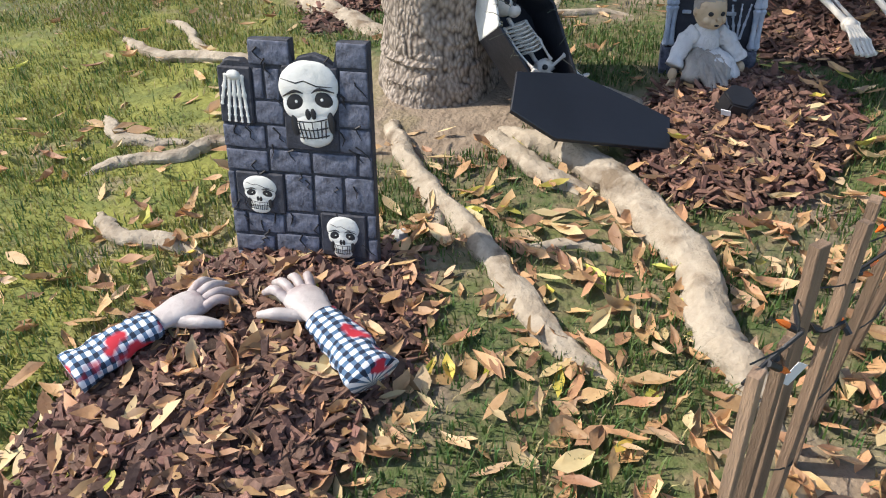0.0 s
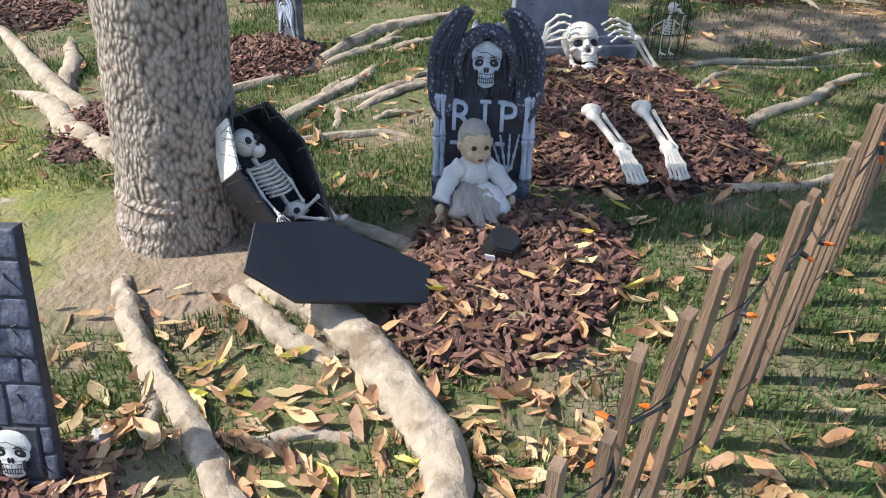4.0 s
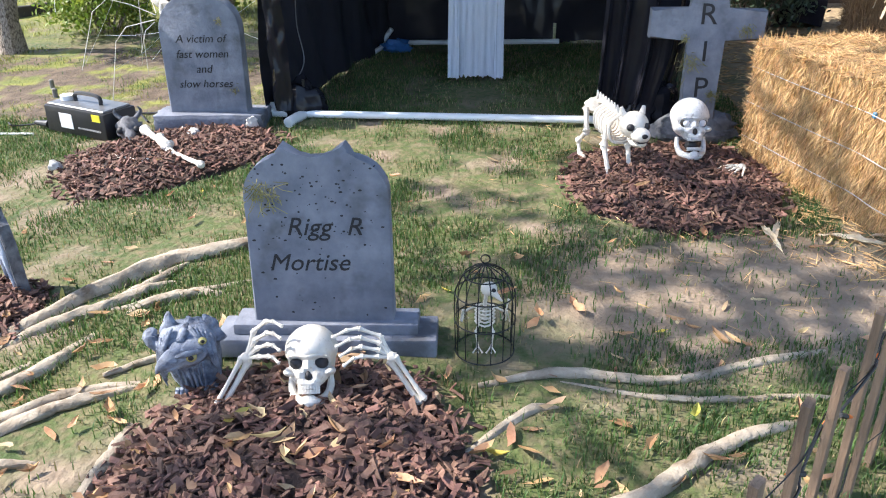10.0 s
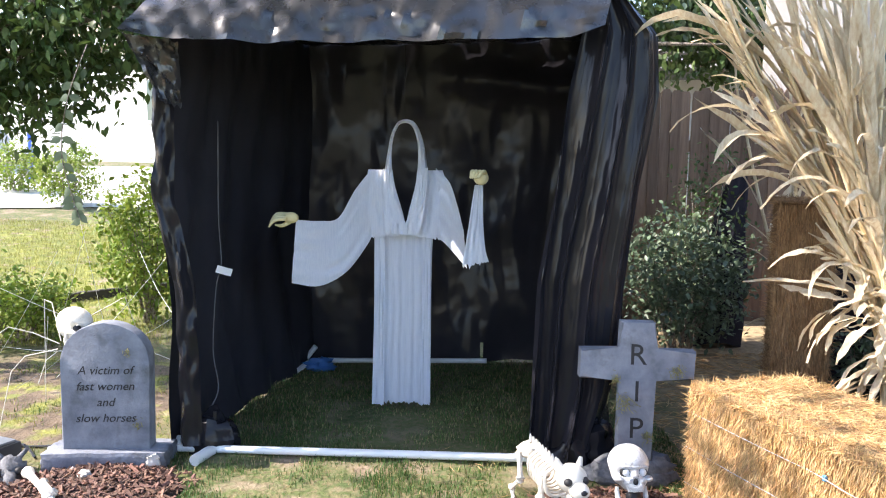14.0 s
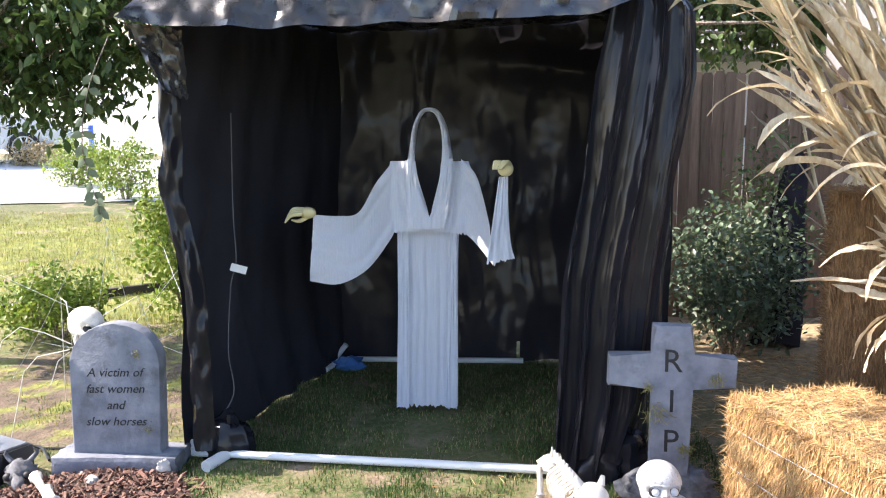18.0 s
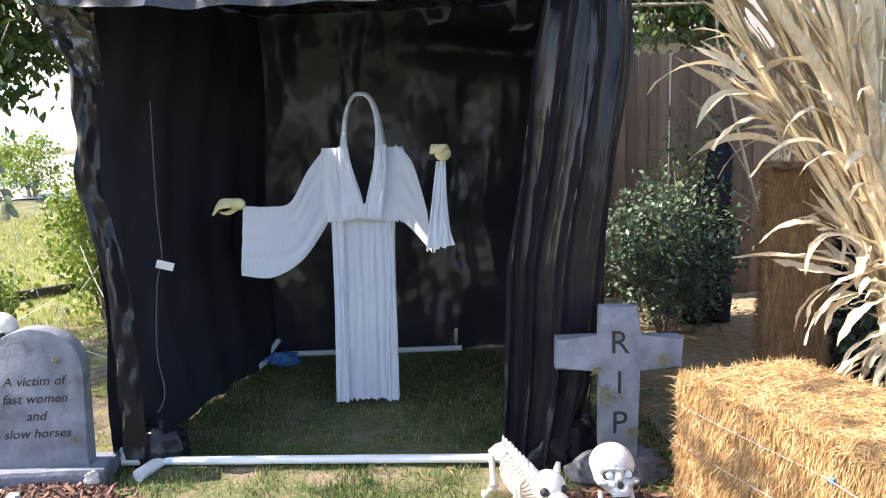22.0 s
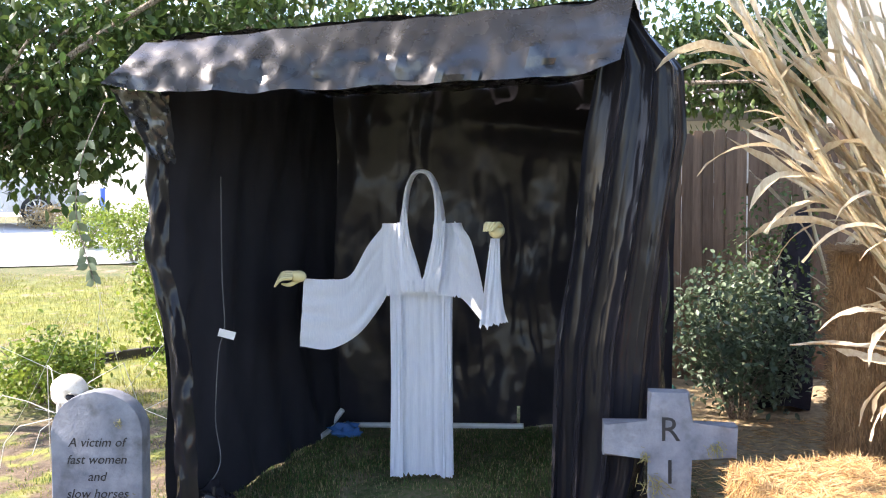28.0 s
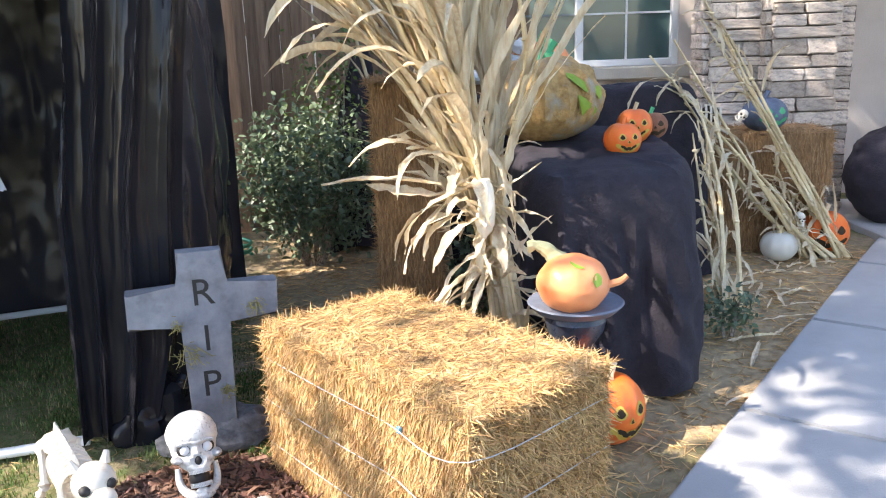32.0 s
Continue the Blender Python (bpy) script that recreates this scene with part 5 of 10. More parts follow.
box(bm, (0.09, 0.003, 0.075), (-0.06, -0.001, 0.075))
part("label", bm, M_LABEL, fog, "white printed label")
bm = bmesh.new()
box(bm, (0.055, 0.003, 0.035), (0.16, -0.001, 0.115))
part("sticker", bm, M_YELLOW, fog, "yellow warning sticker")
bar_writing(fog, mat("grey_print", (0.35, 0.35, 0.36), (0.4, 0.4, 0.4), 9, 0.6, 0), 0.10, 0.05, 0.16, 0.010, -0.002, 8)
bm = bmesh.new()
tube(bm, spline([(-0.21, 0.05, 0.05), (-0.32, 0.02, 0.02), (-0.42, -0.04, 0.01), (-0.36, -0.10, 0.04), (-0.50, -0.02, 0.01)], 6), 0.004, 6)
part("cable", bm, M_PLASTIC, fog)
bm = bmesh.new()
tube(bm, [(-0.23, 0.02, 0.028), (-0.33, 0.02, 0.024)], [0.02, 0.012], 10)
part("plug", bm, M_PLASTIC, fog)
bm = bmesh.new()
tube(bm, spline([G(-2.25, 2.86, 0.012), G(-2.6, 2.90, 0.012), G(-3.1, 3.1, 0.012)], 6), 0.006, 8)
solid("pvc_tube", bm, M_PVC, "thin white plastic tube lying on the lawn", "tube")

bm = bmesh.new()
ball(bm, (0, 0, 0.06), (0.06, 0.075, 0.055), 18, 12, rough=0.35, freq=2.5)
tube(bm, [(0.0, -0.05, 0.05), (0.01, -0.13, 0.025)], [0.035, 0.018], 10, wobble=0.4)
horn = bmesh.new()
for s_ in (-1, 1):
    tube(horn, spline([(s_ * 0.03, 0.03, 0.10), (s_ * 0.06, 0.05, 0.13), (s_ * 0.05, 0.03, 0.16)], 4), [0.012, 0.009, 0.002], 8)
hole = bmesh.new()
for s_ in (-1, 1):
    ball(hole, (s_ * 0.036, -0.052, 0.07), (0.02, 0.02, 0.018), 10, 8)
ob = new("animal_skull", multi([(bm, M_STONE_SMALL), (horn, M_STONE_SMALL), (hole, M_INK)]))
ob.matrix_basis = Matrix.Translation(G(-1.70, 2.76, 0.0)) @ pose(0, 0, 0, 0, 0, 20)
tagged(ob, "grey horned animal skull prop beside the fog machine", "skull")
for a, b, r, z in (((-1.60, 2.70), (-1.39, 2.44), 0.016, 0.075), ((-1.39, 2.44), (-1.17, 2.25), 0.011, 0.06), ((-1.63, 2.40), (-1.44, 2.33), 0.010, 0.05), ((-1.47, 2.56), (-1.38, 2.45), 0.012, 0.085)):
    bm = bmesh.new()
    pa, pb = G(*a, z), G(*b, z)
    bone(bm, Vector((0, 0, 0)), pb - pa, r, 10, 1.7)
    solid("long_bone", bm, M_BONE, "cream plastic long bone lying on mulch", "bone", Matrix.Translation(pa), group="loose bones")
for k, line in enumerate((((-2.15, 2.95), (-2.0, 3.10), (-1.78, 3.16), (-1.60, 3.12), (-1.30, 3.18), (-1.08, 3.10)), ((-1.72, 3.02), (-1.85, 3.14), (-2.05, 3.05), (-2.2, 3.2)), ((-1.12, 3.02), (-1.20, 3.14), (-1.34, 3.22), (-1.5, 3.3)))):
    bm = bmesh.new()
    tube(bm, spline([G(x, y, 0.012 + 0.02 * (i % 2)) for i, (x, y) in enumerate(line)], 6), 0.006, 6)
    solid("power_cable", bm, M_PLASTIC, "black power cable lying behind the arched tombstone", "cable", group="cables")
M_ROCK = mat("pale_rock", (0.42, 0.41, 0.39), (0.62, 0.60, 0.57), 14, 0.85, 0.6, 50)
for x, y, s_, k in ((-1.125, 2.86, 0.035, 1), (-1.36, 2.70, 0.035, 2), (-1.86, 2.32, 0.03, 3), (-1.70, -1.02, 0.020, 4), (-1.45, 2.78, 0.02, 5)):
    bm = bmesh.new()
    ball(bm, (0, 0, s_ * 0.5), (s_, s_ * 0.8, s_ * 0.8), 12, 9, rough=0.5, freq=1.5, seed=k * 3)
    solid("rock", bm, M_ROCK, "small pale grey rock", "rock", Matrix.Translation(G(x, y, 0.03 if y > 0 else 0)), group="rocks")

# ---- dog skeleton, laughing skull and bone hand at the cross ----
dog = thing("dog_skeleton", axes(G(0.530, 2.285, 0.004), (0.97, 0.24, 0), (0, 0, 1)) @ Matrix.Scale(0.90, 4), "white plastic dog skeleton standing at the edge of mulch", "skeleton")
bm = bmesh.new()
tube(bm, spline([(0, 0.19, 0.255), (0, 0.10, 0.285), (0, 0.0, 0.285), (0, -0.10, 0.275), (0, -0.17, 0.27)], 5), 0.013, 8, wobble=0.5)
for k in range(9):
    y = 0.16 - 0.035 * k
    tube(bm, [(0, y, 0.285), (0, y + 0.012, 0.318)], [0.011, 0.003], 6)
part("spine", bm, M_BONE, dog)
for k in range(7):
    y = 0.06 - 0.03 * k
    bm = bmesh.new()
    d = 0.055 + 0.012 * math.sin(k)
    tube(bm, spline([(0, y, 0.285), (-0.05, y - 0.005, 0.25), (-0.042, y - 0.012, 0.18), (0, y - 0.018, 0.165), (0.042, y - 0.012, 0.18), (0.05, y - 0.005, 0.25), (0, y, 0.285)], 4), 0.0075, 6)
    part("rib", bm, M_BONE, dog)
bm = bmesh.new()
ball(bm, (0, 0.17, 0.245), (0.055, 0.05, 0.04), 14, 10, rough=0.3)
part("pelvis", bm, M_BONE, dog)
for s_, (hy, fy) in ((-1, (0.20, -0.17)), (1, (0.23, -0.14))):
    bm = bmesh.new()
    bone(bm, (s_ * 0.05, 0.17, 0.24), (s_ * 0.065, 0.11, 0.14), 0.013, 8)
    bone(bm, (s_ * 0.065, 0.11, 0.14), (s_ * 0.07, hy, 0.07), 0.011, 8)
    bone(bm, (s_ * 0.07, hy, 0.07), (s_ * 0.07, hy - 0.03, 0.014), 0.010, 8)
    ball(bm, (s_ * 0.07, hy - 0.055, 0.012), (0.022, 0.04, 0.013), 10, 8)
    part("hind_leg", bm, M_BONE, dog)
    bm = bmesh.new()
    bone(bm, (s_ * 0.045, -0.10, 0.25), (s_ * 0.055, -0.09, 0.14), 0.014, 8)
    bone(bm, (s_ * 0.055, -0.09, 0.14), (s_ * 0.055, fy, 0.03), 0.012, 8)
    ball(bm, (s_ * 0.055, fy - 0.022, 0.018), (0.022, 0.042, 0.016), 10, 8)
    part("fore_leg", bm, M_BONE, dog)
bm = bmesh.new()
ball(bm, (0.02, -0.22, 0.27), (0.062, 0.065, 0.058), 18, 12)
ball(bm, (0.025, -0.285, 0.245), (0.040, 0.05, 0.032), 14, 10)
ball(bm, (0.025, -0.262, 0.205), (0.036, 0.05, 0.018), 14, 8)
for s_ in (-1, 1):
    tube(bm, [(0.02 + s_ * 0.04, -0.20, 0.31), (0.02 + s_ * 0.052, -0.19, 0.342)], [0.016, 0.008], 8)
dsk = part("dog_skull", bm, M_BONE, dog)
for nm, c_, r3 in (("eye_socket", (-0.014, -0.268, 0.275), (0.018, 0.018, 0.016)), ("eye_socket", (0.054, -0.268, 0.275), (0.018, 0.018, 0.016)), ("nose_hole", (0.025, -0.33, 0.252), (0.014, 0.01, 0.010)), ("mouth_gap", (0.025, -0.29, 0.222), (0.034, 0.034, 0.009))):
    bm = bmesh.new()
    ball(bm, c_, r3, 10, 8)
    part(nm, bm, M_INK, dsk)
skull("skull", axes(G(0.862, 2.265, 0.045), (0.99, 0.06, 0), (0, 0.34, 1)), 0.215, "silver-white plastic skull with open laughing jaw on mulch", 1.0,
      mat("silver_bone", (0.55, 0.56, 0.57), (0.76, 0.76, 0.75), 14, 0.45, 0.2, 60, c3=(0.30, 0.30, 0.30), s3=16, t3=0.6), eyes=True)
bm = bmesh.new()
bone_fingers(bm, (0, 0, 0.045), (-0.72, -0.45, 0.05), (-0.45, 0.8, 0), (0, 0, 1), 0.125, 0.5, 0.28)
solid("bone_hand", bm, M_BONE, "white plastic skeletal hand clawing out of mulch", "bones", Matrix.Translation(G(1.035, 2.115, 0.02)))

# ---- open coffin, its lid and the small skeleton ----
M_COFFIN = mat("black_painted_board", (0.010, 0.011, 0.014), (0.022, 0.024, 0.032), 7, 0.5, 0.2, 60)
M_COFFIN_LID = mat("blue_black_board", (0.010, 0.012, 0.017), (0.017, 0.020, 0.028), 5, 0.42, 0.15, 40)
HEX = [(-0.055, 0.0), (0.055, 0.0), (0.098, 0.265), (0.058, 0.385), (-0.058, 0.385), (-0.098, 0.265)]
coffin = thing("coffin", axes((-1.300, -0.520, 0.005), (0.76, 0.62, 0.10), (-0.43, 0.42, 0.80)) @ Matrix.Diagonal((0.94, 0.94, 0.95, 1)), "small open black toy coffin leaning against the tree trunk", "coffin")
bm = bmesh.new()
slab(bm, HEX, 0.008, 0.115)
part("back_panel", bm, M_COFFIN, coffin)
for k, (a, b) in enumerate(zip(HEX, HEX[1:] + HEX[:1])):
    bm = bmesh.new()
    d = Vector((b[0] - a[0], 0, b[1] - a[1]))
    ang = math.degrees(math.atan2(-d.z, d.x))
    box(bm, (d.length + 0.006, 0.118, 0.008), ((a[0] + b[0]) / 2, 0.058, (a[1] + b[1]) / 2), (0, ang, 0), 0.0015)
    # Upper left panel white: sun glare on black board put into the colour.
    part("side_panel", bm, M_RELIEF if k == 4 else M_COFFIN, coffin, "side panel whitened for sun glare, with grey patches" if k == 4 else "")
r_ = random.Random(3)
bm = bmesh.new()
for a, b in zip(HEX, HEX[1:] + HEX[:1]):
    for _ in range(15):
        f = r_.random()
        p = Vector((a[0] + (b[0] - a[0]) * f, -0.004, a[1] + (b[1] - a[1]) * f))
        q = p + Vector((r_.gauss(0, 0.02), r_.uniform(-0.015, 0.03), r_.gauss(0, 0.02)))
        tube(bm, [p, (p + q) / 2 + Vector((0, -0.008, 0)), q], 0.0011, 3, False)
part("creepy_gauze", bm, mat("grey_green_gauze", (0.06, 0.07, 0.055), (0.13, 0.14, 0.11), 20, 0.95, 0.2, 90), coffin, "ragged grey-green gauze along the rim")
lid = thing("loose_lid", axes((-1.068, -0.672, -0.012), (0.118, 0.932, 0.346), (-0.374, 0.115, 0.155)), "black coffin lid lying slanted on grass against the coffin", "lid")
bm = bmesh.new()
slab(bm, [(-0.052, 0.0), (0.052, 0.0), (0.115, 0.245), (0.064, 0.40), (-0.066, 0.40), (-0.115, 0.285)], 0.012, -0.012, 0.002, 1)
part("board", bm, M_COFFIN_LID, lid)

white, holes = bmesh.new(), bmesh.new()
ball(white, (-0.022, 0.055, 0.325), (0.030, 0.035, 0.036), 18, 12)
ball(white, (-0.010, 0.035, 0.292), (0.019, 0.022, 0.018), 12, 8)
for x in (-0.026, 0.000):
    ball(holes, (x, 0.024, 0.322), (0.009, 0.008, 0.010), 10, 6)
ball(holes, (-0.011, 0.018, 0.305), (0.005, 0.005, 0.006), 8, 6)
tube(white, spline([(-0.018, 0.06, 0.285), (-0.008, 0.07, 0.23), (0.004, 0.07, 0.17), (0.012, 0.065, 0.13)], 5), 0.007, 6, wobble=0.5)
for k in range(8):
    z, w = 0.262 - 0.0115 * k, 0.034 + 0.006 * math.sin(k * 0.45)
    cx = -0.013 + 0.002 * k
    tube(white, spline([(cx, 0.075, z), (cx - w, 0.055, z - 0.004), (cx, 0.03, z - 0.012), (cx + w, 0.055, z - 0.004), (cx, 0.075, z)], 4), 0.0032, 5)
ball(white, (0.014, 0.055, 0.12), (0.032, 0.022, 0.022), 14, 10, rough=0.4)
ball(holes, (0.004, 0.034, 0.118), (0.010, 0.006, 0.008), 8, 6)
bone(white, (-0.05, 0.055, 0.262), (-0.062, 0.03, 0.19), 0.0045, 6)
bone(white, (-0.062, 0.03, 0.19), (-0.065, -0.008, 0.125), 0.004, 6)
bone_fingers(white, (-0.065, -0.008, 0.125), (-0.1, -0.2, -1), (1, 0, 0), (0, -1, 0), 0.055, 0.5, 0.15)
bone(white, (0.024, 0.055, 0.258), (0.038, 0.05, 0.19), 0.0045, 6)
bone(white, (0.038, 0.05, 0.19), (0.030, 0.03, 0.13), 0.004, 6)
bone(white, (0.03, 0.05, 0.112), (0.075, 0.02, 0.125), 0.0055, 6)
bone(white, (0.075, 0.02, 0.125), (0.085, 0.02, 0.055), 0.005, 6)
bone(white, (0.0, 0.05, 0.108), (0.045, 0.02, 0.07), 0.0055, 6)
bone(white, (0.045, 0.02, 0.07), (0.09, 0.015, 0.05), 0.005, 6)
ball(white, (0.098, 0.01, 0.048), (0.018, 0.008, 0.007), 8, 6)
ob = new("small_skeleton", multi([(white, M_BONE), (holes, M_INK)]))
ob.matrix_basis = coffin.matrix_basis.copy()
tagged(ob, "small white plastic skeleton lying in the open coffin", "skeleton")

# ---- doll and black housing on the mulch ----
M_DOLL_SKIN = mat("yellowed_vinyl", (0.50, 0.36, 0.22), (0.62, 0.49, 0.33), 14, 0.5, 0.15, 60, c3=(0.24, 0.15, 0.09), s3=11, t3=0.62)
M_DOLL_CLOTH = mat("dirty_white_cotton", (0.55, 0.54, 0.53), (0.74, 0.73, 0.72), 16, 0.95, 0.5, 90, c3=(0.35, 0.31, 0.27), s3=9, t3=0.62)
M_DOLL_RAG = mat("grey_brown_rag", (0.30, 0.26, 0.22), (0.46, 0.42, 0.37), 18, 0.95, 0.5, 90)
skin, cloth, rag, dark = bmesh.new(), bmesh.new(), bmesh.new(), bmesh.new()
for v in ball(skin, (0, 0, 0.185), (0.046, 0.050, 0.054), 26, 18):
    for ex in (-0.018, 0.018):
        v.co.y += 0.008 * math.exp(-(((v.co.x - ex) / 0.011) ** 2 + ((v.co.z - 0.186) / 0.009) ** 2)) * (v.co.y < 0)
ball(skin, (0.0, -0.035, 0.163), (0.026, 0.018, 0.020), 14, 10)
ball(skin, (0, -0.053, 0.175), (0.006, 0.006, 0.006), 8, 6)
for s_ in (-1, 1):
    ball(skin, (s_ * 0.022, -0.034, 0.168), (0.014, 0.014, 0.013), 10, 8)
    ball(skin, (s_ * 0.046, 0.002, 0.18), (0.006, 0.010, 0.013), 8, 6)
    ball(dark, (s_ * 0.018, -0.041, 0.187), (0.0085, 0.006, 0.0065), 10, 6)
ball(dark, (0, -0.052, 0.159), (0.008, 0.004, 0.003), 8, 6)
hair = bmesh.new()
for v in ball(hair, (0, 0.006, 0.195), (0.0475, 0.051, 0.050), 22, 14):
    if v.co.y < -0.02 and v.co.z < 0.215:
        v.co.y += 0.03
    v.co += v.co.normalized() * 0.0012 * noise.noise(v.co * 120)
ball(cloth, (0, 0.005, 0.095), (0.052, 0.040, 0.058), 20, 14, rough=0.15)
ball(cloth, (0, -0.002, 0.142), (0.03, 0.028, 0.014), 16, 8)
for s_, hx, hz in ((-1, -0.105, 0.045), (1, 0.100, 0.055)):
    tube(cloth, spline([(s_ * 0.035, 0, 0.125), (s_ * 0.07, -0.01, 0.10), (hx * 0.9, -0.03, hz + 0.02), (hx, -0.04, hz)], 5), [0.022, 0.026, 0.024, 0.03], 12, wobble=0.3)
    ball(skin, (hx * 1.06, -0.05, hz - 0.018), (0.014, 0.014, 0.018), 10, 8)
    for k in range(4):
        tube(skin, [(hx * 1.06, -0.055, hz - 0.025), (hx * 1.06 + 0.012 * (k - 1.5), -0.062, hz - 0.047)], 0.0045, 6)
for k in range(9):
    a = -1.1 + 0.28 * k
    tube(cloth if k > 4 else rag, spline([(0.03 * math.sin(a), -0.02, 0.07), (0.06 * math.sin(a), -0.05, 0.055), (0.085 * math.sin(a), -0.085, 0.02)], 4), [0.02, 0.024, 0.022], 8, wobble=0.5, seed=k)
for k in range(12):
    r_.seed(k)
    x = r_.uniform(-0.045, 0.03)
    tube(rag, spline([(x, -0.045, 0.07), (x + r_.uniform(-0.01, 0.02), -0.08, 0.045), (x + r_.uniform(-0.01, 0.04), -0.13 - r_.uniform(0, 0.04), 0.004)], 4), [0.012, 0.014, 0.005], 6, wobble=0.5, seed=k)
ob = new("doll", multi([(skin, M_DOLL_SKIN), (hair, M_DOLL_RAG), (cloth, M_DOLL_CLOTH), (rag, M_DOLL_RAG), (dark, M_INK)]))
ob.matrix_basis = pose(-0.922, -0.300, -0.012, 0, 2, 10) @ Matrix.Diagonal((0.88, 1, 1, 1))
tagged(ob, "grimy vintage baby doll in a torn white dress, seated on mulch", "doll")

pot = thing("spotlight", Matrix.Translation(G(-0.885, -0.56, 0.04)), "small faceted black plastic spotlight with white label, on mulch", "lamp")
bm = bmesh.new()
bmesh.ops.create_cone(bm, cap_ends=True, segments=6, radius1=0.055, radius2=0.042, depth=0.075, matrix=pose(0, 0, 0.03, 24, 0, 20))
bmesh.ops.bevel(bm, geom=bm.edges[:], offset=0.004, segments=2, affect='EDGES')
part("housing", bm, M_PLASTIC, pot)
bm = bmesh.new()
box(bm, (0.024, 0.002, 0.017), (-0.036, -0.050, 0.035), (20, 0, -28))
part("label", bm, M_LABEL, pot, "white printed label")


# ---- rubber arms with plaid sleeves in the mulch ----
def plaid():
    m = bpy.data.materials.new("plaid_flannel")
    m.use_nodes = True
    n, l = m.node_tree.nodes, m.node_tree.links
    b = n["Principled BSDF"]
    co = n.new("ShaderNodeTexCoord").outputs["Object"]
    sep = n.new("ShaderNodeSeparateXYZ")
    l.new(co, sep.inputs[0])

    def stripe(src, period, width):
        q = n.new("ShaderNodeMath")
        q.operation = 'PINGPONG'
        q.inputs[1].default_value = period
        l.new(src, q.inputs[0])
        g = n.new("ShaderNodeMath")
        g.operation = 'LESS_THAN'
        g.inputs[1].default_value = width
        l.new(q.outputs[0], g.inputs[0])
        return g.outputs[0]

    def mix(fac, a, c):
        x = n.new("ShaderNodeMix")
        x.data_type = 'RGBA'
        l.new(fac, x.inputs[0])
        for s, v in ((x.inputs[6], a), (x.inputs[7], c)):
            if hasattr(v, "is_output"):
                l.new(v, s)
            else:
                s.default_value = (*v, 1)
        return x.outputs[2]

    ang = n.new("ShaderNodeMath")
    ang.operation = 'ARCTAN2'
    l.new(sep.outputs["X"], ang.inputs[0])
    l.new(sep.outputs["Z"], ang.inputs[1])
    along, around = sep.outputs["Y"], ang.outputs[0]
    col = mix(stripe(along, 0.0085, 0.0036), (0.72, 0.74, 0.78), (0.09, 0.17, 0.28))
    col2 = mix(stripe(around, 0.21, 0.085), col, (0.10, 0.17, 0.27))
    x = n.new("ShaderNodeMath")
    x.operation = 'MULTIPLY'
    l.new(stripe(along, 0.0085, 0.0042), x.inputs[0])
    l.new(stripe(around, 0.21, 0.10), x.inputs[1])
    col2 = mix(x.outputs[0], col2, (0.015, 0.025, 0.05))
    t = n.new("ShaderNodeTexNoise")
    t.inputs["Scale"].default_value = 14
    l.new(co, t.inputs["Vector"])
    g = n.new("ShaderNodeMapRange")
    g.inputs["From Min"].default_value, g.inputs["From Max"].default_value = 0.56, 0.61
    l.new(t.outputs["Fac"], g.inputs["Value"])
    col2 = mix(g.outputs["Result"], col2, (0.55, 0.03, 0.05))
    l.new(col2, b.inputs["Base Color"])
    b.inputs["Roughness"].default_value = 0.95
    return m


M_PLAID = plaid()
M_RUBBER = mat("grey_rubber", (0.42, 0.37, 0.35), (0.55, 0.50, 0.48), 16, 0.5, 0.3, 60, c3=(0.32, 0.25, 0.25), s3=9, t3=0.6)


def rubber_arm(m, thumb, label):
    """Lies along +y with the fingers ahead, the palm down."""
    sleeve, glove = bmesh.new(), bmesh.new()
    tube(sleeve, spline([(0, -0.165, 0.020), (0, -0.10, 0.028), (0, -0.04, 0.034), (0, 0.0, 0.034)], 6), [0.050, 0.045, 0.042, 0.038, 0.036, 0.034], 22, True, 0.62, wobble=0.22, seed=thumb)
    tube(glove, spline([(0, -0.02, 0.034), (0, 0.03, 0.036), (0, 0.065, 0.034), (0, 0.09, 0.030)], 5), [0.026, 0.03, 0.038, 0.038, 0.034], 18, True, 0.5)
    for k, (x, ln, sp) in enumerate(((-0.026, 0.062, -0.30), (-0.009, 0.075, -0.08), (0.009, 0.072, 0.12), (0.025, 0.058, 0.34))):
        d = Vector((math.sin(sp), math.cos(sp), 0))
        p = Vector((x, 0.085, 0.033))
        tube(glove, spline([p - d * 0.02, p, p + d * ln * 0.5 + Vector((0, 0, 0.008)), p + d * ln + Vector((0, 0, -0.014))], 5), [0.009, 0.0105, 0.010, 0.0095, 0.006], 10)
    d = Vector((thumb * 0.8, 0.6, 0))
    p = Vector((thumb * 0.024, 0.035, 0.03))
    tube(glove, spline([p - d * 0.02, p + d * 0.02, p + d * 0.05 + Vector((0, 0, 0.002)), p + d * 0.075 + Vector((0, 0.01, -0.008))], 5), [0.014, 0.013, 0.0115, 0.007], 10)
    ob = new("rubber_arm", multi([(sleeve, M_PLAID), (glove, M_RUBBER)]))
    ob.matrix_basis = m
    return tagged(ob, label, "decoration", "rubber arms")


def lie(x0, y0, x1, y1, h, tip=0.0):
    a = math.degrees(math.atan2(-(x1 - x0), y1 - y0))
    return Matrix.Translation(G(x0 + (x1 - x0) * 0.6, y0 + (y1 - y0) * 0.6, h)) @ pose(0, 0, 0, tip, 0, a)


rubber_arm(lie(-2.25, -1.525, -2.015, -1.285, 0.05, 2), 1, "grey rubber arm in a blue plaid sleeve, reaching over mulch")
rubber_arm(lie(-1.67, -1.535, -1.895, -1.265, 0.05, 2), -1, "grey rubber arm in a blue plaid sleeve, clawing at mulch")

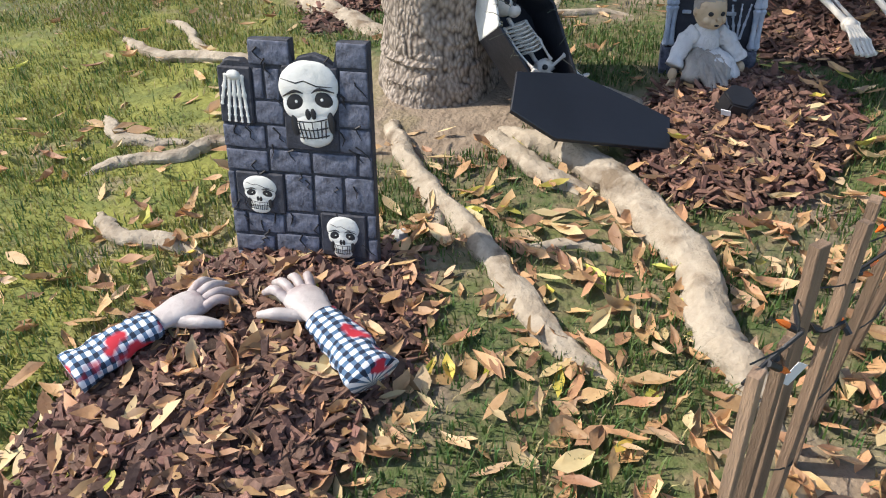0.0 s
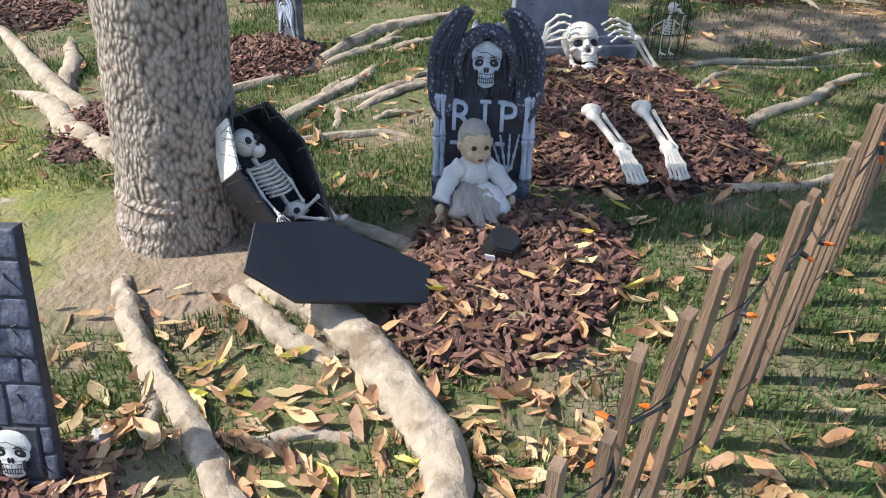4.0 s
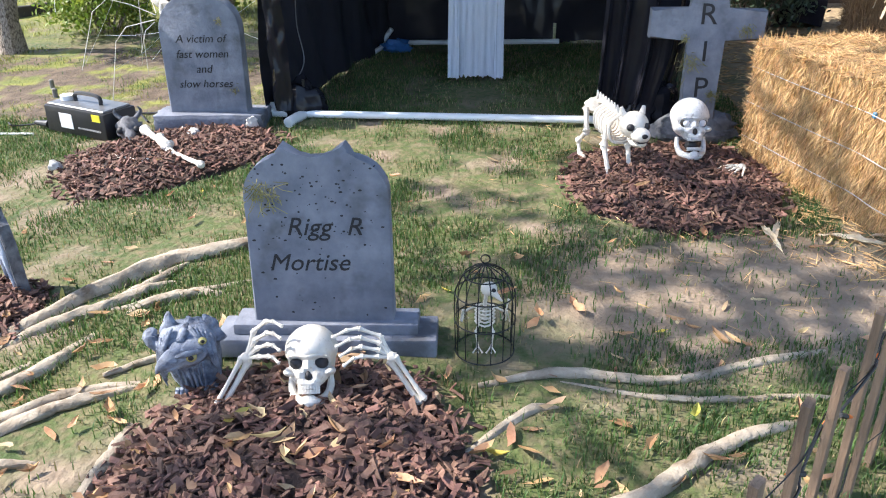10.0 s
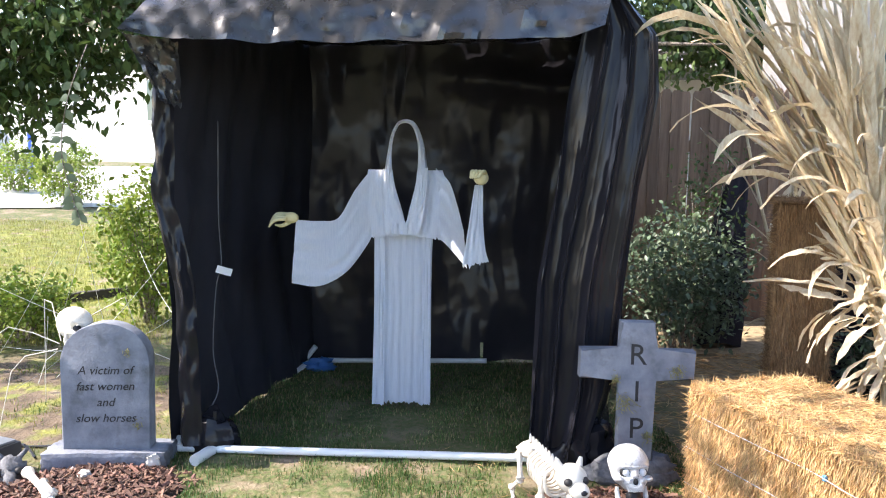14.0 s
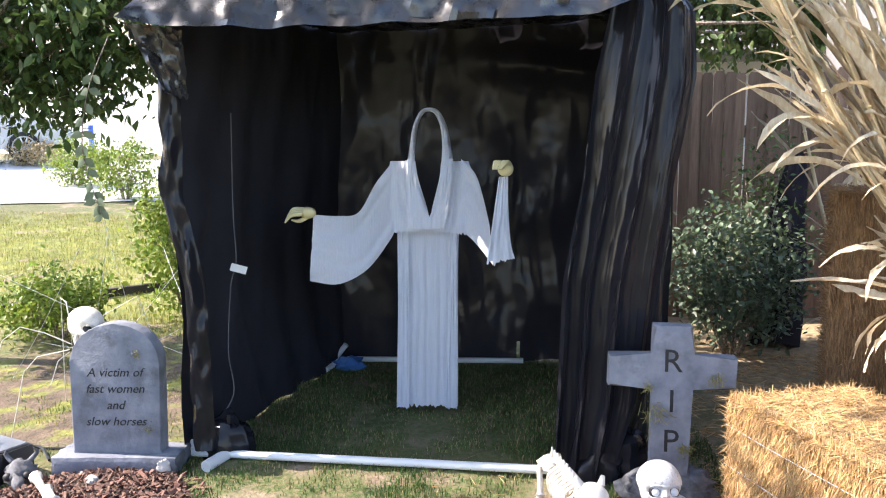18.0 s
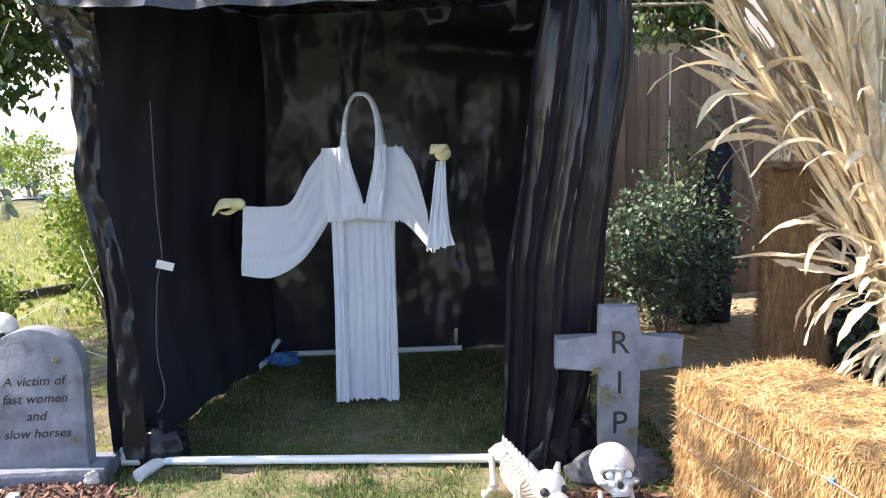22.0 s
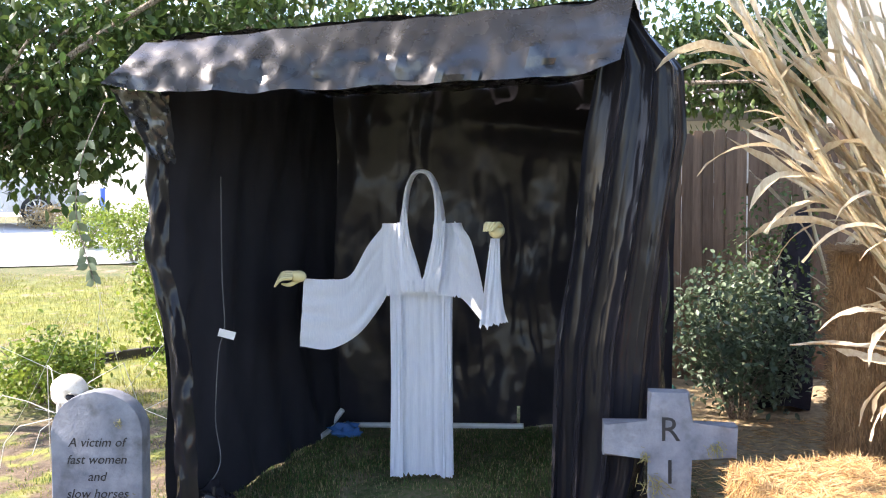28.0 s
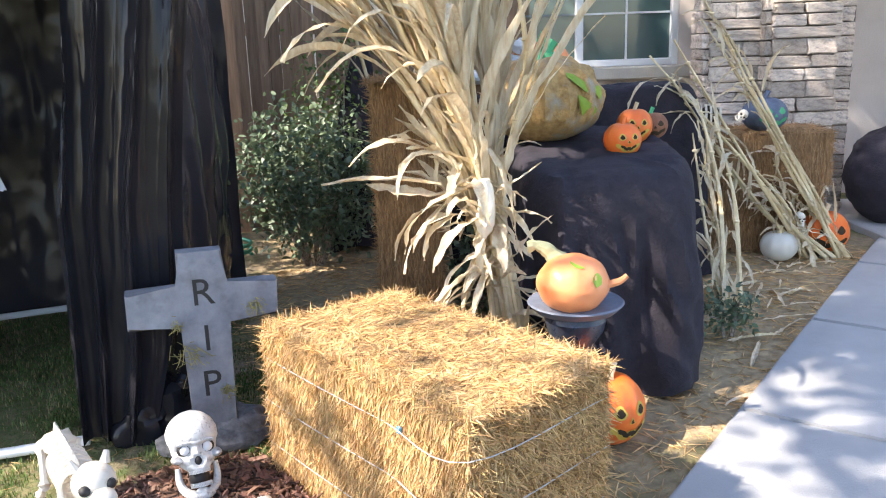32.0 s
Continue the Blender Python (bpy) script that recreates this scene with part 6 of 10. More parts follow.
# ---- leaning picket fence with a string of lights ----
FENCE = spline([(-1.235, -1.875, 0), (-1.15, -1.76, 0), (-1.09, -1.71, 0), (-0.98, -1.54, 0), (-0.868, -1.38, 0), (-0.70, -1.24, 0), (-0.55, -1.11, 0), (-0.24, -0.79, 0), (0.08, -0.45, 0), (0.29, -0.21, 0), (0.50, 0.03, 0), (0.95, 0.58, 0)], 30)
lengths_ = np.concatenate([[0], np.cumsum([(b - a).length for a, b in zip(FENCE, FENCE[1:])])])
fence = thing("picket_fence", Matrix.Identity(4), "low leaning fence of thin weathered brown wooden pickets", "fence")
tops, s_at, k = [], 0.02, 0
r_ = random.Random(21)
while s_at < lengths_[-1]:
    i = int(np.searchsorted(lengths_, s_at))
    i = min(max(i, 1), len(FENCE) - 1)
    p, d = FENCE[i], (FENCE[i] - FENCE[i - 1]).normalized()
    f = s_at / lengths_[-1]
    lean = Vector((float(np.interp(s_at, (0, 0.22, 0.5, 1.2, 2.0), (-0.004, 0.015, -0.02, 0.012, 0.0))), float(np.interp(s_at, (0, 0.22, 0.5, 1.2, 2.0), (0.01, 0.05, -0.09, -0.06, -0.005))), 0)) + Vector((r_.gauss(0, 0.010), r_.gauss(0, 0.010), 0))
    up_ = Vector((lean.x, lean.y, 0.53 if s_at > 0.5 else 0.47))
    zz = up_.normalized()
    xx = (d - zz * d.dot(zz)).normalized()
    m = Matrix((xx, zz.cross(xx), zz)).transposed().to_4x4()
    m.translation = G(p.x, p.y, -0.03)
    ln = (up_.length + 0.03 + r_.uniform(-0.04, 0.015)) * (1 if s_at > 0.16 else 0.86)
    bm = bmesh.new()
    slab(bm, [(-0.0115, 0), (0.0115, 0), (0.0115, ln - 0.008 * r_.random()), (-0.0115, ln - 0.012 * r_.random())], 0.014, -0.007, 0.001, 1)
    ob = part("picket", bm, M_SLAT, fence, smooth=False)
    ob.matrix_basis = m
    tops.append((m, ln))
    s_at += (0.066 if s_at < 0.2 else 0.104 if s_at < 1.4 else 0.145) + r_.uniform(-0.02, 0.022)
for h in (0.13, 0.43):
    bm = bmesh.new()
    tube(bm, spline([m @ Vector((0, 0.009 * (-1) ** i, h)) for i, (m, ln) in enumerate(tops)], 3), 0.0014, 4)
    part("tie_wire", bm, M_WIRE, fence)
lights = thing("string_lights", Matrix.Identity(4), "black string of small orange bulbs woven through the pickets", "lights")
line = []
for i, (m, ln) in enumerate(tops):
    line.append(m @ Vector((0, -0.012 if i % 2 else 0.012, 0.40 + 0.04 * math.sin(i * 1.3))))
    line.append(m @ Vector((0.04, 0, 0.38 + 0.04 * math.sin(i * 1.3 + 1))))
bm = bmesh.new()
tube(bm, spline(line, 3), 0.0026, 5)
part("cable", bm, M_PLASTIC, lights)
M_BULB = mat("orange_bulb", (0.80, 0.16, 0.02), (0.88, 0.24, 0.04), 9, 0.3, 0.0, trans=0.2)
for i in range(1, len(line), 2):
    for _ in range(2 if i % 4 == 1 else 1):
        p = line[i] + Vector((r_.gauss(0, 0.006), r_.gauss(0, 0.006), 0))
        d = Vector((r_.gauss(0, 0.6), r_.gauss(0, 0.6), r_.uniform(-0.8, 0.5))).normalized()
        bm = bmesh.new()
        tube(bm, [p, p + d * 0.020], 0.0048, 6)
        sock = part("socket", bm, M_PLASTIC, lights)
        bm = bmesh.new()
        tube(bm, [p + d * 0.018, p + d * 0.030, p + d * 0.038], [0.0042, 0.004, 0.001], 6)
        part("bulb", bm, M_BULB, sock, "small orange bulb")
bm = bmesh.new()
box(bm, (0.014, 0.001, 0.035), line[3] + Vector((0.0, -0.02, -0.05)), (0, 30, 10))
part("tag", bm, M_LABEL, lights, "small white paper tag")

# ---- black plastic canopy on a white pipe frame ----
CA, CB, CC, CD = Vector((-1.08, 3.03, 0)), Vector((0.79, 2.84, 0)), Vector((1.27, 4.45, 0)), Vector((-0.66, 4.62, 0))
for q in (CA, CB, CC, CD):
    q.z = float(gz(q.x, q.y))
canopy = thing("canopy", Matrix.Identity(4), "open-fronted canopy of wrinkled black plastic sheet over a pipe frame", "canopy")


def crease(x, y, z, s=1.0):
    p = Vector((x, y, z))
    a = noise.noise(p * 3.1) * 0.020 + abs(noise.noise(p * Vector((6.5, 6.5, 2.2)))) * 0.022 + noise.noise(p * 15) * 0.004
    return s * a


def wall(name, a, b, z0, z1, fold, side, label, gap=None, nu=56, nv=48, material=None, roll=0.0):
    """An upright sheet from a to b, with folds that run down it and hollows pushed to one side."""
    d = (b - a).normalized()
    n = Vector((-d.y, d.x, 0)) * side
    bm = bmesh.new()

    def shape(u, v):
        p = a + (b - a) * u
        z = p.z + z0 + (z1 - z0) * v
        k = crease(p.x * 1.3, p.y * 1.3, z, fold) + 0.012 * fold * math.sin(u * 31 + 3 * math.sin(v * 4)) + 0.05 * math.sin(v * 3.14) * math.sin(u * 3.14)
        k -= roll * math.exp(-((v - 0.87 - 0.03 * math.sin(u * 5)) / 0.045) ** 2) * min(1, max(0, (u - 0.42) * 5)) * (1 + 0.5 * noise.noise(Vector((u * 14, v * 10, 2))))
        return n * k + d * (0.02 * noise.noise(Vector((u * 3, v * 4, 7)))) + Vector((0, 0, 0.03 * noise.noise(Vector((u * 9, 3, v))) * (1 if v < 0.02 else 0)))

    sheet(bm, a + Vector((0, 0, z0)), b - a, (0, 0, z1 - z0), nu, nv, shape)
    if gap:
        doomed = [f for f in bm.faces if gap(f.calc_center_median())]
        bmesh.ops.delete(bm, geom=doomed, context='FACES')
    return part(name, bm, material or M_TARP_IN, canopy, label)


wall("side_sheet", CA, CD + (CD - CA) * 0.06, 0.0, 2.05, 1.0, 1, "matt black side sheet", material=M_TARP_SIDE)
wall("back_sheet", CD - (CC - CD) * 0.08, CC + (CC - CD) * 0.04, 0.02, 2.06, 0.8, 1, "glossy creased black back sheet", nu=110, nv=90, roll=0.09, gap=lambda c: 0.445 < c.x < 0.468 and 0.09 < c.z < 0.20)
wall("side_sheet", CB + Vector((0.06, 0, 0)), CC, 0.0, 2.06, 1.6, -1, "creased black side sheet")
# gathered curtain at the front corner
bm = bmesh.new()
NU, NV = 132, 72
for j in range(NV + 1):
    v = j / NV
    z = 0.03 + 2.04 * v
    left = float(np.interp(z, (0.1, 0.5, 0.82, 1.21, 1.62, 2.06), (0.535, 0.545, 0.555, 0.625, 0.665, 0.755)))
    right = float(np.interp(z, (0.0, 0.35, 0.74, 0.95, 1.25, 1.62, 1.88, 2.07), (0.80, 0.90, 0.935, 0.955, 0.99, 1.055, 1.045, 0.86)))
    for i in range(NU + 1):
        u = i / NU
        x = left + (right - left) * u
        w = u + 0.04 * noise.noise(Vector((u * 2.5, v * 1.6, 2)))
        ridge = 0.055 * (1 - abs(noise.noise(Vector((w * 3.6, v * 0.6, 9))))) ** 3.2 * (1.1 - 0.3 * v) + 0.004 * (1 - abs(noise.noise(Vector((w * 8 + v, v * 1.8, 3))))) ** 6
        slack = 0.04 * noise.noise(Vector((u * 2.2, v * 2.4, 0))) + 0.005 * abs(noise.noise(Vector((u * 12 + v * 9, v * 15, 4))))
        bm.verts.new((x, 2.83 + 0.10 * max(0.0, u - 0.75) - 0.05 * math.sin(math.pi * u) - ridge + slack, z + CB.z))
bm.verts.ensure_lookup_table()
for j in range(NV):
    for i in range(NU):
        a = j * (NU + 1) + i
        bm.faces.new([bm.verts[q] for q in (a, a + 1, a + NU + 2, a + NU + 1)])
part("curtain", bm, M_TARP, canopy, "gathered black plastic corner curtain")
# roof and front valance
bm = bmesh.new()
A1, B1, C1, D1 = Vector((-1.06, 2.86, 2.07)), Vector((0.84, 2.76, 2.17)), Vector((1.28, 4.45, 2.12)), Vector((-0.66, 4.62, 2.06))
nu, nv = 60, 30
grid_ = []
for j in range(nv + 1):
    row = []
    for i in range(nu + 1):
        u, v = i / nu, j / nv
        p = (A1 * (1 - u) + B1 * u) * (1 - v) + (D1 * (1 - u) + C1 * u) * v
        p.z += crease(p.x, p.y, 1.0, 1.2) - 0.03 * math.sin(math.pi * u) * math.sin(math.pi * v)
        row.append(bm.verts.new(p))
    grid_.append(row)
for a, b in zip(grid_, grid_[1:]):
    for i in range(nu):
        bm.faces.new((a[i], a[i + 1], b[i + 1], b[i]))
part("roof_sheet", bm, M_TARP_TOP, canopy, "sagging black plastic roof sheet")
bm = bmesh.new()
rows = []
for j in range(13):
    v = j / 12
    row = []
    for i in range(73):
        u = i / 72
        t_ = A1.lerp(B1, u)
        b_ = Vector((-1.16 + 1.94 * u, 2.70 - 0.03 * u, float(np.interp(u, (0, 0.11, 0.37, 0.73, 0.93, 1), (1.885, 1.85, 1.845, 1.865, 1.88, 1.93)))))
        p = t_.lerp(b_, v)
        p.y -= crease(p.x * 2.2, p.z * 2.2, 4.0, 1.4) * (0.4 + v) + 0.02 * math.sin(math.pi * v)
        p.z += 0.012 * noise.noise(Vector((u * 12, v, 2))) 
        row.append(bm.verts.new(p))
    rows.append(row)
for a, b in zip(rows, rows[1:]):
    for i in range(72):
        bm.faces.new((a[i], b[i], b[i + 1], a[i + 1]))
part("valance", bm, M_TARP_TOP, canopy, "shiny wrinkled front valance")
# loose corner of the sheet and the crumpled front hem
bm = bmesh.new()
sheet(bm, (-1.18, 2.78, 1.885), (0.20, 0.10, -0.02), (0.12, 0.10, -0.27), 16, 22,
      lambda u, v: (-0.16 * u * v * 0.9, 0.03 * noise.noise(Vector((u * 5, v * 6, 3))) + 0.015 * abs(math.sin(u * 9 + v * 3)), 0.02 * noise.noise(Vector((u * 7, v * 3, 1)))))
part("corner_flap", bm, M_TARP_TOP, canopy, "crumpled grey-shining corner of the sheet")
bm = bmesh.new()
sheet(bm, (-1.05, 2.985, 0.06), (0.085, 0.03, 0), (0, 0, 1.62), 12, 70,
      lambda u, v: (float(np.interp(v, (0, 0.3, 0.45, 0.7, 1), (0.02, 0.005, 0.0, -0.085, -0.075))) + 0.012 * noise.noise(Vector((1, v * 9, 0))) * (1 - u),
                    0.025 * noise.noise(Vector((u * 3, v * 14, 2))) - 0.02 * math.sin(3.1 * u), 0))
part("front_hem", bm, M_TARP, canopy, "crumpled shining hem of the side sheet")
# bunched sheet at the feet
for x, y, s_, k in ((-0.93, 3.10, 0.13, 1), (0.80, 2.84, 0.14, 2), (0.73, 2.80, 0.10, 5)):
    bm = bmesh.new()
    for v in ball(bm, (0, 0, 0), (s_, s_ * 0.7, s_ * 0.9), 26, 18):
        v.co *= 1 + 0.35 * noise.noise(v.co * 16 + Vector((k, 0, 0))) + 0.12 * noise.noise(v.co * 38)
    ob = part("bunched_sheet", bm, M_TARP, canopy, "crumpled black plastic at the frame's foot")
    ob.matrix_basis = Matrix.Translation(G(x, y, s_ * 0.55))


def pipe(points, r, label="white plastic pipe"):
    bm = bmesh.new()
    tube(bm, points, r, 14)
    return part("frame_pipe", bm, M_PVC, canopy, label)


zf = lambda p, h=0.028: Vector((p.x, p.y, float(gz(p.x, p.y)) + h))
pipe([zf(Vector((-1.07, 3.06, 0))), zf(Vector((0.55, 2.83, 0)), 0.03)], 0.0185)
pipe([zf(Vector((-1.085, 3.10, 0)), 0.06), zf(Vector((-1.07, 3.06, 0)), 0.03)], 0.024)
pipe([zf(Vector((-0.62, 4.56, 0)), 0.03), zf(Vector((0.48, 4.46, 0)), 0.03)], 0.0165)
pipe([zf(Vector((-0.66, 4.55, 0)), 0.03), zf(Vector((-0.72, 4.35, 0)), 0.02)], 0.0165)
pipe([zf(Vector((-0.70, 4.58, 0)), 0.03), zf(Vector((-0.63, 4.57, 0)), 0.12)], 0.017)
bm = bmesh.new()
pa, pb = zf(Vector((-0.955, 2.90, 0)), 0.026), zf(Vector((-0.86, 3.16, 0)), 0.03)
tube(bm, [pa, pb], 0.026, 18, False)
tube(bm, [pb, pa], 0.0215, 18, False)
ring_o = bmesh.ops.bridge_loops(bm, edges=[e for e in bm.edges if e.is_boundary and (e.verts[0].co - pa).length < 0.05])
part("frame_pipe", bm, M_PVC, canopy, "open end of a white plastic pipe")
bm = bmesh.new()
tube(bm, spline([Vector((-0.905, 3.06, 0.02)), Vector((-0.90, 3.06, 0.2))], 2), 0.008, 8)
part("stake", bm, M_PLASTIC, canopy, "thin dark stake")
bm = bmesh.new()
tube(bm, spline([(-0.93, 3.33, 1.55), (-0.935, 3.33, 1.1), (-0.915, 3.29, 0.87), (-0.935, 3.26, 0.75), (-0.95, 3.24, 0.45), (-0.92, 3.20, 0.25), (-1.0, 3.1, 0.12)], 6), 0.0028, 5)
part("cord", bm, mat("grey_cord", (0.10, 0.10, 0.11), (0.16, 0.16, 0.17), 9, 0.7, 0), canopy, "thin hanging cord")
bm = bmesh.new()
box(bm, (0.075, 0.002, 0.036), (-0.895, 3.26, 0.835), (0, 18, 20))
part("tag", bm, M_LABEL, canopy, "white plastic tag on the cord")
bm = bmesh.new()
ball(bm, (0, 0, 0), (0.09, 0.06, 0.05), 18, 12, rough=0.6, freq=3)
tarp_blue = part("blue_tarp", bm, mat("blue_tarp", (0.03, 0.12, 0.34), (0.05, 0.18, 0.46), 9, 0.5, 0.3, 30), canopy, "scrap of blue tarpaulin")
tarp_blue.matrix_basis = Matrix.Translation(G(-0.58, 4.42, 0.03))

# ---- hanging hooded figure of white gauze ----
ghost = thing("hanging_ghost", Matrix.Translation((-0.04, 3.62, 0)), "empty hooded white gauze robe hung in the canopy, arms spread", "decoration")


def cloth_strip(name, rows, n, label, rip=0.0, seed=0, thick=0.006):
    """A hanging cloth: rows of (left, right) points from the top down, with pleats. Doubled, so that it has a back."""
    bm = bmesh.new()
    for back in (0, 1):
        lines_ = []
        for j, (a, b) in enumerate(rows):
            a, b = Vector(a), Vector(b)
            line_ = []
            for i in range(n + 1):
                u = i / n
                p = a.lerp(b, u)
                w = 0.0018 * math.sin(u * n * 0.9 + seed + 1.5 * noise.noise(Vector((u * 5, j * 0.2, seed)))) + 0.009 * noise.noise(Vector((u * 7, j * 0.16, seed)))
                p += Vector((0, w + back * thick, 0))
                if j == len(rows) - 1 and rip:
                    p.z += rip * noise.noise(Vector((u * 23, seed, 2)))
                line_.append(bm.verts.new(p))
            lines_.append(line_)
        for a, b in zip(lines_, lines_[1:]):
            for i in range(n):
                q = (a[i], b[i], b[i + 1], a[i + 1])
                bm.faces.new(q if not back else q[::-1])
    return part(name, bm, M_GAUZE, ghost, label)


def lerp_rows(pairs, m_):
    la, lb = spline([p[0] for p in pairs], m_), spline([p[1] for p in pairs], m_)
    return list(zip(la, lb))


cloth_strip("robe", lerp_rows([((-0.155, 0, 1.01), (0.155, 0, 1.01)), ((-0.15, 0.0, 0.8), (0.15, 0, 0.8)), ((-0.157, 0, 0.4), (0.15, 0, 0.4)), ((-0.163, 0, 0.075), (0.152, 0, 0.075))], 8), 60, "long pleated gauze robe", 0.02, 1)
for x, w, k in ((-0.125, 0.055, 2), (0.125, 0.045, 3)):
    cloth_strip("robe_edge", lerp_rows([((x - w / 2, -0.02, 1.0), (x + w / 2, -0.02, 1.0)), ((x - w / 2, -0.022, 0.6), (x + w / 2, -0.02, 0.6)), ((x - w / 2 - 0.01, -0.022, 0.07), (x + w / 2, -0.02, 0.07))], 8), 10, "denser folded edge", 0.02, k)
cloth_strip("cape", lerp_rows([((-0.185, -0.02, 1.325), (-0.060, -0.04, 1.325)), ((-0.195, -0.035, 1.25), (-0.045, -0.05, 1.24)), ((-0.185, -0.045, 1.1), (0.000, -0.055, 1.09)), ((-0.185, -0.05, 0.975), (0.018, -0.055, 0.985))], 6), 26, "short gauze cape over the shoulder", 0.02, 5)
cloth_strip("cape", lerp_rows([((0.070, -0.04, 1.325), (0.20, -0.02, 1.325)), ((0.058, -0.05, 1.24), (0.22, -0.035, 1.25)), ((0.022, -0.055, 1.09), (0.225, -0.045, 1.08)), ((0.006, -0.055, 0.985), (0.215, -0.05, 0.965))], 6), 26, "short gauze cape over the shoulder", 0.02, 6)
cloth_strip("sleeve", [(Vector(a), Vector(b)) for a, b in lerp_rows([((-0.17, -0.03, 1.325), (-0.155, -0.03, 1.0)), ((-0.25, -0.07, 1.22), (-0.19, -0.06, 0.93)), ((-0.33, -0.12, 1.08), (-0.29, -0.12, 0.80)), ((-0.42, -0.17, 1.065), (-0.42, -0.17, 0.735)), ((-0.53, -0.22, 1.075), (-0.555, -0.22, 0.755))], 7)], 30, "wide hanging gauze sleeve", 0.015, 7)
cloth_strip("sleeve", lerp_rows([((0.165, -0.03, 1.335), (0.165, -0.03, 0.985)), ((0.235, -0.08, 1.265), (0.22, -0.07, 0.945)), ((0.275, -0.14, 1.15), (0.265, -0.12, 0.90)), ((0.305, -0.22, 1.03), (0.325, -0.20, 0.835))], 7), 26, "gauze sleeve draped from a raised wrist", 0.02, 9)
cloth_strip("sleeve_end", lerp_rows([((0.345, -0.40, 1.265), (0.385, -0.40, 1.265)), ((0.325, -0.41, 1.12), (0.388, -0.40, 1.12)), ((0.305, -0.40, 0.97), (0.400, -0.40, 0.97)), ((0.292, -0.40, 0.875), (0.420, -0.40, 0.895))], 7), 18, "hanging gauze sleeve end", 0.03, 11)
# hood: a soft band round the empty face
bm = bmesh.new()
inner = spline([(-0.060, 0, 1.30), (-0.063, 0, 1.40), (-0.055, 0, 1.49), (-0.030, 0, 1.55), (0.005, 0, 1.565), (0.038, 0, 1.55), (0.064, 0, 1.49), (0.073, 0, 1.40), (0.068, 0, 1.30)], 5)
outer = spline([(-0.104, 0, 1.30), (-0.088, 0, 1.40), (-0.070, 0, 1.50), (-0.036, 0, 1.568), (0.005, 0, 1.584), (0.052, 0, 1.570), (0.090, 0, 1.50), (0.112, 0, 1.40), (0.124, 0, 1.30)], 5)
hood_rows = []
for f, y0, k in ((0.0, -0.055, 1), (0.35, -0.068, 1), (0.75, -0.060, 1), (1.0, -0.03, 1), (1.0, 0.03, 1.0), (0.9, 0.09, 0.98), (0.5, 0.12, 0.97)):
    row = []
    for i_, (p, q) in enumerate(zip(inner, outer)):
        v = p.lerp(q, f)
        row.append(bm.verts.new((v.x * k, y0 + 0.007 * noise.noise(Vector((i_ * 0.3, f * 4, 1))) - 0.05 * max(0, 1.40 - v.z), v.z)))
    hood_rows.append(row)
for a, b in zip(hood_rows, hood_rows[1:]):
    for i_ in range(len(a) - 1):
        bm.faces.new((a[i_], b[i_], b[i_ + 1], a[i_ + 1]))
part("hood", bm, M_GAUZE, ghost, "pointed gauze hood round an empty face")
cloth_strip("hood_lapel", lerp_rows([((-0.106, -0.065, 1.33), (-0.060, -0.066, 1.32)), ((-0.104, -0.075, 1.22), (-0.044, -0.08, 1.20)), ((-0.100, -0.08, 1.10), (-0.004, -0.085, 1.085)), ((-0.096, -0.08, 1.05), (0.012, -0.085, 1.05)), ((-0.092, -0.08, 1.00), (0.012, -0.085, 0.995))], 5), 9, "folded hood lapel", 0, 13, 0.012)
cloth_strip("hood_lapel", lerp_rows([((0.068, -0.066, 1.32), (0.124, -0.065, 1.34)), ((0.056, -0.08, 1.20), (0.118, -0.075, 1.22)), ((0.024, -0.085, 1.085), (0.106, -0.08, 1.10)), ((0.010, -0.085, 1.05), (0.096, -0.08, 1.05)), ((0.010, -0.085, 0.995), (0.082, -0.08, 1.0))], 5), 9, "folded hood lapel", 0, 14, 0.012)
M_CLAW = mat("pale_yellow_plastic", (0.62, 0.54, 0.28), (0.74, 0.67, 0.40), 12, 0.5, 0.15, 60)
bm = bmesh.new()
ball(bm, (-0.555, -0.225, 1.085), (0.040, 0.025, 0.028), 14, 10)
for k in range(4):
    tube(bm, spline([(-0.575, -0.215 - 0.014 * k, 1.10 - 0.006 * k), (-0.625, -0.22 - 0.016 * k, 1.10 - 0.008 * k), (-0.655, -0.225 - 0.016 * k, 1.065 - 0.008 * k)], 4), [0.011, 0.010, 0.004], 8)
tube(bm, spline([(-0.56, -0.22, 1.065), (-0.60, -0.22, 1.045), (-0.635, -0.225, 1.05)], 4), [0.012, 0.010, 0.004], 8)
part("plastic_claw", bm, M_CLAW, ghost, "pale yellow plastic claw")
bm = bmesh.new()
ball(bm, (0.372, -0.44, 1.30), (0.036, 0.03, 0.034), 14, 10)
for k in range(4):
    a = -0.9 + 0.55 * k
    tube(bm, spline([(0.372 + 0.03 * math.sin(a), -0.44, 1.315), (0.355 + 0.034 * math.sin(a), -0.48, 1.33), (0.335 + 0.022 * math.sin(a), -0.50, 1.30)], 4), [0.011, 0.0105, 0.005], 8)
part("plastic_claw", bm, M_CLAW, ghost, "pale yellow clenched plastic claw")
bm = bmesh.new()
tube(bm, [(0, 0.0, 1.57), (0, 0.0, 2.0)], 0.0015, 4)
part("hanging_line", bm, M_WIRE, ghost)

# ---- straw bales ----
STRAW_V = [(-1, 0, -1), (1, 0, -1), (1, 0, 1), (-1, 0, 1), (0, 1, 0), (0, -1, 0)]
STRAW_F = [(0, 1, 4), (1, 2, 4), (2, 3, 4), (3, 0, 4), (1, 0, 5), (2, 1, 5), (3, 2, 5), (0, 3, 5)]


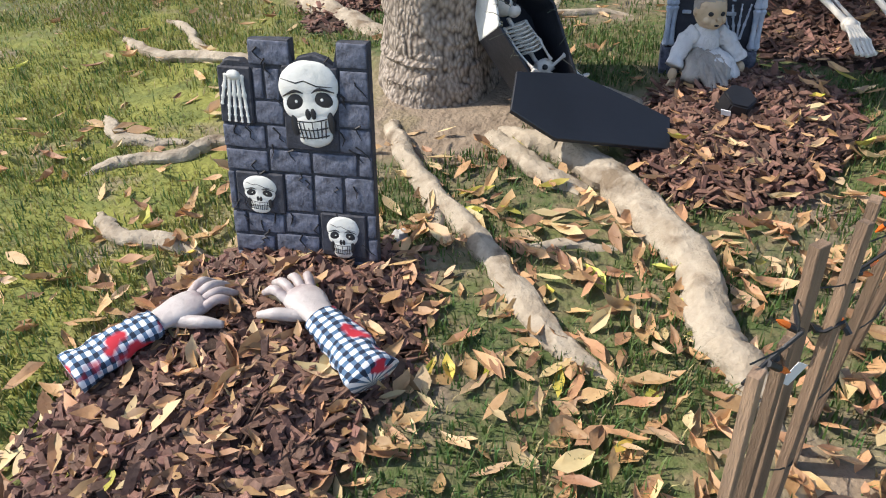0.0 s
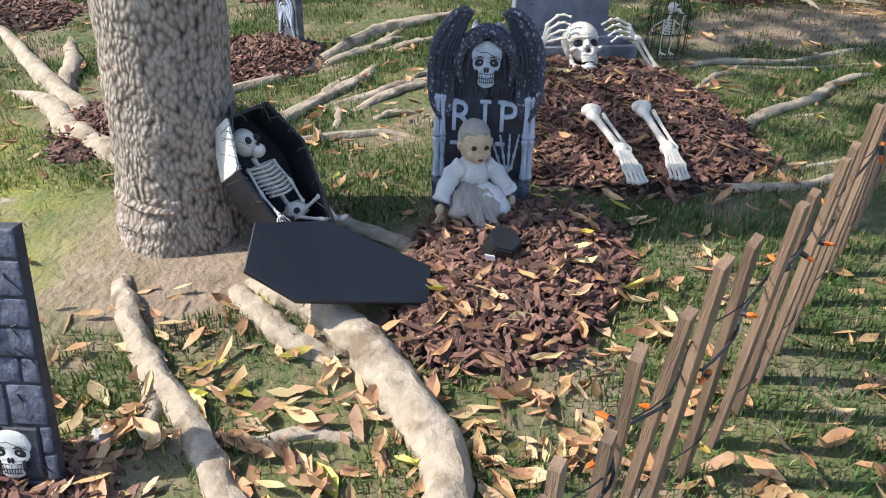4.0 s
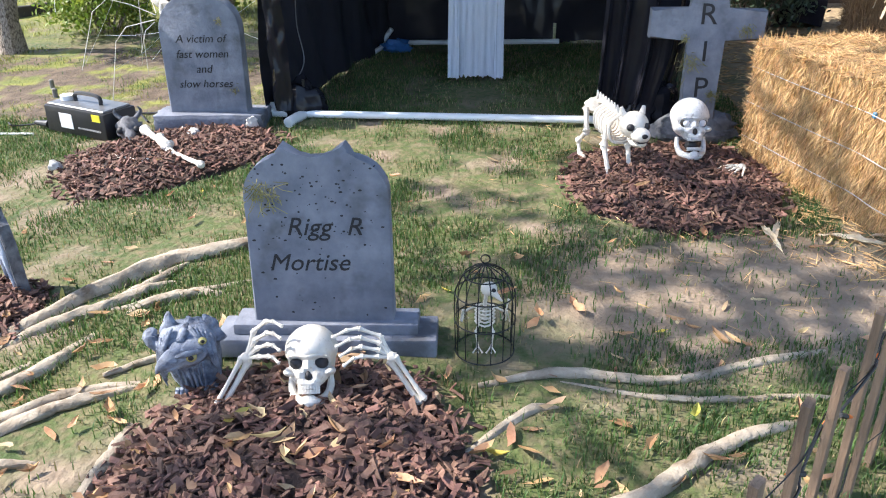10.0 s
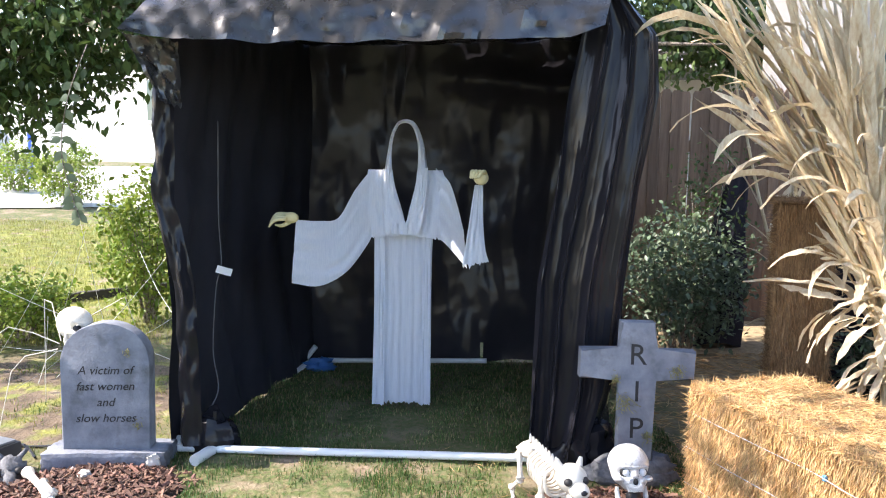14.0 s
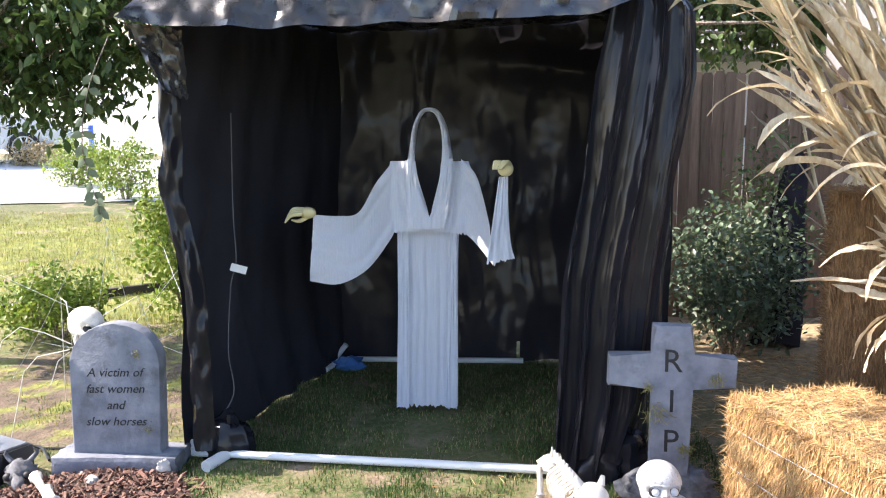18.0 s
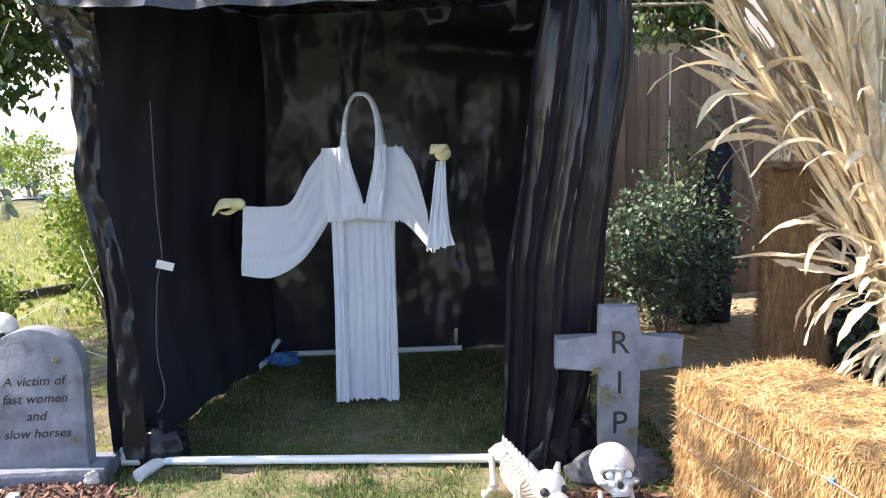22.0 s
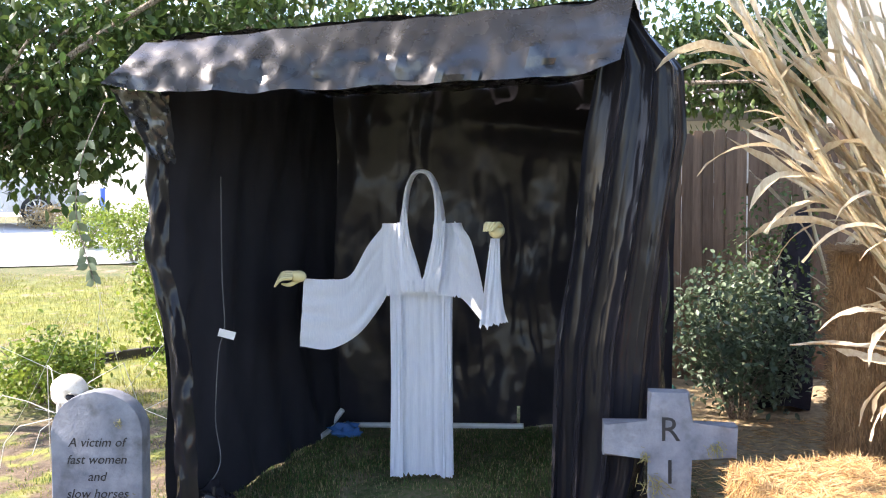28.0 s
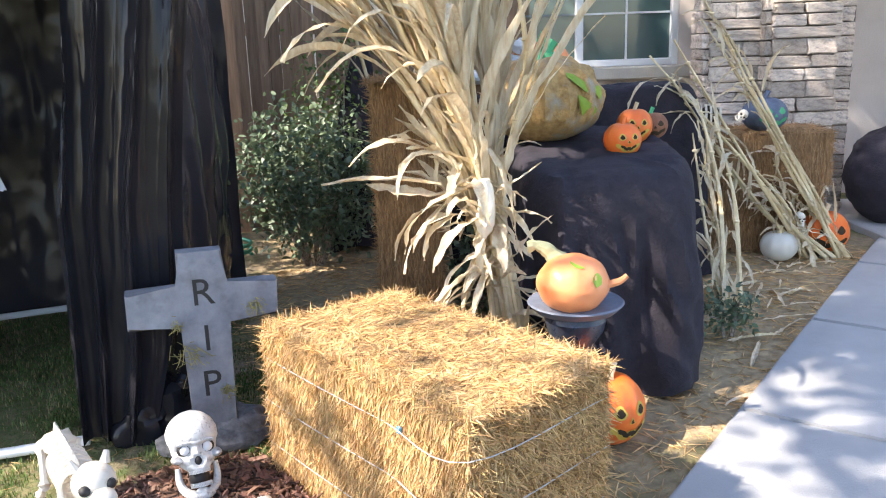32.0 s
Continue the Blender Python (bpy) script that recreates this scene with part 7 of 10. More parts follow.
def bale(m, size, count, label, upright=True, strings=True, material=None, stems=None):
    """A straw bale with its origin at the base's middle; size: length, depth, height. Stems stick out of every face."""
    lx, ly, lz = size
    ob = thing("straw_bale", m, label, "bale", "straw bales")
    bm = bmesh.new()
    box(bm, (lx - 0.02, ly - 0.02, lz - 0.02), (0, 0, lz / 2), None, 0.02, 2)
    bmesh.ops.subdivide_edges(bm, edges=bm.edges[:], cuts=7, use_grid_fill=True)
    for v in bm.verts:
        v.co += Vector((noise.noise(v.co * 9), noise.noise(v.co * 9 + Vector((5, 0, 0))), noise.noise(v.co * 9 + Vector((0, 5, 0))))) * 0.012
    part("straw_body", bm, material or M_STRAW, ob)
    n = count
    face = NP.choice(5, n, p=[0.36, 0.14, 0.14, 0.30, 0.06])
    u, w = NP.uniform(-0.5, 0.5, n), NP.uniform(-0.5, 0.5, n)
    P, yaw, pitch = np.zeros((n, 3)), np.zeros(n), np.zeros(n)
    f0, f1, f2, f3, f4 = (face == k for k in range(5))
    P[f0] = np.stack([u[f0] * lx, -ly / 2 + 0 * u[f0], (w[f0] + 0.5) * lz], -1)
    P[f4] = np.stack([u[f4] * lx, ly / 2 + 0 * u[f4], (w[f4] + 0.5) * lz], -1)
    P[f1] = np.stack([-lx / 2 + 0 * u[f1], u[f1] * ly, (w[f1] + 0.5) * lz], -1)
    P[f2] = np.stack([lx / 2 + 0 * u[f2], u[f2] * ly, (w[f2] + 0.5) * lz], -1)
    P[f3] = np.stack([u[f3] * lx, w[f3] * ly, lz + 0 * u[f3]], -1)
    side = f0 | f4
    yaw[side], pitch[side] = NP.normal(0, 0.5, side.sum()), NP.normal(1.35, 0.35, side.sum())
    ends = f1 | f2
    yaw[ends], pitch[ends] = NP.normal(1.57, 0.8, ends.sum()), NP.normal(0.3, 0.8, ends.sum())
    yaw[f3], pitch[f3] = NP.normal(0.2, 1.0, f3.sum()), NP.normal(0.05, 0.18, f3.sum())
    r = NP.uniform(0.0010, 0.0022, n)
    ln = NP.uniform(0.015, 0.055, n)
    ln[f3] *= 1.4
    v, f = scatter(STRAW_V, STRAW_F, P, rotations(yaw, pitch, NP.uniform(0, 3, n)), np.stack([r, ln, r], -1))
    st = part("loose_straw", np_mesh(v, f), stems or M_STRAWS, ob, "loose golden straw stems", smooth=False)
    tagged(st, "loose golden straw stems", kind="stuff")
    if strings:
        for k in (0.2, 0.5, 0.8):
            bm = bmesh.new()
            z = lz * k
            tube(bm, spline([(-lx / 2 - 0.004, -ly / 2 - 0.004, z), (-lx / 6, -ly / 2 - 0.010, z - 0.003), (lx / 6, -ly / 2 - 0.008, z - 0.004), (lx / 2 + 0.004, -ly / 2 - 0.004, z), (lx / 2 + 0.004, ly / 2, z)], 6), 0.0016, 5)
            part("twine", bm, M_TWINE, ob, "pale grey plastic twine")
    return ob


M_TWINE = mat("pale_twine", (0.42, 0.43, 0.45), (0.55, 0.56, 0.58), 20, 0.6, 0.0)
M_STRAW_OLD = mat("brown_old_straw", (0.24, 0.13, 0.058), (0.38, 0.225, 0.11), 30, 0.85, 0.5, 120, world_space=True)
M_STRAWS_OLD = mat("brown_straw_stems", (0.26, 0.145, 0.066), (0.43, 0.265, 0.135), 20, 0.8, 0.2, 90, island=0.35, world_space=True)
front_bale = bale(axes(G(1.484, 2.024, 0), (0.32, -0.947, 0), (0, 0, 1)), (0.92, 0.50, 0.475), 30000, "golden straw bale on edge with pale plastic twine")
bm = bmesh.new()
box(bm, (0.016, 0.012, 0.02), (0.22, -0.258, 0.375), None, 0.003)
part("clip", bm, mat("blue_clip", (0.05, 0.20, 0.35), (0.08, 0.26, 0.42), 9, 0.4, 0), front_bale, "small blue twine clip")
bale(pose(1.855, 3.13, float(gz(1.855, 3.13)), 0, 0, -20), (0.25, 0.34, 1.13), 10000, "brown weathered straw bale standing on end by the bush", strings=False, material=M_STRAW_OLD, stems=M_STRAWS_OLD)
bale(axes(G(4.09, 3.71, 0), (0.865, -0.50, 0), (0, 0, 1)), (0.84, 0.45, 0.36), 7000, "brown straw bale half hidden behind corn stalks", strings=False, material=M_STRAW_OLD, stems=M_STRAWS_OLD)
bale(axes(G(4.11, 3.70, 0.365), (0.88, -0.475, 0), (0, 0, 1)), (0.86, 0.44, 0.30), 7000, "brown straw bale stacked below the stone column", strings=False, material=M_STRAW_OLD, stems=M_STRAWS_OLD)

# ---- corn stalks ----
M_CORN = mat("dry_corn_leaf", (0.72, 0.55, 0.33), (0.97, 0.89, 0.70), 7, 0.65, 0.6, 50, island=0.30, hue=0.012, trans=0.25, world_space=True, stretch=(10, 10, 1.0))
M_CORN_STEM = mat("dry_corn_stem", (0.58, 0.45, 0.25), (0.80, 0.68, 0.46), 12, 0.6, 0.3, 60, rand=0.2)


def corn_leaf(bm, base, d, length, width, droop, seed):
    """A long dry leaf: a folded ribbon that rises and droops over, with a twist."""
    r = random.Random(seed)
    p, d = Vector(base), Vector(d).normalized()
    side = d.cross((0, 0, 1))
    side = side.normalized() if side.length > 0.1 else Vector((1, 0, 0))
    tw, prev = r.uniform(-0.5, 0.5), None
    n = 11
    for i in range(n + 1):
        u = i / n
        w = width * (0.55 + 1.6 * u) * (1 - u) ** 0.75 if u > 0.25 else width * (0.35 + 1.6 * u)
        d = (d + Vector((r.gauss(0, 0.05), r.gauss(0, 0.05), -droop / n * (0.4 + 1.6 * u)))).normalized()
        side = (Matrix.Rotation(tw / n * 2.2, 3, d) @ side)
        side = (side - d * side.dot(d)).normalized()
        up_ = side.cross(d)
        wl, wr = w * r.uniform(0.65, 1.15), w * r.uniform(0.65, 1.15)
        ring = [bm.verts.new(p - side * wl + up_ * (w * 0.35 + r.gauss(0, 0.004))), bm.verts.new(p - up_ * 0.001), bm.verts.new(p + side * wr + up_ * (w * 0.35 + r.gauss(0, 0.004)))]
        if prev:
            for a in (0, 1):
                bm.faces.new((prev[a], prev[a + 1], ring[a + 1], ring[a]))
        prev = ring
        p = p + d * (length / n)


def corn_bundle(base, top, count, spread, seed, leaves, label, wide=0.02, droop=1.6):
    r = random.Random(seed)
    base, top = Vector(base), Vector(top)
    ob = thing("corn_stalks", Matrix.Translation(base), label, "corn stalks", "corn bundles")
    axis = top - base
    for k in range(count):
        a = Vector((r.gauss(0, spread * 0.3), r.gauss(0, spread * 0.3), r.uniform(0, 0.04)))
        b = axis * r.uniform(0.72, 1.08) + Vector((r.gauss(0, spread), r.gauss(0, spread * 0.8), 0))
        mid = a.lerp(b, 0.5) + Vector((r.gauss(0, 0.03), r.gauss(0, 0.03), 0))
        line_ = spline([a, mid, b], 7)
        bm = bmesh.new()
        tube(bm, line_, [0.011, 0.010, 0.006], 7, wobble=0.2, seed=k)
        for q in line_[2::3]:
            ball(bm, q, (0.0125, 0.0125, 0.007), 7, 5)
        stem = part("stalk", bm, M_CORN_STEM, ob)
        for j in range(leaves):
            bm = bmesh.new()
            q = line_[min(int(len(line_) * r.uniform(0.15, 0.98)), len(line_) - 1)]
            out = Vector((r.gauss(0, 1), r.gauss(0, 1), 0)).normalized()
            corn_leaf(bm, q, axis.normalized() * r.uniform(0.5, 1.2) + out * r.uniform(0.15, 0.55), r.uniform(0.28, 0.62), r.uniform(0.6, 1.3) * wide, r.uniform(0.2, 1.0) * droop, seed * 1000 + k * 20 + j)
            part("corn_leaf", bm, M_CORN, stem, "" if j else "dry curled corn leaf", sharp=0)
    return ob


corn_bundle(G(2.25, 3.75, 0), (2.05, 3.85, 1.95), 8, 0.16, 6, 6, "dry grey-tan corn stalks behind the bush", 0.03)


def corn_shock(base, waist, top, count, seed, label):
    """Tall stalks gathered at the waist: they fan out above it and a little below; leaves hug the stalks and peel off."""
    r = random.Random(seed)
    base, waist, top = Vector(base), Vector(waist), Vector(top)
    ob = thing("corn_stalks", Matrix.Translation(base), label, "corn stalks", "corn bundles")
    side = Vector((0.90, -0.43, 0))
    deep = Vector((0.43, 0.90, 0))

    def leaf(parent, at, d, length, width, droop, k):
        bm = bmesh.new()
        corn_leaf(bm, at, d, length, width, droop, k)
        part("corn_leaf", bm, M_CORN, parent, "dry curled corn leaf" if k % 7 == 0 else "", sharp=0)

    for k in range(count):
        a, b = (k + 0.5) / count * 2 - 1 + r.gauss(0, 0.12), r.gauss(0, 0.6)
        foot = side * (a * 0.07) + deep * b * 0.05 + Vector((0, 0, r.uniform(0, 0.03)))
        tie = waist - base + side * (a * 0.055 + r.gauss(0, 0.012)) + deep * b * 0.04
        tip = (top - base) + side * (a * 0.40) + deep * b * 0.16 + Vector((0, 0, r.uniform(-0.45, 0.08)))
        line_ = spline([foot, tie, tie.lerp(tip, 0.5) + side * r.gauss(0, 0.03), tip], 7)
        bm = bmesh.new()
        tube(bm, line_, [0.012, 0.010, 0.009, 0.005], 7, wobble=0.2, seed=k)
        for q in line_[3::4]:
            ball(bm, q, (0.0135, 0.0135, 0.008), 7, 5)
        stem = part("stalk", bm, M_CORN_STEM, ob)
        for j in range(12):
            i = r.randrange(6, len(line_) - 2)
            d = (line_[i + 1] - line_[i]).normalized()
            out = side * (a * 0.7 + r.gauss(0, 0.6)) + deep * r.gauss(-0.2, 0.6)
            low = i < 9
            leaf(stem, line_[i], d + out * r.uniform(0.05, 0.30), r.uniform(0.22, 0.40) if low else r.uniform(0.35, 0.75), r.uniform(0.010, 0.036), r.uniform(0.0, 0.4) if r.random() < 0.78 else r.uniform(0.9, 2.6), seed * 1000 + k * 20 + j)
        for j in range(3):
            i = r.randrange(1, 9)
            leaf(stem, line_[i], Vector((0, 0, r.uniform(-0.4, 0.5))) + side * r.gauss(0, 0.35) + deep * r.uniform(-0.5, 0.1), r.uniform(0.15, 0.30), r.uniform(0.008, 0.018), r.uniform(0.3, 1.6), seed * 1000 + 700 + k * 20 + j)
    for k in range(26):
        z = r.uniform(0.55, 1.15)
        at = (waist - base) * (z / 0.8) + side * r.uniform(-0.14, 0.07) - deep * r.uniform(0.0, 0.12)
        leaf(ob, at, side * r.gauss(-0.35, 0.5) - deep * r.uniform(0, 0.5) + Vector((0, 0, r.uniform(-0.8, 0.5))), r.uniform(0.16, 0.34), r.uniform(0.012, 0.032), r.uniform(0.2, 2.4), seed * 1000 + 500 + k)
    # husks that peel off at the waist
    for k, (x, z, sx, sz, ln, w, dr) in enumerate(((-0.13, 0.90, -1.0, 0.20, 0.40, 0.030, 0.25), (-0.10, 0.86, -1.0, 0.05, 0.30, 0.034, -0.2), (-0.10, 0.82, -0.9, 0.25, 0.28, 0.018, 3.0), (-0.06, 0.78, -0.9, 0.30, 0.34, 0.016, 2.8), (0.02, 0.66, -0.9, -0.15, 0.30, 0.016, 1.7), (0.0, 0.62, -0.8, -0.45, 0.32, 0.015, 0.6), (-0.08, 0.98, -0.6, 0.6, 0.30, 0.02, 3.4), (0.03, 0.86, 0.9, 0.45, 0.20, 0.012, -0.2), (0.05, 0.60, 0.5, 0.6, 0.22, 0.010, 0.3), (0.03, 0.50, -0.9, 0.1, 0.24, 0.014, 0.8), (0.06, 0.50, 0.4, -0.3, 0.22, 0.012, 1.2))):
        leaf(ob, (waist - base) * (z / 0.8) + side * x - deep * 0.07, side * sx - deep * 0.12 + Vector((0, 0, sz)), ln, w, dr, seed * 1000 + 900 + k * 7)
    bm = bmesh.new()
    tube(bm, spline([(0, 0, 0.09), (0.01, 0, 0.03), (0, 0.004, -0.06), (-0.006, 0, -0.11)], 5), [0.016, 0.026, 0.034, 0.006], 10, wobble=0.25, seed=3)
    ear = part("husk_ear", bm, mat("white_husk", (0.80, 0.76, 0.66), (0.92, 0.89, 0.80), 9, 0.6, 0.4, 60, stretch=(6, 6, 1)), ob, "pale papery husk round an ear")
    ear.matrix_basis = Matrix.Translation(waist - base - deep * 0.10 + Vector((0, 0, 0.02)))
    return ob


def leaning_stalks(foot, top, count, spread, seed, label):
    """A few thin stalks leaning one way, with short ragged leaves."""
    r = random.Random(seed)
    foot, top = Vector(foot), Vector(top)
    ob = thing("corn_stalks", Matrix.Translation(foot), label, "corn stalks", "corn bundles")
    axis = top - foot
    for k in range(count):
        a = Vector((r.gauss(0, spread * 0.7), r.gauss(0, spread * 0.4), 0))
        b = axis * r.uniform(0.75, 1.08) + Vector((r.gauss(0, spread), r.gauss(0, spread * 0.5), r.gauss(0, 0.05)))
        mid = a.lerp(b, r.uniform(0.35, 0.65)) + Vector((r.gauss(0, 0.04), r.gauss(0, 0.04), r.gauss(0, 0.03)))
        line_ = spline([a, mid, b], 6)
        bm = bmesh.new()
        tube(bm, line_, [0.012, 0.009, 0.004], 7, wobble=0.35, seed=k)
        for q in line_[2::3]:
            ball(bm, q, (0.015, 0.015, 0.009), 7, 5)
        stem = part("stalk", bm, M_CORN_STEM, ob)
        for j in range(9):
            bm = bmesh.new()
            d = axis.normalized() * r.choice((1, 1, -0.6)) + Vector((r.gauss(0, 0.35), r.gauss(0, 0.35), r.gauss(0, 0.3)))
            corn_leaf(bm, line_[r.randrange(1, len(line_) - 1)], d, r.uniform(0.14, 0.32), r.uniform(0.007, 0.019), r.uniform(0.3, 2.6), seed * 1000 + k * 20 + j)
            part("corn_leaf", bm, M_CORN, stem, "" if j else "dry curled corn leaf", sharp=0)
    return ob


corn_shock(G(2.02, 2.46, 0), (1.905, 2.485, 0.80), (1.60, 2.55, 2.15), 22, 5, "tall bundle of dry straw-coloured corn stalks behind a bale")
leaning_stalks(G(3.31, 2.81, 0), (3.38, 3.22, 1.02), 5, 0.045, 7, "thin dry corn stalks leaning against a straw bale")
leaning_stalks(G(4.20, 3.25, 0), (3.16, 3.32, 1.26), 5, 0.06, 8, "thin dry corn stalks crossing slantwise over a straw bale")
leaning_stalks(G(4.38, 3.17, 0), (3.60, 3.52, 1.62), 5, 0.05, 9, "leaning dry corn stalks by the stone column")
leaning_stalks(G(4.28, 3.22, 0), (4.05, 3.42, 0.60), 6, 0.10, 10, "short broken corn stalks in front of a white pumpkin")

# ---- cloth-covered stack with pumpkins ----
def drape(c0, ax_, hu, hw, top, slope, seed, label):
    """Creased cloth over a box: half sizes hu, hw; the top at the given height rises along its depth."""
    c0, ax_ = Vector(c0), Vector(ax_).normalized()
    ay_ = Vector((-ax_.y, ax_.x, 0))
    n = 168

    def ridge(p):
        return (1 - abs(noise.noise(p)) * 2.2)

    bm = bmesh.new()
    rings = []
    for j, (k, zt) in enumerate([(0.06 + 0.06 * i, 1.0) for i in range(13)] + [(0.84, 0.997), (0.89, 0.985), (0.93, 0.96), (0.96, 0.925), (0.98, 0.88)] + [(0.99 + 0.0045 * i, 0.82 - 0.05 * i) for i in range(17)]):
        ring = []
        for i in range(n):
            a = 2 * math.pi * i / n
            sq = (abs(math.cos(a)) ** 3.6 + abs(math.sin(a)) ** 3.6) ** (-1 / 3.6)
            down = max(0, 1.02 - zt)
            c, d = math.cos(a), math.sin(a)
            fold = 1 + 0.06 * math.sin(a * 11 + 2 * math.sin(a * 3) + seed) * down * 1.3
            fold += (0.10 * noise.noise(Vector((c * 4, d * 4, zt * 1.5 + seed))) + 0.055 * ridge(Vector((c * 5 + zt * 2.2, d * 5 - zt * 1.4, zt * 2 + seed))) - 0.02) * min(1, down * 2.2)
            u, w = hu * k * sq * c * fold, hw * k * sq * d * fold
            p = c0 + ax_ * u + ay_ * w
            g = float(gz(p.x, p.y))
            q = Vector((u * 5, w * 5, seed))
            wrinkle = 0.016 * ridge(q * 0.9 + Vector((noise.noise(q), noise.noise(q + Vector((9, 0, 0))), 0)) * 0.7) + 0.006 * ridge(q * 2.4) - 0.012
            top_z = top + slope * (w + hw) + wrinkle
            hem = 0.02 + 0.03 * math.sin(a * 5 + seed)
            ring.append(bm.verts.new((p.x, p.y, g + hem + (top_z - hem) * zt if zt > 0.03 else g + 0.006 + max(0, hem - 0.02))))
        rings.append(ring)
    for a, b in zip(rings, rings[1:]):
        for i in range(n):
            bm.faces.new((a[i], b[i], b[(i + 1) % n], a[(i + 1) % n]))
    bm.faces.new(rings[0])
    return solid("draped_block", bm, M_CLOTH, label, "cloth")


drape((2.52, 2.78, 0), (0.93, -0.37, 0), 0.34, 0.52, 0.80, 0.06, 0.0, "low block draped in creased black cloth reaching the ground")
drape((3.00, 3.66, 0), (0.89, -0.45, 0), 0.60, 0.20, 0.99, 0.0, 4.0, "higher block draped in black cloth below the window")


def pumpkin(m, s, material, label, ribs=10, flat=0.8, stem=None, face=None, rough=0.0, rib=0.07, group="pumpkins"):
    """A ribbed pumpkin of radius s, face to -y. face: None or the colour of the cut-outs."""
    ob = thing("pumpkin", m, label, "pumpkin", group)
    bm = bmesh.new()
    for v in ball(bm, (0, 0, 0), (1, 1, 1), 48, 26):
        a = math.atan2(v.co.y, v.co.x)
        h = math.hypot(v.co.x, v.co.y)
        k = 1 - rib * (1 - abs(math.cos(a * ribs / 2))) * h
        dip = 0.22 * math.exp(-(h / 0.28) ** 2) * (1 if v.co.z > 0 else 0.6)
        v.co = Vector((v.co.x * k, v.co.y * k, (v.co.z - math.copysign(dip, v.co.z)) * flat)) * s
        v.co.z += s * flat
        if rough:
            v.co += v.co.normalized() * rough * noise.noise(v.co * 60 / max(s, 0.05) * 0.06)
    part("shell", bm, material, ob)
    bm = bmesh.new()
    tube(bm, spline([(0, 0, s * flat * 1.62), (0.02 * s, 0, s * flat * 1.95), (0.14 * s, 0.05 * s, s * flat * 2.25)], 4), [0.22 * s, 0.13 * s, 0.10 * s, 0.13 * s], 8, wobble=0.3)
    part("stem", bm, stem or M_CORN_STEM, ob)
    if face:
        def cut_out(outline_top, outline_bottom, grow, out, material_):
            bm = bmesh.new()
            cx = sum(p[0] for p in outline_top) / len(outline_top)
            cz = sum(p[1] for p in outline_top + outline_bottom) / (2 * len(outline_top))
            rows = []
            for line_ in (outline_top, [tuple((p + q) / 2 for p, q in zip(a, b)) for a, b in zip(outline_top, outline_bottom)], outline_bottom):
                rows.append([])
                for px, pz in line_:
                    px, pz = cx + (px - cx) * grow, cz + (pz - cz) * grow
                    py = -math.sqrt(max(0.02, 1 - px * px - pz * pz)) - out
                    rows[-1].append(bm.verts.new((px * s, py * s, (pz + 1) * s * flat)))
            for a, b in zip(rows, rows[1:]):
                for i in range(len(a) - 1):
                    bm.faces.new((a[i], b[i], b[i + 1], a[i + 1]))
            part("cut_out", bm, material_, ob, smooth=False)

        grin_x = [-0.52 + 1.04 * i / 12 for i in range(13)]
        shapes = [([(sx * 0.33 + dx, 0.20 + dz) for dx, dz in ((-0.15, 0.02), (-0.07, 0.16), (0.0, 0.20), (0.07, 0.16), (0.15, 0.02))], [(sx * 0.33 + dx, 0.20 + dz) for dx, dz in ((-0.15, -0.02), (-0.08, -0.10), (0.0, -0.12), (0.08, -0.10), (0.15, -0.02))]) for sx in (-1, 1)]
        shapes.append(([(-0.06, -0.04), (0, 0.08), (0.06, -0.04)], [(-0.07, -0.08), (0, -0.08), (0.07, -0.08)]))
        shapes.append(([(x, -0.42 + 0.75 * x * x + (0.13 if i % 4 else 0.05)) for i, x in enumerate(grin_x)], [(x, -0.46 + 0.75 * x * x - (0.10 if (i + 2) % 4 else 0.0) * (1 - (x / 0.52) ** 2)) for i, x in enumerate(grin_x)]))
        for top_, bottom_ in shapes:
            cut_out(top_, bottom_, 1.22, 0.012, face)
            if face is M_GLOW:
                cut_out(top_, bottom_, 0.80, 0.022, M_GLOWDARK)
    return ob


M_PUMP = mat("orange_pumpkin", (0.78, 0.13, 0.02), (0.86, 0.22, 0.045), 8, 0.4, 0.1, 60)
M_PUMP_PALE = mat("pale_orange_gourd", (0.78, 0.22, 0.07), (0.86, 0.36, 0.17), 6, 0.4, 0.1, 50)
M_PUMP_GOLD = mat("glittery_gold_foam", (0.28, 0.16, 0.05), (0.54, 0.36, 0.15), 40, 0.55, 0.9, 110, c3=(0.36, 0.33, 0.27), s3=9, t3=0.56)
M_PUMP_BROWN = mat("brown_foam_pumpkin", (0.16, 0.06, 0.03), (0.26, 0.11, 0.06), 16, 0.7, 0.4, 70)
M_PUMP_BLUE = mat("dark_blue_foam", (0.05, 0.07, 0.12), (0.13, 0.17, 0.25), 14, 0.6, 0.4, 60)
M_GREEN = mat("bright_green_paint", (0.03, 0.30, 0.13), (0.07, 0.42, 0.22), 12, 0.6, 0.3, 60)
M_LIME = mat("lime_green_lining", (0.16, 0.27, 0.02), (0.30, 0.42, 0.06), 12, 0.6, 0.2, 60)
M_GLOWDARK = mat("dark_hollow", (0.02, 0.012, 0.008), (0.05, 0.03, 0.01), 9, 0.9, 0)
M_GLOW = mat("yellow_lining", (0.55, 0.36, 0.05), (0.62, 0.44, 0.10), 9, 0.7, 0)


def on(x, y, z, rz=0, rx=0, ry=0):
    return pose(x, y, z, rx, ry, rz)


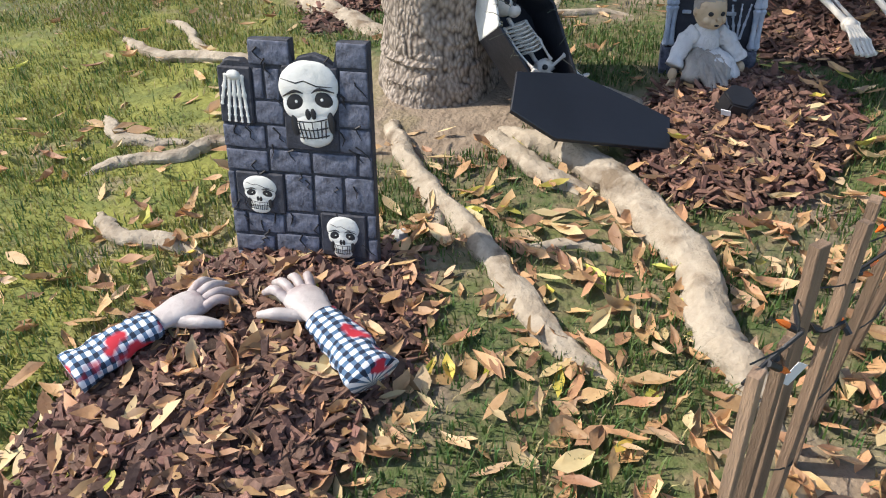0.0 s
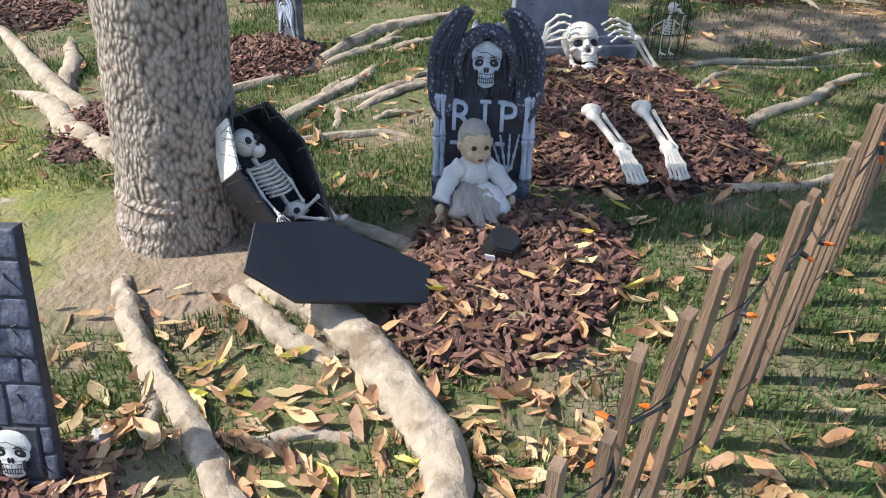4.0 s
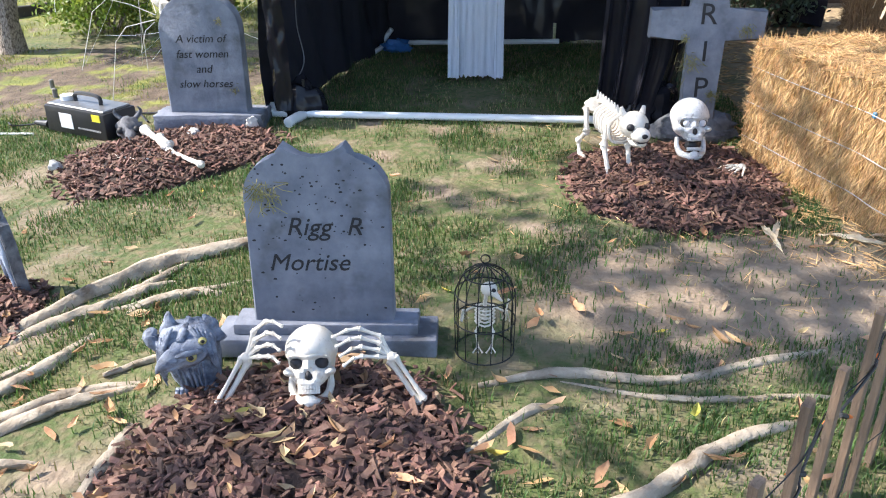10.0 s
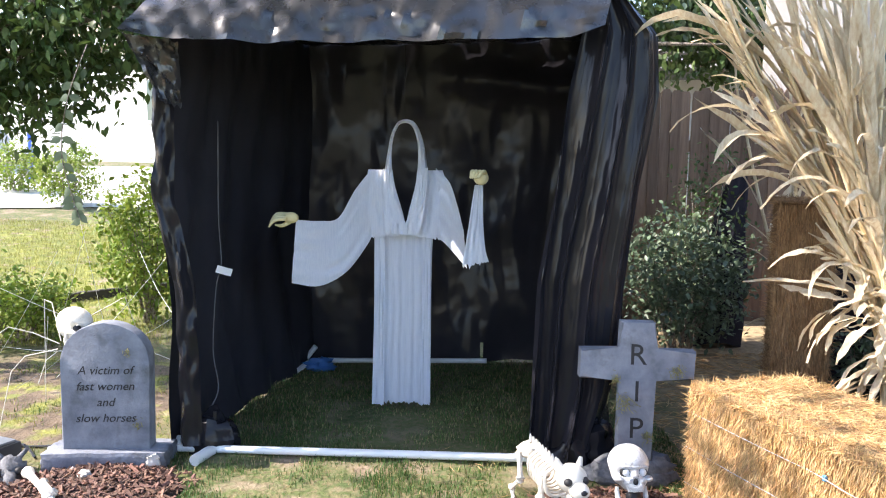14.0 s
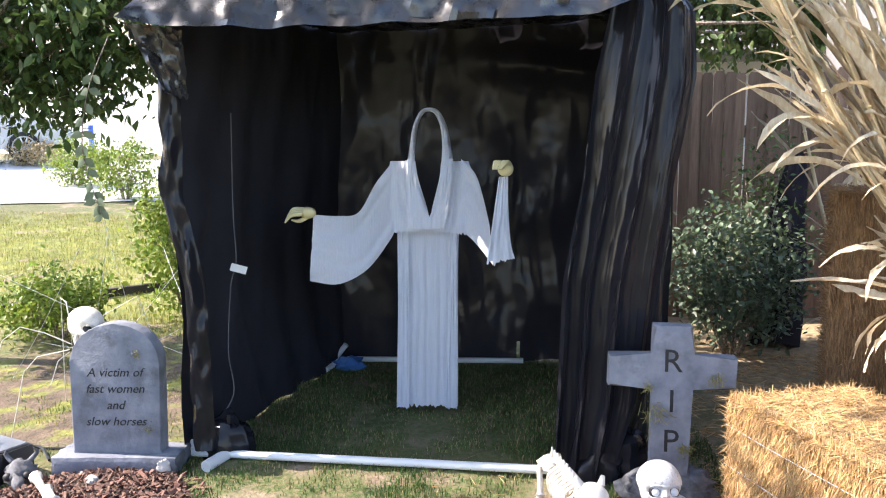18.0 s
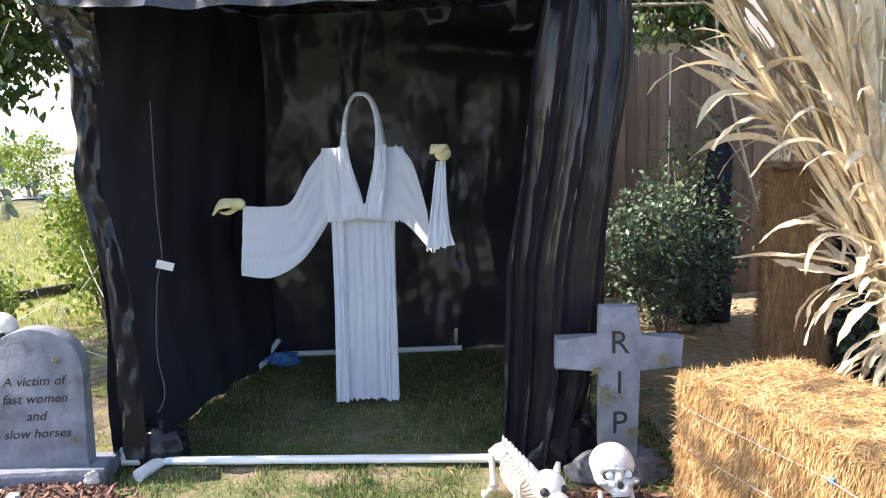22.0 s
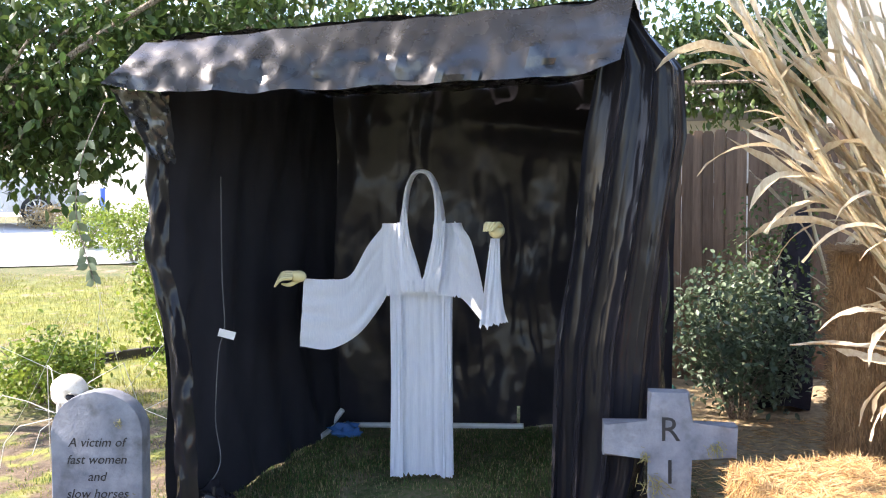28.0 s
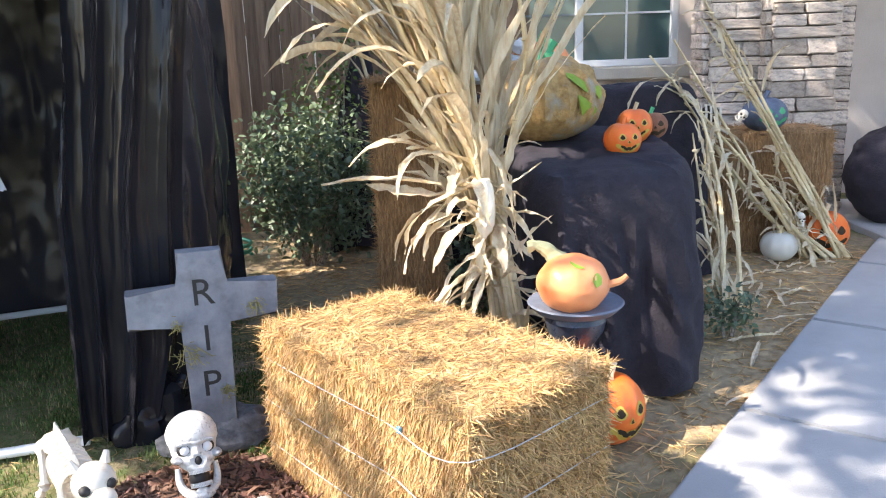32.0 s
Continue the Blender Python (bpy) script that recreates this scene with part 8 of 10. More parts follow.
big = pumpkin(on(2.43, 3.02, 0.93, -20), 0.25, M_PUMP_GOLD, "large glittery brown-gold foam pumpkin with green stem on black cloth", 15, 0.74, M_GREEN, None, rough=0.03, rib=0.10)
for a, z0, cells in ((16, 0.245, ((0, 0.050, 0.034), (0.04, 0.040, 0.0), (0.08, 0.012, -0.030), (0.12, 0.0, -0.012))), (24, 0.165, ((0, 0.045, 0.030), (0.03, 0.030, -0.040), (0.06, 0.010, -0.012), (0.09, 0.0, -0.055), (0.12, -0.02, -0.03))), (46, 0.21, ((0, 0.02, 0.0), (0.04, 0.03, -0.03), (0.08, 0.01, 0.0)))):
    bm = bmesh.new()
    prev = None
    for u, hi, lo in cells:
        pair = []
        for dz in (hi, (hi + lo) / 2, lo):
            zz = (z0 + dz) / (0.25 * 0.74) - 1
            rr, aa = 0.252 * math.sqrt(max(0.02, 1 - zz * zz)), radians(a) + u / 0.25
            pair.append(bm.verts.new((rr * math.sin(aa), -rr * math.cos(aa), z0 + dz)))
        if prev:
            for i in (0, 1):
                bm.faces.new((prev[i], prev[i + 1], pair[i + 1], pair[i]))
        prev = pair
    part("cut_out", bm, M_LIME, big, "lime-green cut-out", smooth=False)
for a in range(6):
    bm = bmesh.new()
    tube(bm, spline([(0, 0, 0.345), (0.045, 0, 0.352), (0.085 + 0.02 * (a % 2), 0.01, 0.335)], 4), [0.03, 0.02, 0.004], 7)
    leaf_ = part("stem_root", bm, M_GREEN, big)
    leaf_.matrix_basis = pose(0, 0, 0, 0, 0, 60 * a)
pumpkin(on(2.735, 3.60, 1.135, -20), 0.15, M_PUMP_PALE, "pale orange pumpkin with bright green stem behind the large pumpkin", 10, 0.75, M_GREEN)
pumpkin(on(2.575, 2.655, 0.895, -14), 0.074, M_PUMP, "small bright orange ceramic jack-o-lantern on black cloth", 9, 0.95, M_PUMP, M_GLOW)
pumpkin(on(2.73, 2.80, 0.925, -22), 0.074, M_PUMP, "small orange ceramic jack-o-lantern on black cloth", 9, 1.0, M_CORN_STEM, M_GLOW)
pumpkin(on(2.86, 2.87, 0.925, -20), 0.075, M_PUMP_BROWN, "small brown carved foam pumpkin on black cloth", 9, 0.8, M_GREEN, M_GLOWDARK)
pumpkin(on(4.14, 3.57, float(gz(4.1, 3.7)) + 0.66, -14), 0.125, M_PUMP_BLUE, "dark blue foam pumpkin with green jagged grin on a bale", 9, 0.8, M_PUMP_BLUE, M_GREEN)
pumpkin(on(4.36, 3.30, float(gz(4.0, 3.28)), -25), 0.135, M_PUMP, "large orange jack-o-lantern on the ground by the porch", 10, 0.9, M_CORN_STEM, M_GLOWDARK)
pumpkin(on(4.02, 3.28, float(gz(4.0, 3.28)), 0), 0.10, mat("white_pumpkin", (0.60, 0.58, 0.52), (0.72, 0.70, 0.64), 8, 0.5, 0.1, 50), "white pumpkin on straw litter behind corn stalks", 9, 0.85)
pumpkin(on(2.12, 2.04, float(gz(2.12, 2.04)), 5, 0, 0), 0.115, M_PUMP, "orange carved jack-o-lantern on the ground beside the bale", 10, 1.05, M_CORN_STEM, M_GLOW)
skull("skull", on(4.10, 3.22, float(gz(4.1, 3.2)) + 0.20, -20), 0.07, "small white skull ornament among corn stalks")
toy = thing("toy_skeleton", pose(3.82, 3.64, float(gz(4.1, 3.7)) + 0.76, 0, 0, -32), "small white striped skeleton toy lying on a straw bale", "skeleton")
bm = bmesh.new()
ball(bm, (0, 0, 0), (0.062, 0.045, 0.062), 16, 10)
part("torso", bm, M_GLOWDARK, toy, "black torso")
for k in range(5):
    bm = bmesh.new()
    x = -0.048 + 0.024 * k
    tube(bm, [(x * 1.05, 0.053 * math.sqrt(1 - (x / 0.07) ** 2) * math.cos(i * 0.449), 0.068 * math.sqrt(1 - (x / 0.07) ** 2) * math.sin(i * 0.449)) for i in range(15)], 0.0065, 6)
    part("rib", bm, M_BONE, toy)
for a, b in (((-0.05, -0.05, 0.03), (-0.13, -0.07, 0.0)), ((0.02, -0.05, -0.05), (0.09, -0.09, -0.08)), ((-0.02, -0.05, -0.06), (0.06, -0.07, -0.12))):
    bm = bmesh.new()
    bone(bm, Vector(a), Vector(b), 0.009)
    part("limb_bone", bm, M_BONE, toy)
skull("skull", pose(3.92, 3.545, float(gz(4.1, 3.7)) + 0.74, 0, 50, -30), 0.075, "small white skull beside the striped skeleton toy")

urn = thing("urn", Matrix.Translation(G(2.06, 2.15, 0)), "blue-black glazed pedestal urn behind the bale", "urn")
bm = bmesh.new()
tube(bm, [(0, 0, 0), (0, 0, 0.03), (0, 0, 0.05), (0, 0, 0.30), (0, 0, 0.36), (0, 0, 0.40), (0, 0, 0.425)], [0.10, 0.10, 0.06, 0.05, 0.09, 0.10, 0.09], 28)
M_URN = mat("blue_black_glaze", (0.02, 0.025, 0.04), (0.05, 0.065, 0.10), 18, 0.3, 0.3, 40)
part("pedestal", bm, M_URN, urn)
bm = bmesh.new()
tube(bm, [(0, 0, 0.415), (0, 0, 0.43), (0, 0, 0.455), (0, 0, 0.46)], [0.08, 0.13, 0.155, 0.15], 36)
part("dish", bm, mat("slate_blue_dish", (0.10, 0.12, 0.17), (0.16, 0.19, 0.25), 12, 0.5, 0.2, 50), urn, "wide slate-blue dish")
gourd = thing("gourd", pose(2.02, 2.10, float(gz(2.06, 2.15)) + 0.535, 0, 0, 0), "pale orange carved gourd lying tilted on the urn's dish", "pumpkin")
bm = bmesh.new()
for v in ball(bm, (0, 0, 0), (0.116, 0.112, 0.094), 40, 26):
    a = math.atan2(v.co.z, v.co.x * 0.8 - v.co.y * 0.5)
    v.co *= 1 - 0.035 * (1 - abs(math.cos(a * 4 + 0.4)))
part("shell", bm, M_PUMP_PALE, gourd)
bm = bmesh.new()
tube(bm, spline([(-0.015, 0.06, 0.055), (-0.045, 0.085, 0.095), (-0.075, 0.10, 0.108), (-0.10, 0.11, 0.106)], 5), [0.034, 0.022, 0.016, 0.019], 9, wobble=0.3)
part("stem", bm, mat("grey_green_stem", (0.32, 0.33, 0.18), (0.46, 0.45, 0.28), 12, 0.7, 0.3, 50), gourd)
g_out, g_side = Vector((-0.47, -0.84, 0.27)), Vector((0.87, -0.49, 0))
g_up = g_side.cross(g_out) * -1
for cells in (((0.50, 0.22, 0.10), (0.58, 0.36, -0.10), (0.66, 0.34, -0.06), (0.74, 0.20, 0.02)), ((-0.08, 0.74, 0.66), (0.04, 0.66, 0.54), (0.16, 0.60, 0.50), (0.28, 0.54, 0.50))):
    bm = bmesh.new()
    prev = None
    for x, hi, lo in cells:
        pair = []
        for y in (hi, lo):
            d = (g_side * x + g_up * y + g_out * math.sqrt(max(0.05, 1 - x * x - y * y))).normalized()
            pair.append(bm.verts.new(Vector((d.x * 0.117, d.y * 0.113, d.z * 0.095))))
        if prev:
            bm.faces.new((prev[0], prev[1], pair[1], pair[0]))
        prev = pair
    part("cut_out", bm, M_LIME, gourd, "lime-green cut-out", smooth=False)
bm = bmesh.new()
tube(bm, spline([(0.085, -0.065, -0.0), (0.115, -0.085, 0.012), (0.135, -0.095, 0.03)], 4), [0.013, 0.011, 0.008], 8)
part("plug", bm, M_PUMP_PALE, gourd)

# draped figure cloths beside the large pumpkin
bm = bmesh.new()
for k in range(14):
    r_.seed(k)
    p = Vector((2.49, 3.60, 1.16)) + Vector((0.89, -0.45, 0)) * r_.gauss(0, 0.10) + Vector((0, 0, r_.uniform(0, 0.22)))
    ball(bm, p, (0.06 * r_.uniform(0.6, 1.4), 0.05, 0.035), 10, 8, rough=0.6, freq=2, seed=k)
solid("white_cloth", bm, mat("pale_blue_white_cloth", (0.50, 0.54, 0.62), (0.70, 0.73, 0.78), 12, 0.9, 0.5, 50), "crumpled pale blue-white cloth beside the large pumpkin", "cloth")
bm = bmesh.new()
ball(bm, (2.46, 3.67, 1.40), (0.15, 0.12, 0.035), 22, 10, rough=0.3)
ball(bm, (2.45, 3.68, 1.45), (0.08, 0.07, 0.07), 16, 10, rough=0.2)
solid("black_hat", bm, M_CLOTH, "black cloth hat on top of the pale cloth", "hat")

# black cloth hung over a post behind the bush
bm = bmesh.new()
rows_ = []
for j in range(19):
    v = j / 18
    rows_.append([])
    for i in range(33):
        a = 2 * math.pi * i / 32
        rad = 0.03 + 0.17 * v ** 0.7 + 0.018 * v * math.sin(a * 7 + 3 * noise.noise(Vector((v * 3, 0, 1)))) + 0.03 * noise.noise(Vector((math.cos(a) * 2, math.sin(a) * 2, v * 4)))
        rows_[-1].append(bm.verts.new((2.21 - 0.13 * v + rad * math.cos(a), 4.86 + 0.6 * rad * math.sin(a), 1.36 - 1.22 * v + 0.02 * math.sin(a * 3) * v)))
for p, q in zip(rows_, rows_[1:]):
    for i in range(32):
        bm.faces.new((p[i], q[i], q[i + 1], p[i + 1]))
bm.faces.new(rows_[0][:32])
solid("black_cloth", bm, M_CLOTH, "black cloth hanging in folds behind the dark bush", "cloth")

# ---- loose straw and corn litter ----
n = 9500
x, y = NP.uniform(1.15, 4.6, n), NP.uniform(1.3, 4.6, n)
ok = (y > 1.45 + 0.55 * (x - 1.7)) | (x < 1.75)
x, y = x[ok], y[ok]
n = len(x)
r = NP.uniform(0.0011, 0.003, n)
v, f = scatter(STRAW_V, STRAW_F, np.stack([x, y, gz(x, y) + 0.006], -1), rotations(NP.uniform(0, 6.28, n), NP.normal(0, 0.12, n), NP.uniform(0, 3, n)), np.stack([r, NP.uniform(0.015, 0.07, n), r * 0.6], -1))
solid("straw_litter", np_mesh(v, f), M_STRAWS, "loose straw scattered on dry soil", "straw", kind="stuff")
n = 1500
x, y = NP.normal(1.25, 0.45, n), NP.normal(2.1, 0.5, n)
r = NP.uniform(0.001, 0.002, n)
v, f = scatter(STRAW_V, STRAW_F, np.stack([x, y, gz(x, y) + 0.012], -1), rotations(NP.uniform(0, 6.28, n), NP.normal(0, 0.12, n), NP.uniform(0, 3, n)), np.stack([r, NP.uniform(0.015, 0.05, n), r * 0.6], -1))
solid("straw_litter", np_mesh(v, f), M_STRAWS, "thin straw scattered round the bale", "straw", kind="stuff")
r_.seed(44)
for k in range(40):
    x, y = r_.uniform(3.2, 4.35), r_.uniform(2.55, 3.2)
    if y < 1.95 + 0.605 * (x - 2.3):
        continue
    bm = bmesh.new()
    a = r_.gauss(0.5, 0.9)
    corn_leaf(bm, (0, 0, 0.012), (math.cos(a), math.sin(a), 0.15), r_.uniform(0.12, 0.32), r_.uniform(0.006, 0.014), 0.3, 1200 + k)
    solid("corn_husk", bm, M_CORN, "dry corn husk lying on bare soil", "corn husk", Matrix.Translation(G(x, y, 0)), group="corn husks")
for k, (x, y, a, ln) in enumerate(((0.98, 1.72, -80, 0.26), (1.06, 1.72, -110, 0.2), (1.16, 1.62, -25, 0.22), (1.32, 1.60, -15, 0.2), (1.45, 1.52, -10, 0.2), (2.9, 2.25, 40, 0.3), (3.2, 2.45, 20, 0.3), (3.5, 2.7, 60, 0.3), (2.6, 2.05, 10, 0.25), (3.0, 2.5, -20, 0.25))):
    bm = bmesh.new()
    corn_leaf(bm, (0, 0, 0.012), (math.cos(radians(a)), math.sin(radians(a)), 0.12), ln, 0.014, 0.25, 900 + k)
    solid("corn_husk", bm, M_CORN, "dry corn husk lying on bare soil", "corn husk", Matrix.Translation(G(x, y, 0)), group="corn husks")

# ---- house front, column, path, fence ----
HX, HY = Vector((0.93, -0.37, 0)), Vector((0.37, 0.93, 0))
HM = Matrix((HX, HY, Vector((0, 0, 1)))).transposed().to_4x4()
HM.translation = (3.95, 5.25, 0)
M_FRAME = mat("white_vinyl_frame", (0.72, 0.74, 0.76), (0.78, 0.80, 0.81), 9, 0.4, 0.05, 50)
M_MUNTIN = mat("screened_grey_muntin", (0.10, 0.13, 0.15), (0.13, 0.16, 0.18), 9, 0.6, 0.0)
M_SILL = mat("beige_sill", (0.52, 0.47, 0.40), (0.60, 0.55, 0.48), 9, 0.85, 0.3, 90)
M_GLASS = bpy.data.materials.new("window_glass")
M_GLASS.use_nodes = True
gb = M_GLASS.node_tree.nodes["Principled BSDF"]
# Even teal base, raised in colour for sky reflected in the panes.
gb.inputs["Base Color"].default_value = (0.07, 0.12, 0.12, 1)
gb.inputs["Roughness"].default_value = 0.06
gb.inputs["Specular IOR Level"].default_value = 0.7
wall_ = thing("wall_front", HM, "beige stucco house front wall with a window", "wall", kind="structure")
for x0, x1, z0, z1 in ((-1.35, -0.62, -0.2, 3.2), (-0.62, 0.735, -0.2, 1.16), (-0.62, 0.735, 2.40, 3.2), (0.735, 2.6, -0.2, 3.2)):
    bm = bmesh.new()
    box(bm, (x1 - x0, 0.2, z1 - z0), ((x0 + x1) / 2, 0.1, (z0 + z1) / 2))
    part("wall_panel", bm, M_WALL, wall_)
win = thing("window_1", HM, "white-framed window with muntins and dark teal blinds", "window", kind="structure")
for x, z, w, h in ((-0.595, 1.78, 0.05, 1.24), (0.71, 1.78, 0.05, 1.24), (0.0575, 1.185, 1.255, 0.05), (0.0575, 2.375, 1.255, 0.05), (0.02, 1.78, 0.055, 1.14)):
    bm = bmesh.new()
    box(bm, (w, 0.06, h), (x, 0.03, z), None, 0.006)
    part("window_frame", bm, M_FRAME, win)
for x0, x1, k in ((-0.57, -0.0075, 1), (0.0475, 0.685, 2)):
    bm = bmesh.new()
    box(bm, (x1 - x0, 0.01, 1.14), ((x0 + x1) / 2, 0.06, 1.78))
    part("pane", bm, M_GLASS, win, "dark teal reflecting pane")
    for f in (0.5,):
        bm = bmesh.new()
        box(bm, (0.014, 0.012, 1.14), (x0 + (x1 - x0) * f, 0.05, 1.78))
        part("muntin", bm, M_FRAME if k == 2 else M_MUNTIN, win)
    for z in (1.535, 1.88, 2.22):
        bm = bmesh.new()
        box(bm, (x1 - x0, 0.010, 0.014), ((x0 + x1) / 2, 0.049, z))
        part("muntin", bm, M_FRAME if k == 2 else M_MUNTIN, win)
bm = bmesh.new()
box(bm, (1.75, 0.14, 0.09), (0.06, -0.05, 1.115), None, 0.01)
part("window_sill", bm, M_SILL, win)
bm = bmesh.new()
box(bm, (3.6, 0.5, 0.12), (0.8, 0.05, 3.05), None, 0.01)
solid("eave", bm, M_SILL, "beige boxed roof eave over the house front", "eave", HM, kind="structure")

# Unseen roof slab, added to keep sun off the porch wall.
bm = bmesh.new()
box(bm, (2.5, 1.5, 0.14), (1.75, -0.34, 2.53), None, 0.01)
solid("porch_roof", bm, M_SILL, "added beige flat roof out of view, shades the porch wall", "roof", HM, kind="structure")

col = thing("stone_column", HM @ Matrix.Translation((0.66, -0.95, 0)), "porch column clad in stacked pale ledge stone", "column")
bm = bmesh.new()
box(bm, (0.40, 0.24, 2.46), (0.23, 0.27, 1.23))
box(bm, (0.39, 0.36, 2.46), (0.575, 0.20, 1.23))
box(bm, (0.20, 0.22, 2.46), (0.87, 0.30, 1.23))
part("core", bm, mat("mortar", (0.12, 0.10, 0.09), (0.18, 0.15, 0.13), 20, 0.95, 0.4, 90), col, "dark recessed mortar core")
M_LEDGE = mat("ledge_stone", (0.46, 0.38, 0.32), (0.72, 0.64, 0.57), 9, 0.85, 0.9, 30, rand=0.35, c3=(0.30, 0.26, 0.25), s3=5, t3=0.58)
r_ = random.Random(17)
stone_meshes = []
for k in range(9):
    bm = bmesh.new()
    box(bm, (1, 1, 1), (0, 0, 0), None, 0.06, 1)
    bmesh.ops.subdivide_edges(bm, edges=[e for e in bm.edges if e.calc_length() > 0.5], cuts=2, use_grid_fill=True)
    for v in bm.verts:
        v.co += Vector((noise.noise(v.co * 3 + Vector((k * 4, 0, 0))), noise.noise(v.co * 3 + Vector((0, k * 4, 0))), noise.noise(v.co * 3 + Vector((0, 0, k * 4))))) * 0.10
    me = finish(bm, False)
    me.materials.append(M_LEDGE)
    stone_meshes.append(me)
# three stepped faces: (start x, width, y), then the side of the middle one
for x_face, wide_, y_face, turned in ((0.03, 0.345, 0.14, 0), (0.37, 0.41, 0.01, 0), (0.785, 0.17, 0.18, 0), (0.37, 0.13, 0.01, 1), (0.03, 0.26, 0.14, 1)):
    z = 0.0
    while z < 2.36:
        h = r_.uniform(0.055, 0.105)
        x = 0.0
        while x < wide_ - 0.02:
            w = min(r_.uniform(0.14, 0.34), wide_ - x)
            if wide_ - x - w < 0.08:
                w = wide_ - x
            d = r_.uniform(0.045, 0.085)
            ob = part("stone", stone_meshes[r_.randrange(9)], None, col, smooth=False)
            if turned:
                ob.matrix_basis = pose(x_face, y_face + x + w / 2, z + h / 2) @ Matrix.Diagonal((d, w - 0.008, h - 0.008, 1))
            else:
                ob.matrix_basis = pose(x_face + x + w / 2, y_face, z + h / 2) @ Matrix.Diagonal((w - 0.008, d, h - 0.008, 1))
            x += w
        z += h

# Stucco darkened in colour to stand in for shade on the porch.
M_PORCH = mat("shade_toned_porch_wall", (0.30, 0.27, 0.25), (0.36, 0.33, 0.30), 5, 0.9, 0.4, 120)
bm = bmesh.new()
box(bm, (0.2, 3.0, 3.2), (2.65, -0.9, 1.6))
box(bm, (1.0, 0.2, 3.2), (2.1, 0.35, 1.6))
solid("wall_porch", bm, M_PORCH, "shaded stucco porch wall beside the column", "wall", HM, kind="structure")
bm = bmesh.new()
ball(bm, (1.80, -1.15, 0.49), (0.34, 0.26, 0.32), 40, 28, rough=0.08, freq=4)
solid("black_sack", bm, M_CLOTH, "rounded black cloth-covered shape on the porch", "cloth", HM)

# concrete path in slabs
PD = Vector((4.55 - 2.10, 3.165 - 1.683, 0)).normalized()
PN = Vector((PD.y, -PD.x, 0))
path = thing("path", Matrix.Identity(4), "pale grey concrete garden path in jointed slabs", "path", kind="structure")
start = Vector((2.10, 1.683, 0)) - PD * 0.28
for k in range(5):
    a = start + PD * (k * 0.985 - 0.12)
    bm = bmesh.new()
    L_ = 0.975
    pts_ = [a, a + PN * 1.25, a + PN * 1.25 + PD * L_, a + PD * L_]
    z0, z1 = float(gz(a.x, a.y)), float(gz((a + PD * L_).x, (a + PD * L_).y))
    zz = [z0, z0, z1, z1]
    lo = [bm.verts.new((p.x, p.y, z - 0.12)) for p, z in zip(pts_, zz)]
    hi = [bm.verts.new((p.x, p.y, z + 0.03)) for p, z in zip(pts_, zz)]
    bm.faces.new(lo)
    bm.faces.new(hi[::-1])
    for i in range(4):
        bm.faces.new((lo[(i + 1) % 4], lo[i], hi[i], hi[(i + 1) % 4]))
    bmesh.ops.recalc_face_normals(bm, faces=bm.faces[:])
    bmesh.ops.bevel(bm, geom=[e for e in bm.edges if e.verts[0].co.z > min(zz) - 0.05 and e.verts[1].co.z > min(zz) - 0.05 and abs(e.verts[0].co.z - e.verts[1].co.z) < 0.06], offset=0.012, segments=2, affect='EDGES')
    part("slab", bm, M_CONC, path)
bm = bmesh.new()
box(bm, (1.5, 1.15, 0.2), (2.27, -0.98, 0.10), None, 0.01)
solid("porch_floor", bm, M_CONC, "pale concrete porch floor", "floor", HM, kind="structure")

# wooden yard fence
M_BOARD = mat("red_brown_fence_board", (0.14, 0.088, 0.060), (0.27, 0.18, 0.125), 6, 0.85, 0.4, 60, stretch=(5, 5, 0.5), rand=0.3)
yard = thing("yard_fence", pose(1.35, 5.75, 0, 0, 0, -8), "tall weathered red-brown wooden board fence behind the bush", "fence")
bm = bmesh.new()
slab(bm, [(-0.0385, 0), (0.0385, 0), (0.0385, 1.80), (0.024, 1.825), (-0.024, 1.825), (-0.0385, 1.80)], 0.018, 0, 0.002, 1)
board_me = finish(bm, False)
board_me.materials.append(M_BOARD)
for k in range(41):
    ob = part("board", board_me, None, yard, smooth=False)
    x = 0.0755 * k
    ob.matrix_basis = pose(x + 0.05, 0.010 * (k % 2), float(gz(1.4 + x, 5.7)) - 0.03 + r_.uniform(-0.015, 0.015), 0, r_.gauss(0, 0.15), 0)
for z in (0.4, 1.5):
    bm = bmesh.new()
    box(bm, (3.1, 0.04, 0.09), (1.55, 0.045, z))
    part("rail", bm, M_BOARD, yard)
bm = bmesh.new()
box(bm, (0.24, 0.24, 3.0), (0, 0, 1.5), None, 0.01)
solid("wall_pier", bm, mat("pinkish_white_stucco", (0.70, 0.66, 0.66), (0.76, 0.72, 0.72), 5, 0.9, 0.4, 120), "pinkish white stucco wall end beside the fence", "wall", pose(1.22, 5.62, 0.05, 0, 0, -8), kind="structure")
bm = bmesh.new()
box(bm, (9, 0.3, 2.45), (0, 0, 1.22))
far_wall = solid("wall_neighbour", bm, mat("white_stucco", (0.74, 0.72, 0.76), (0.80, 0.78, 0.82), 3, 0.9, 0.4, 90), "white stucco wall of the neighbouring house", "wall", pose(5.2, 9.2, 0.1, 0, 0, -6), kind="structure")
bm = bmesh.new()
box(bm, (9.6, 3.0, 0.14), (0, 1.0, 2.75), (18, 0, 0))
solid("roof_neighbour", bm, mat("grey_roof", (0.20, 0.19, 0.19), (0.28, 0.26, 0.26), 6, 0.9, 0.5, 60), "low grey shingle roof of the neighbouring house", "roof", pose(5.2, 9.2, 0.1, 0, 0, -6), kind="structure")

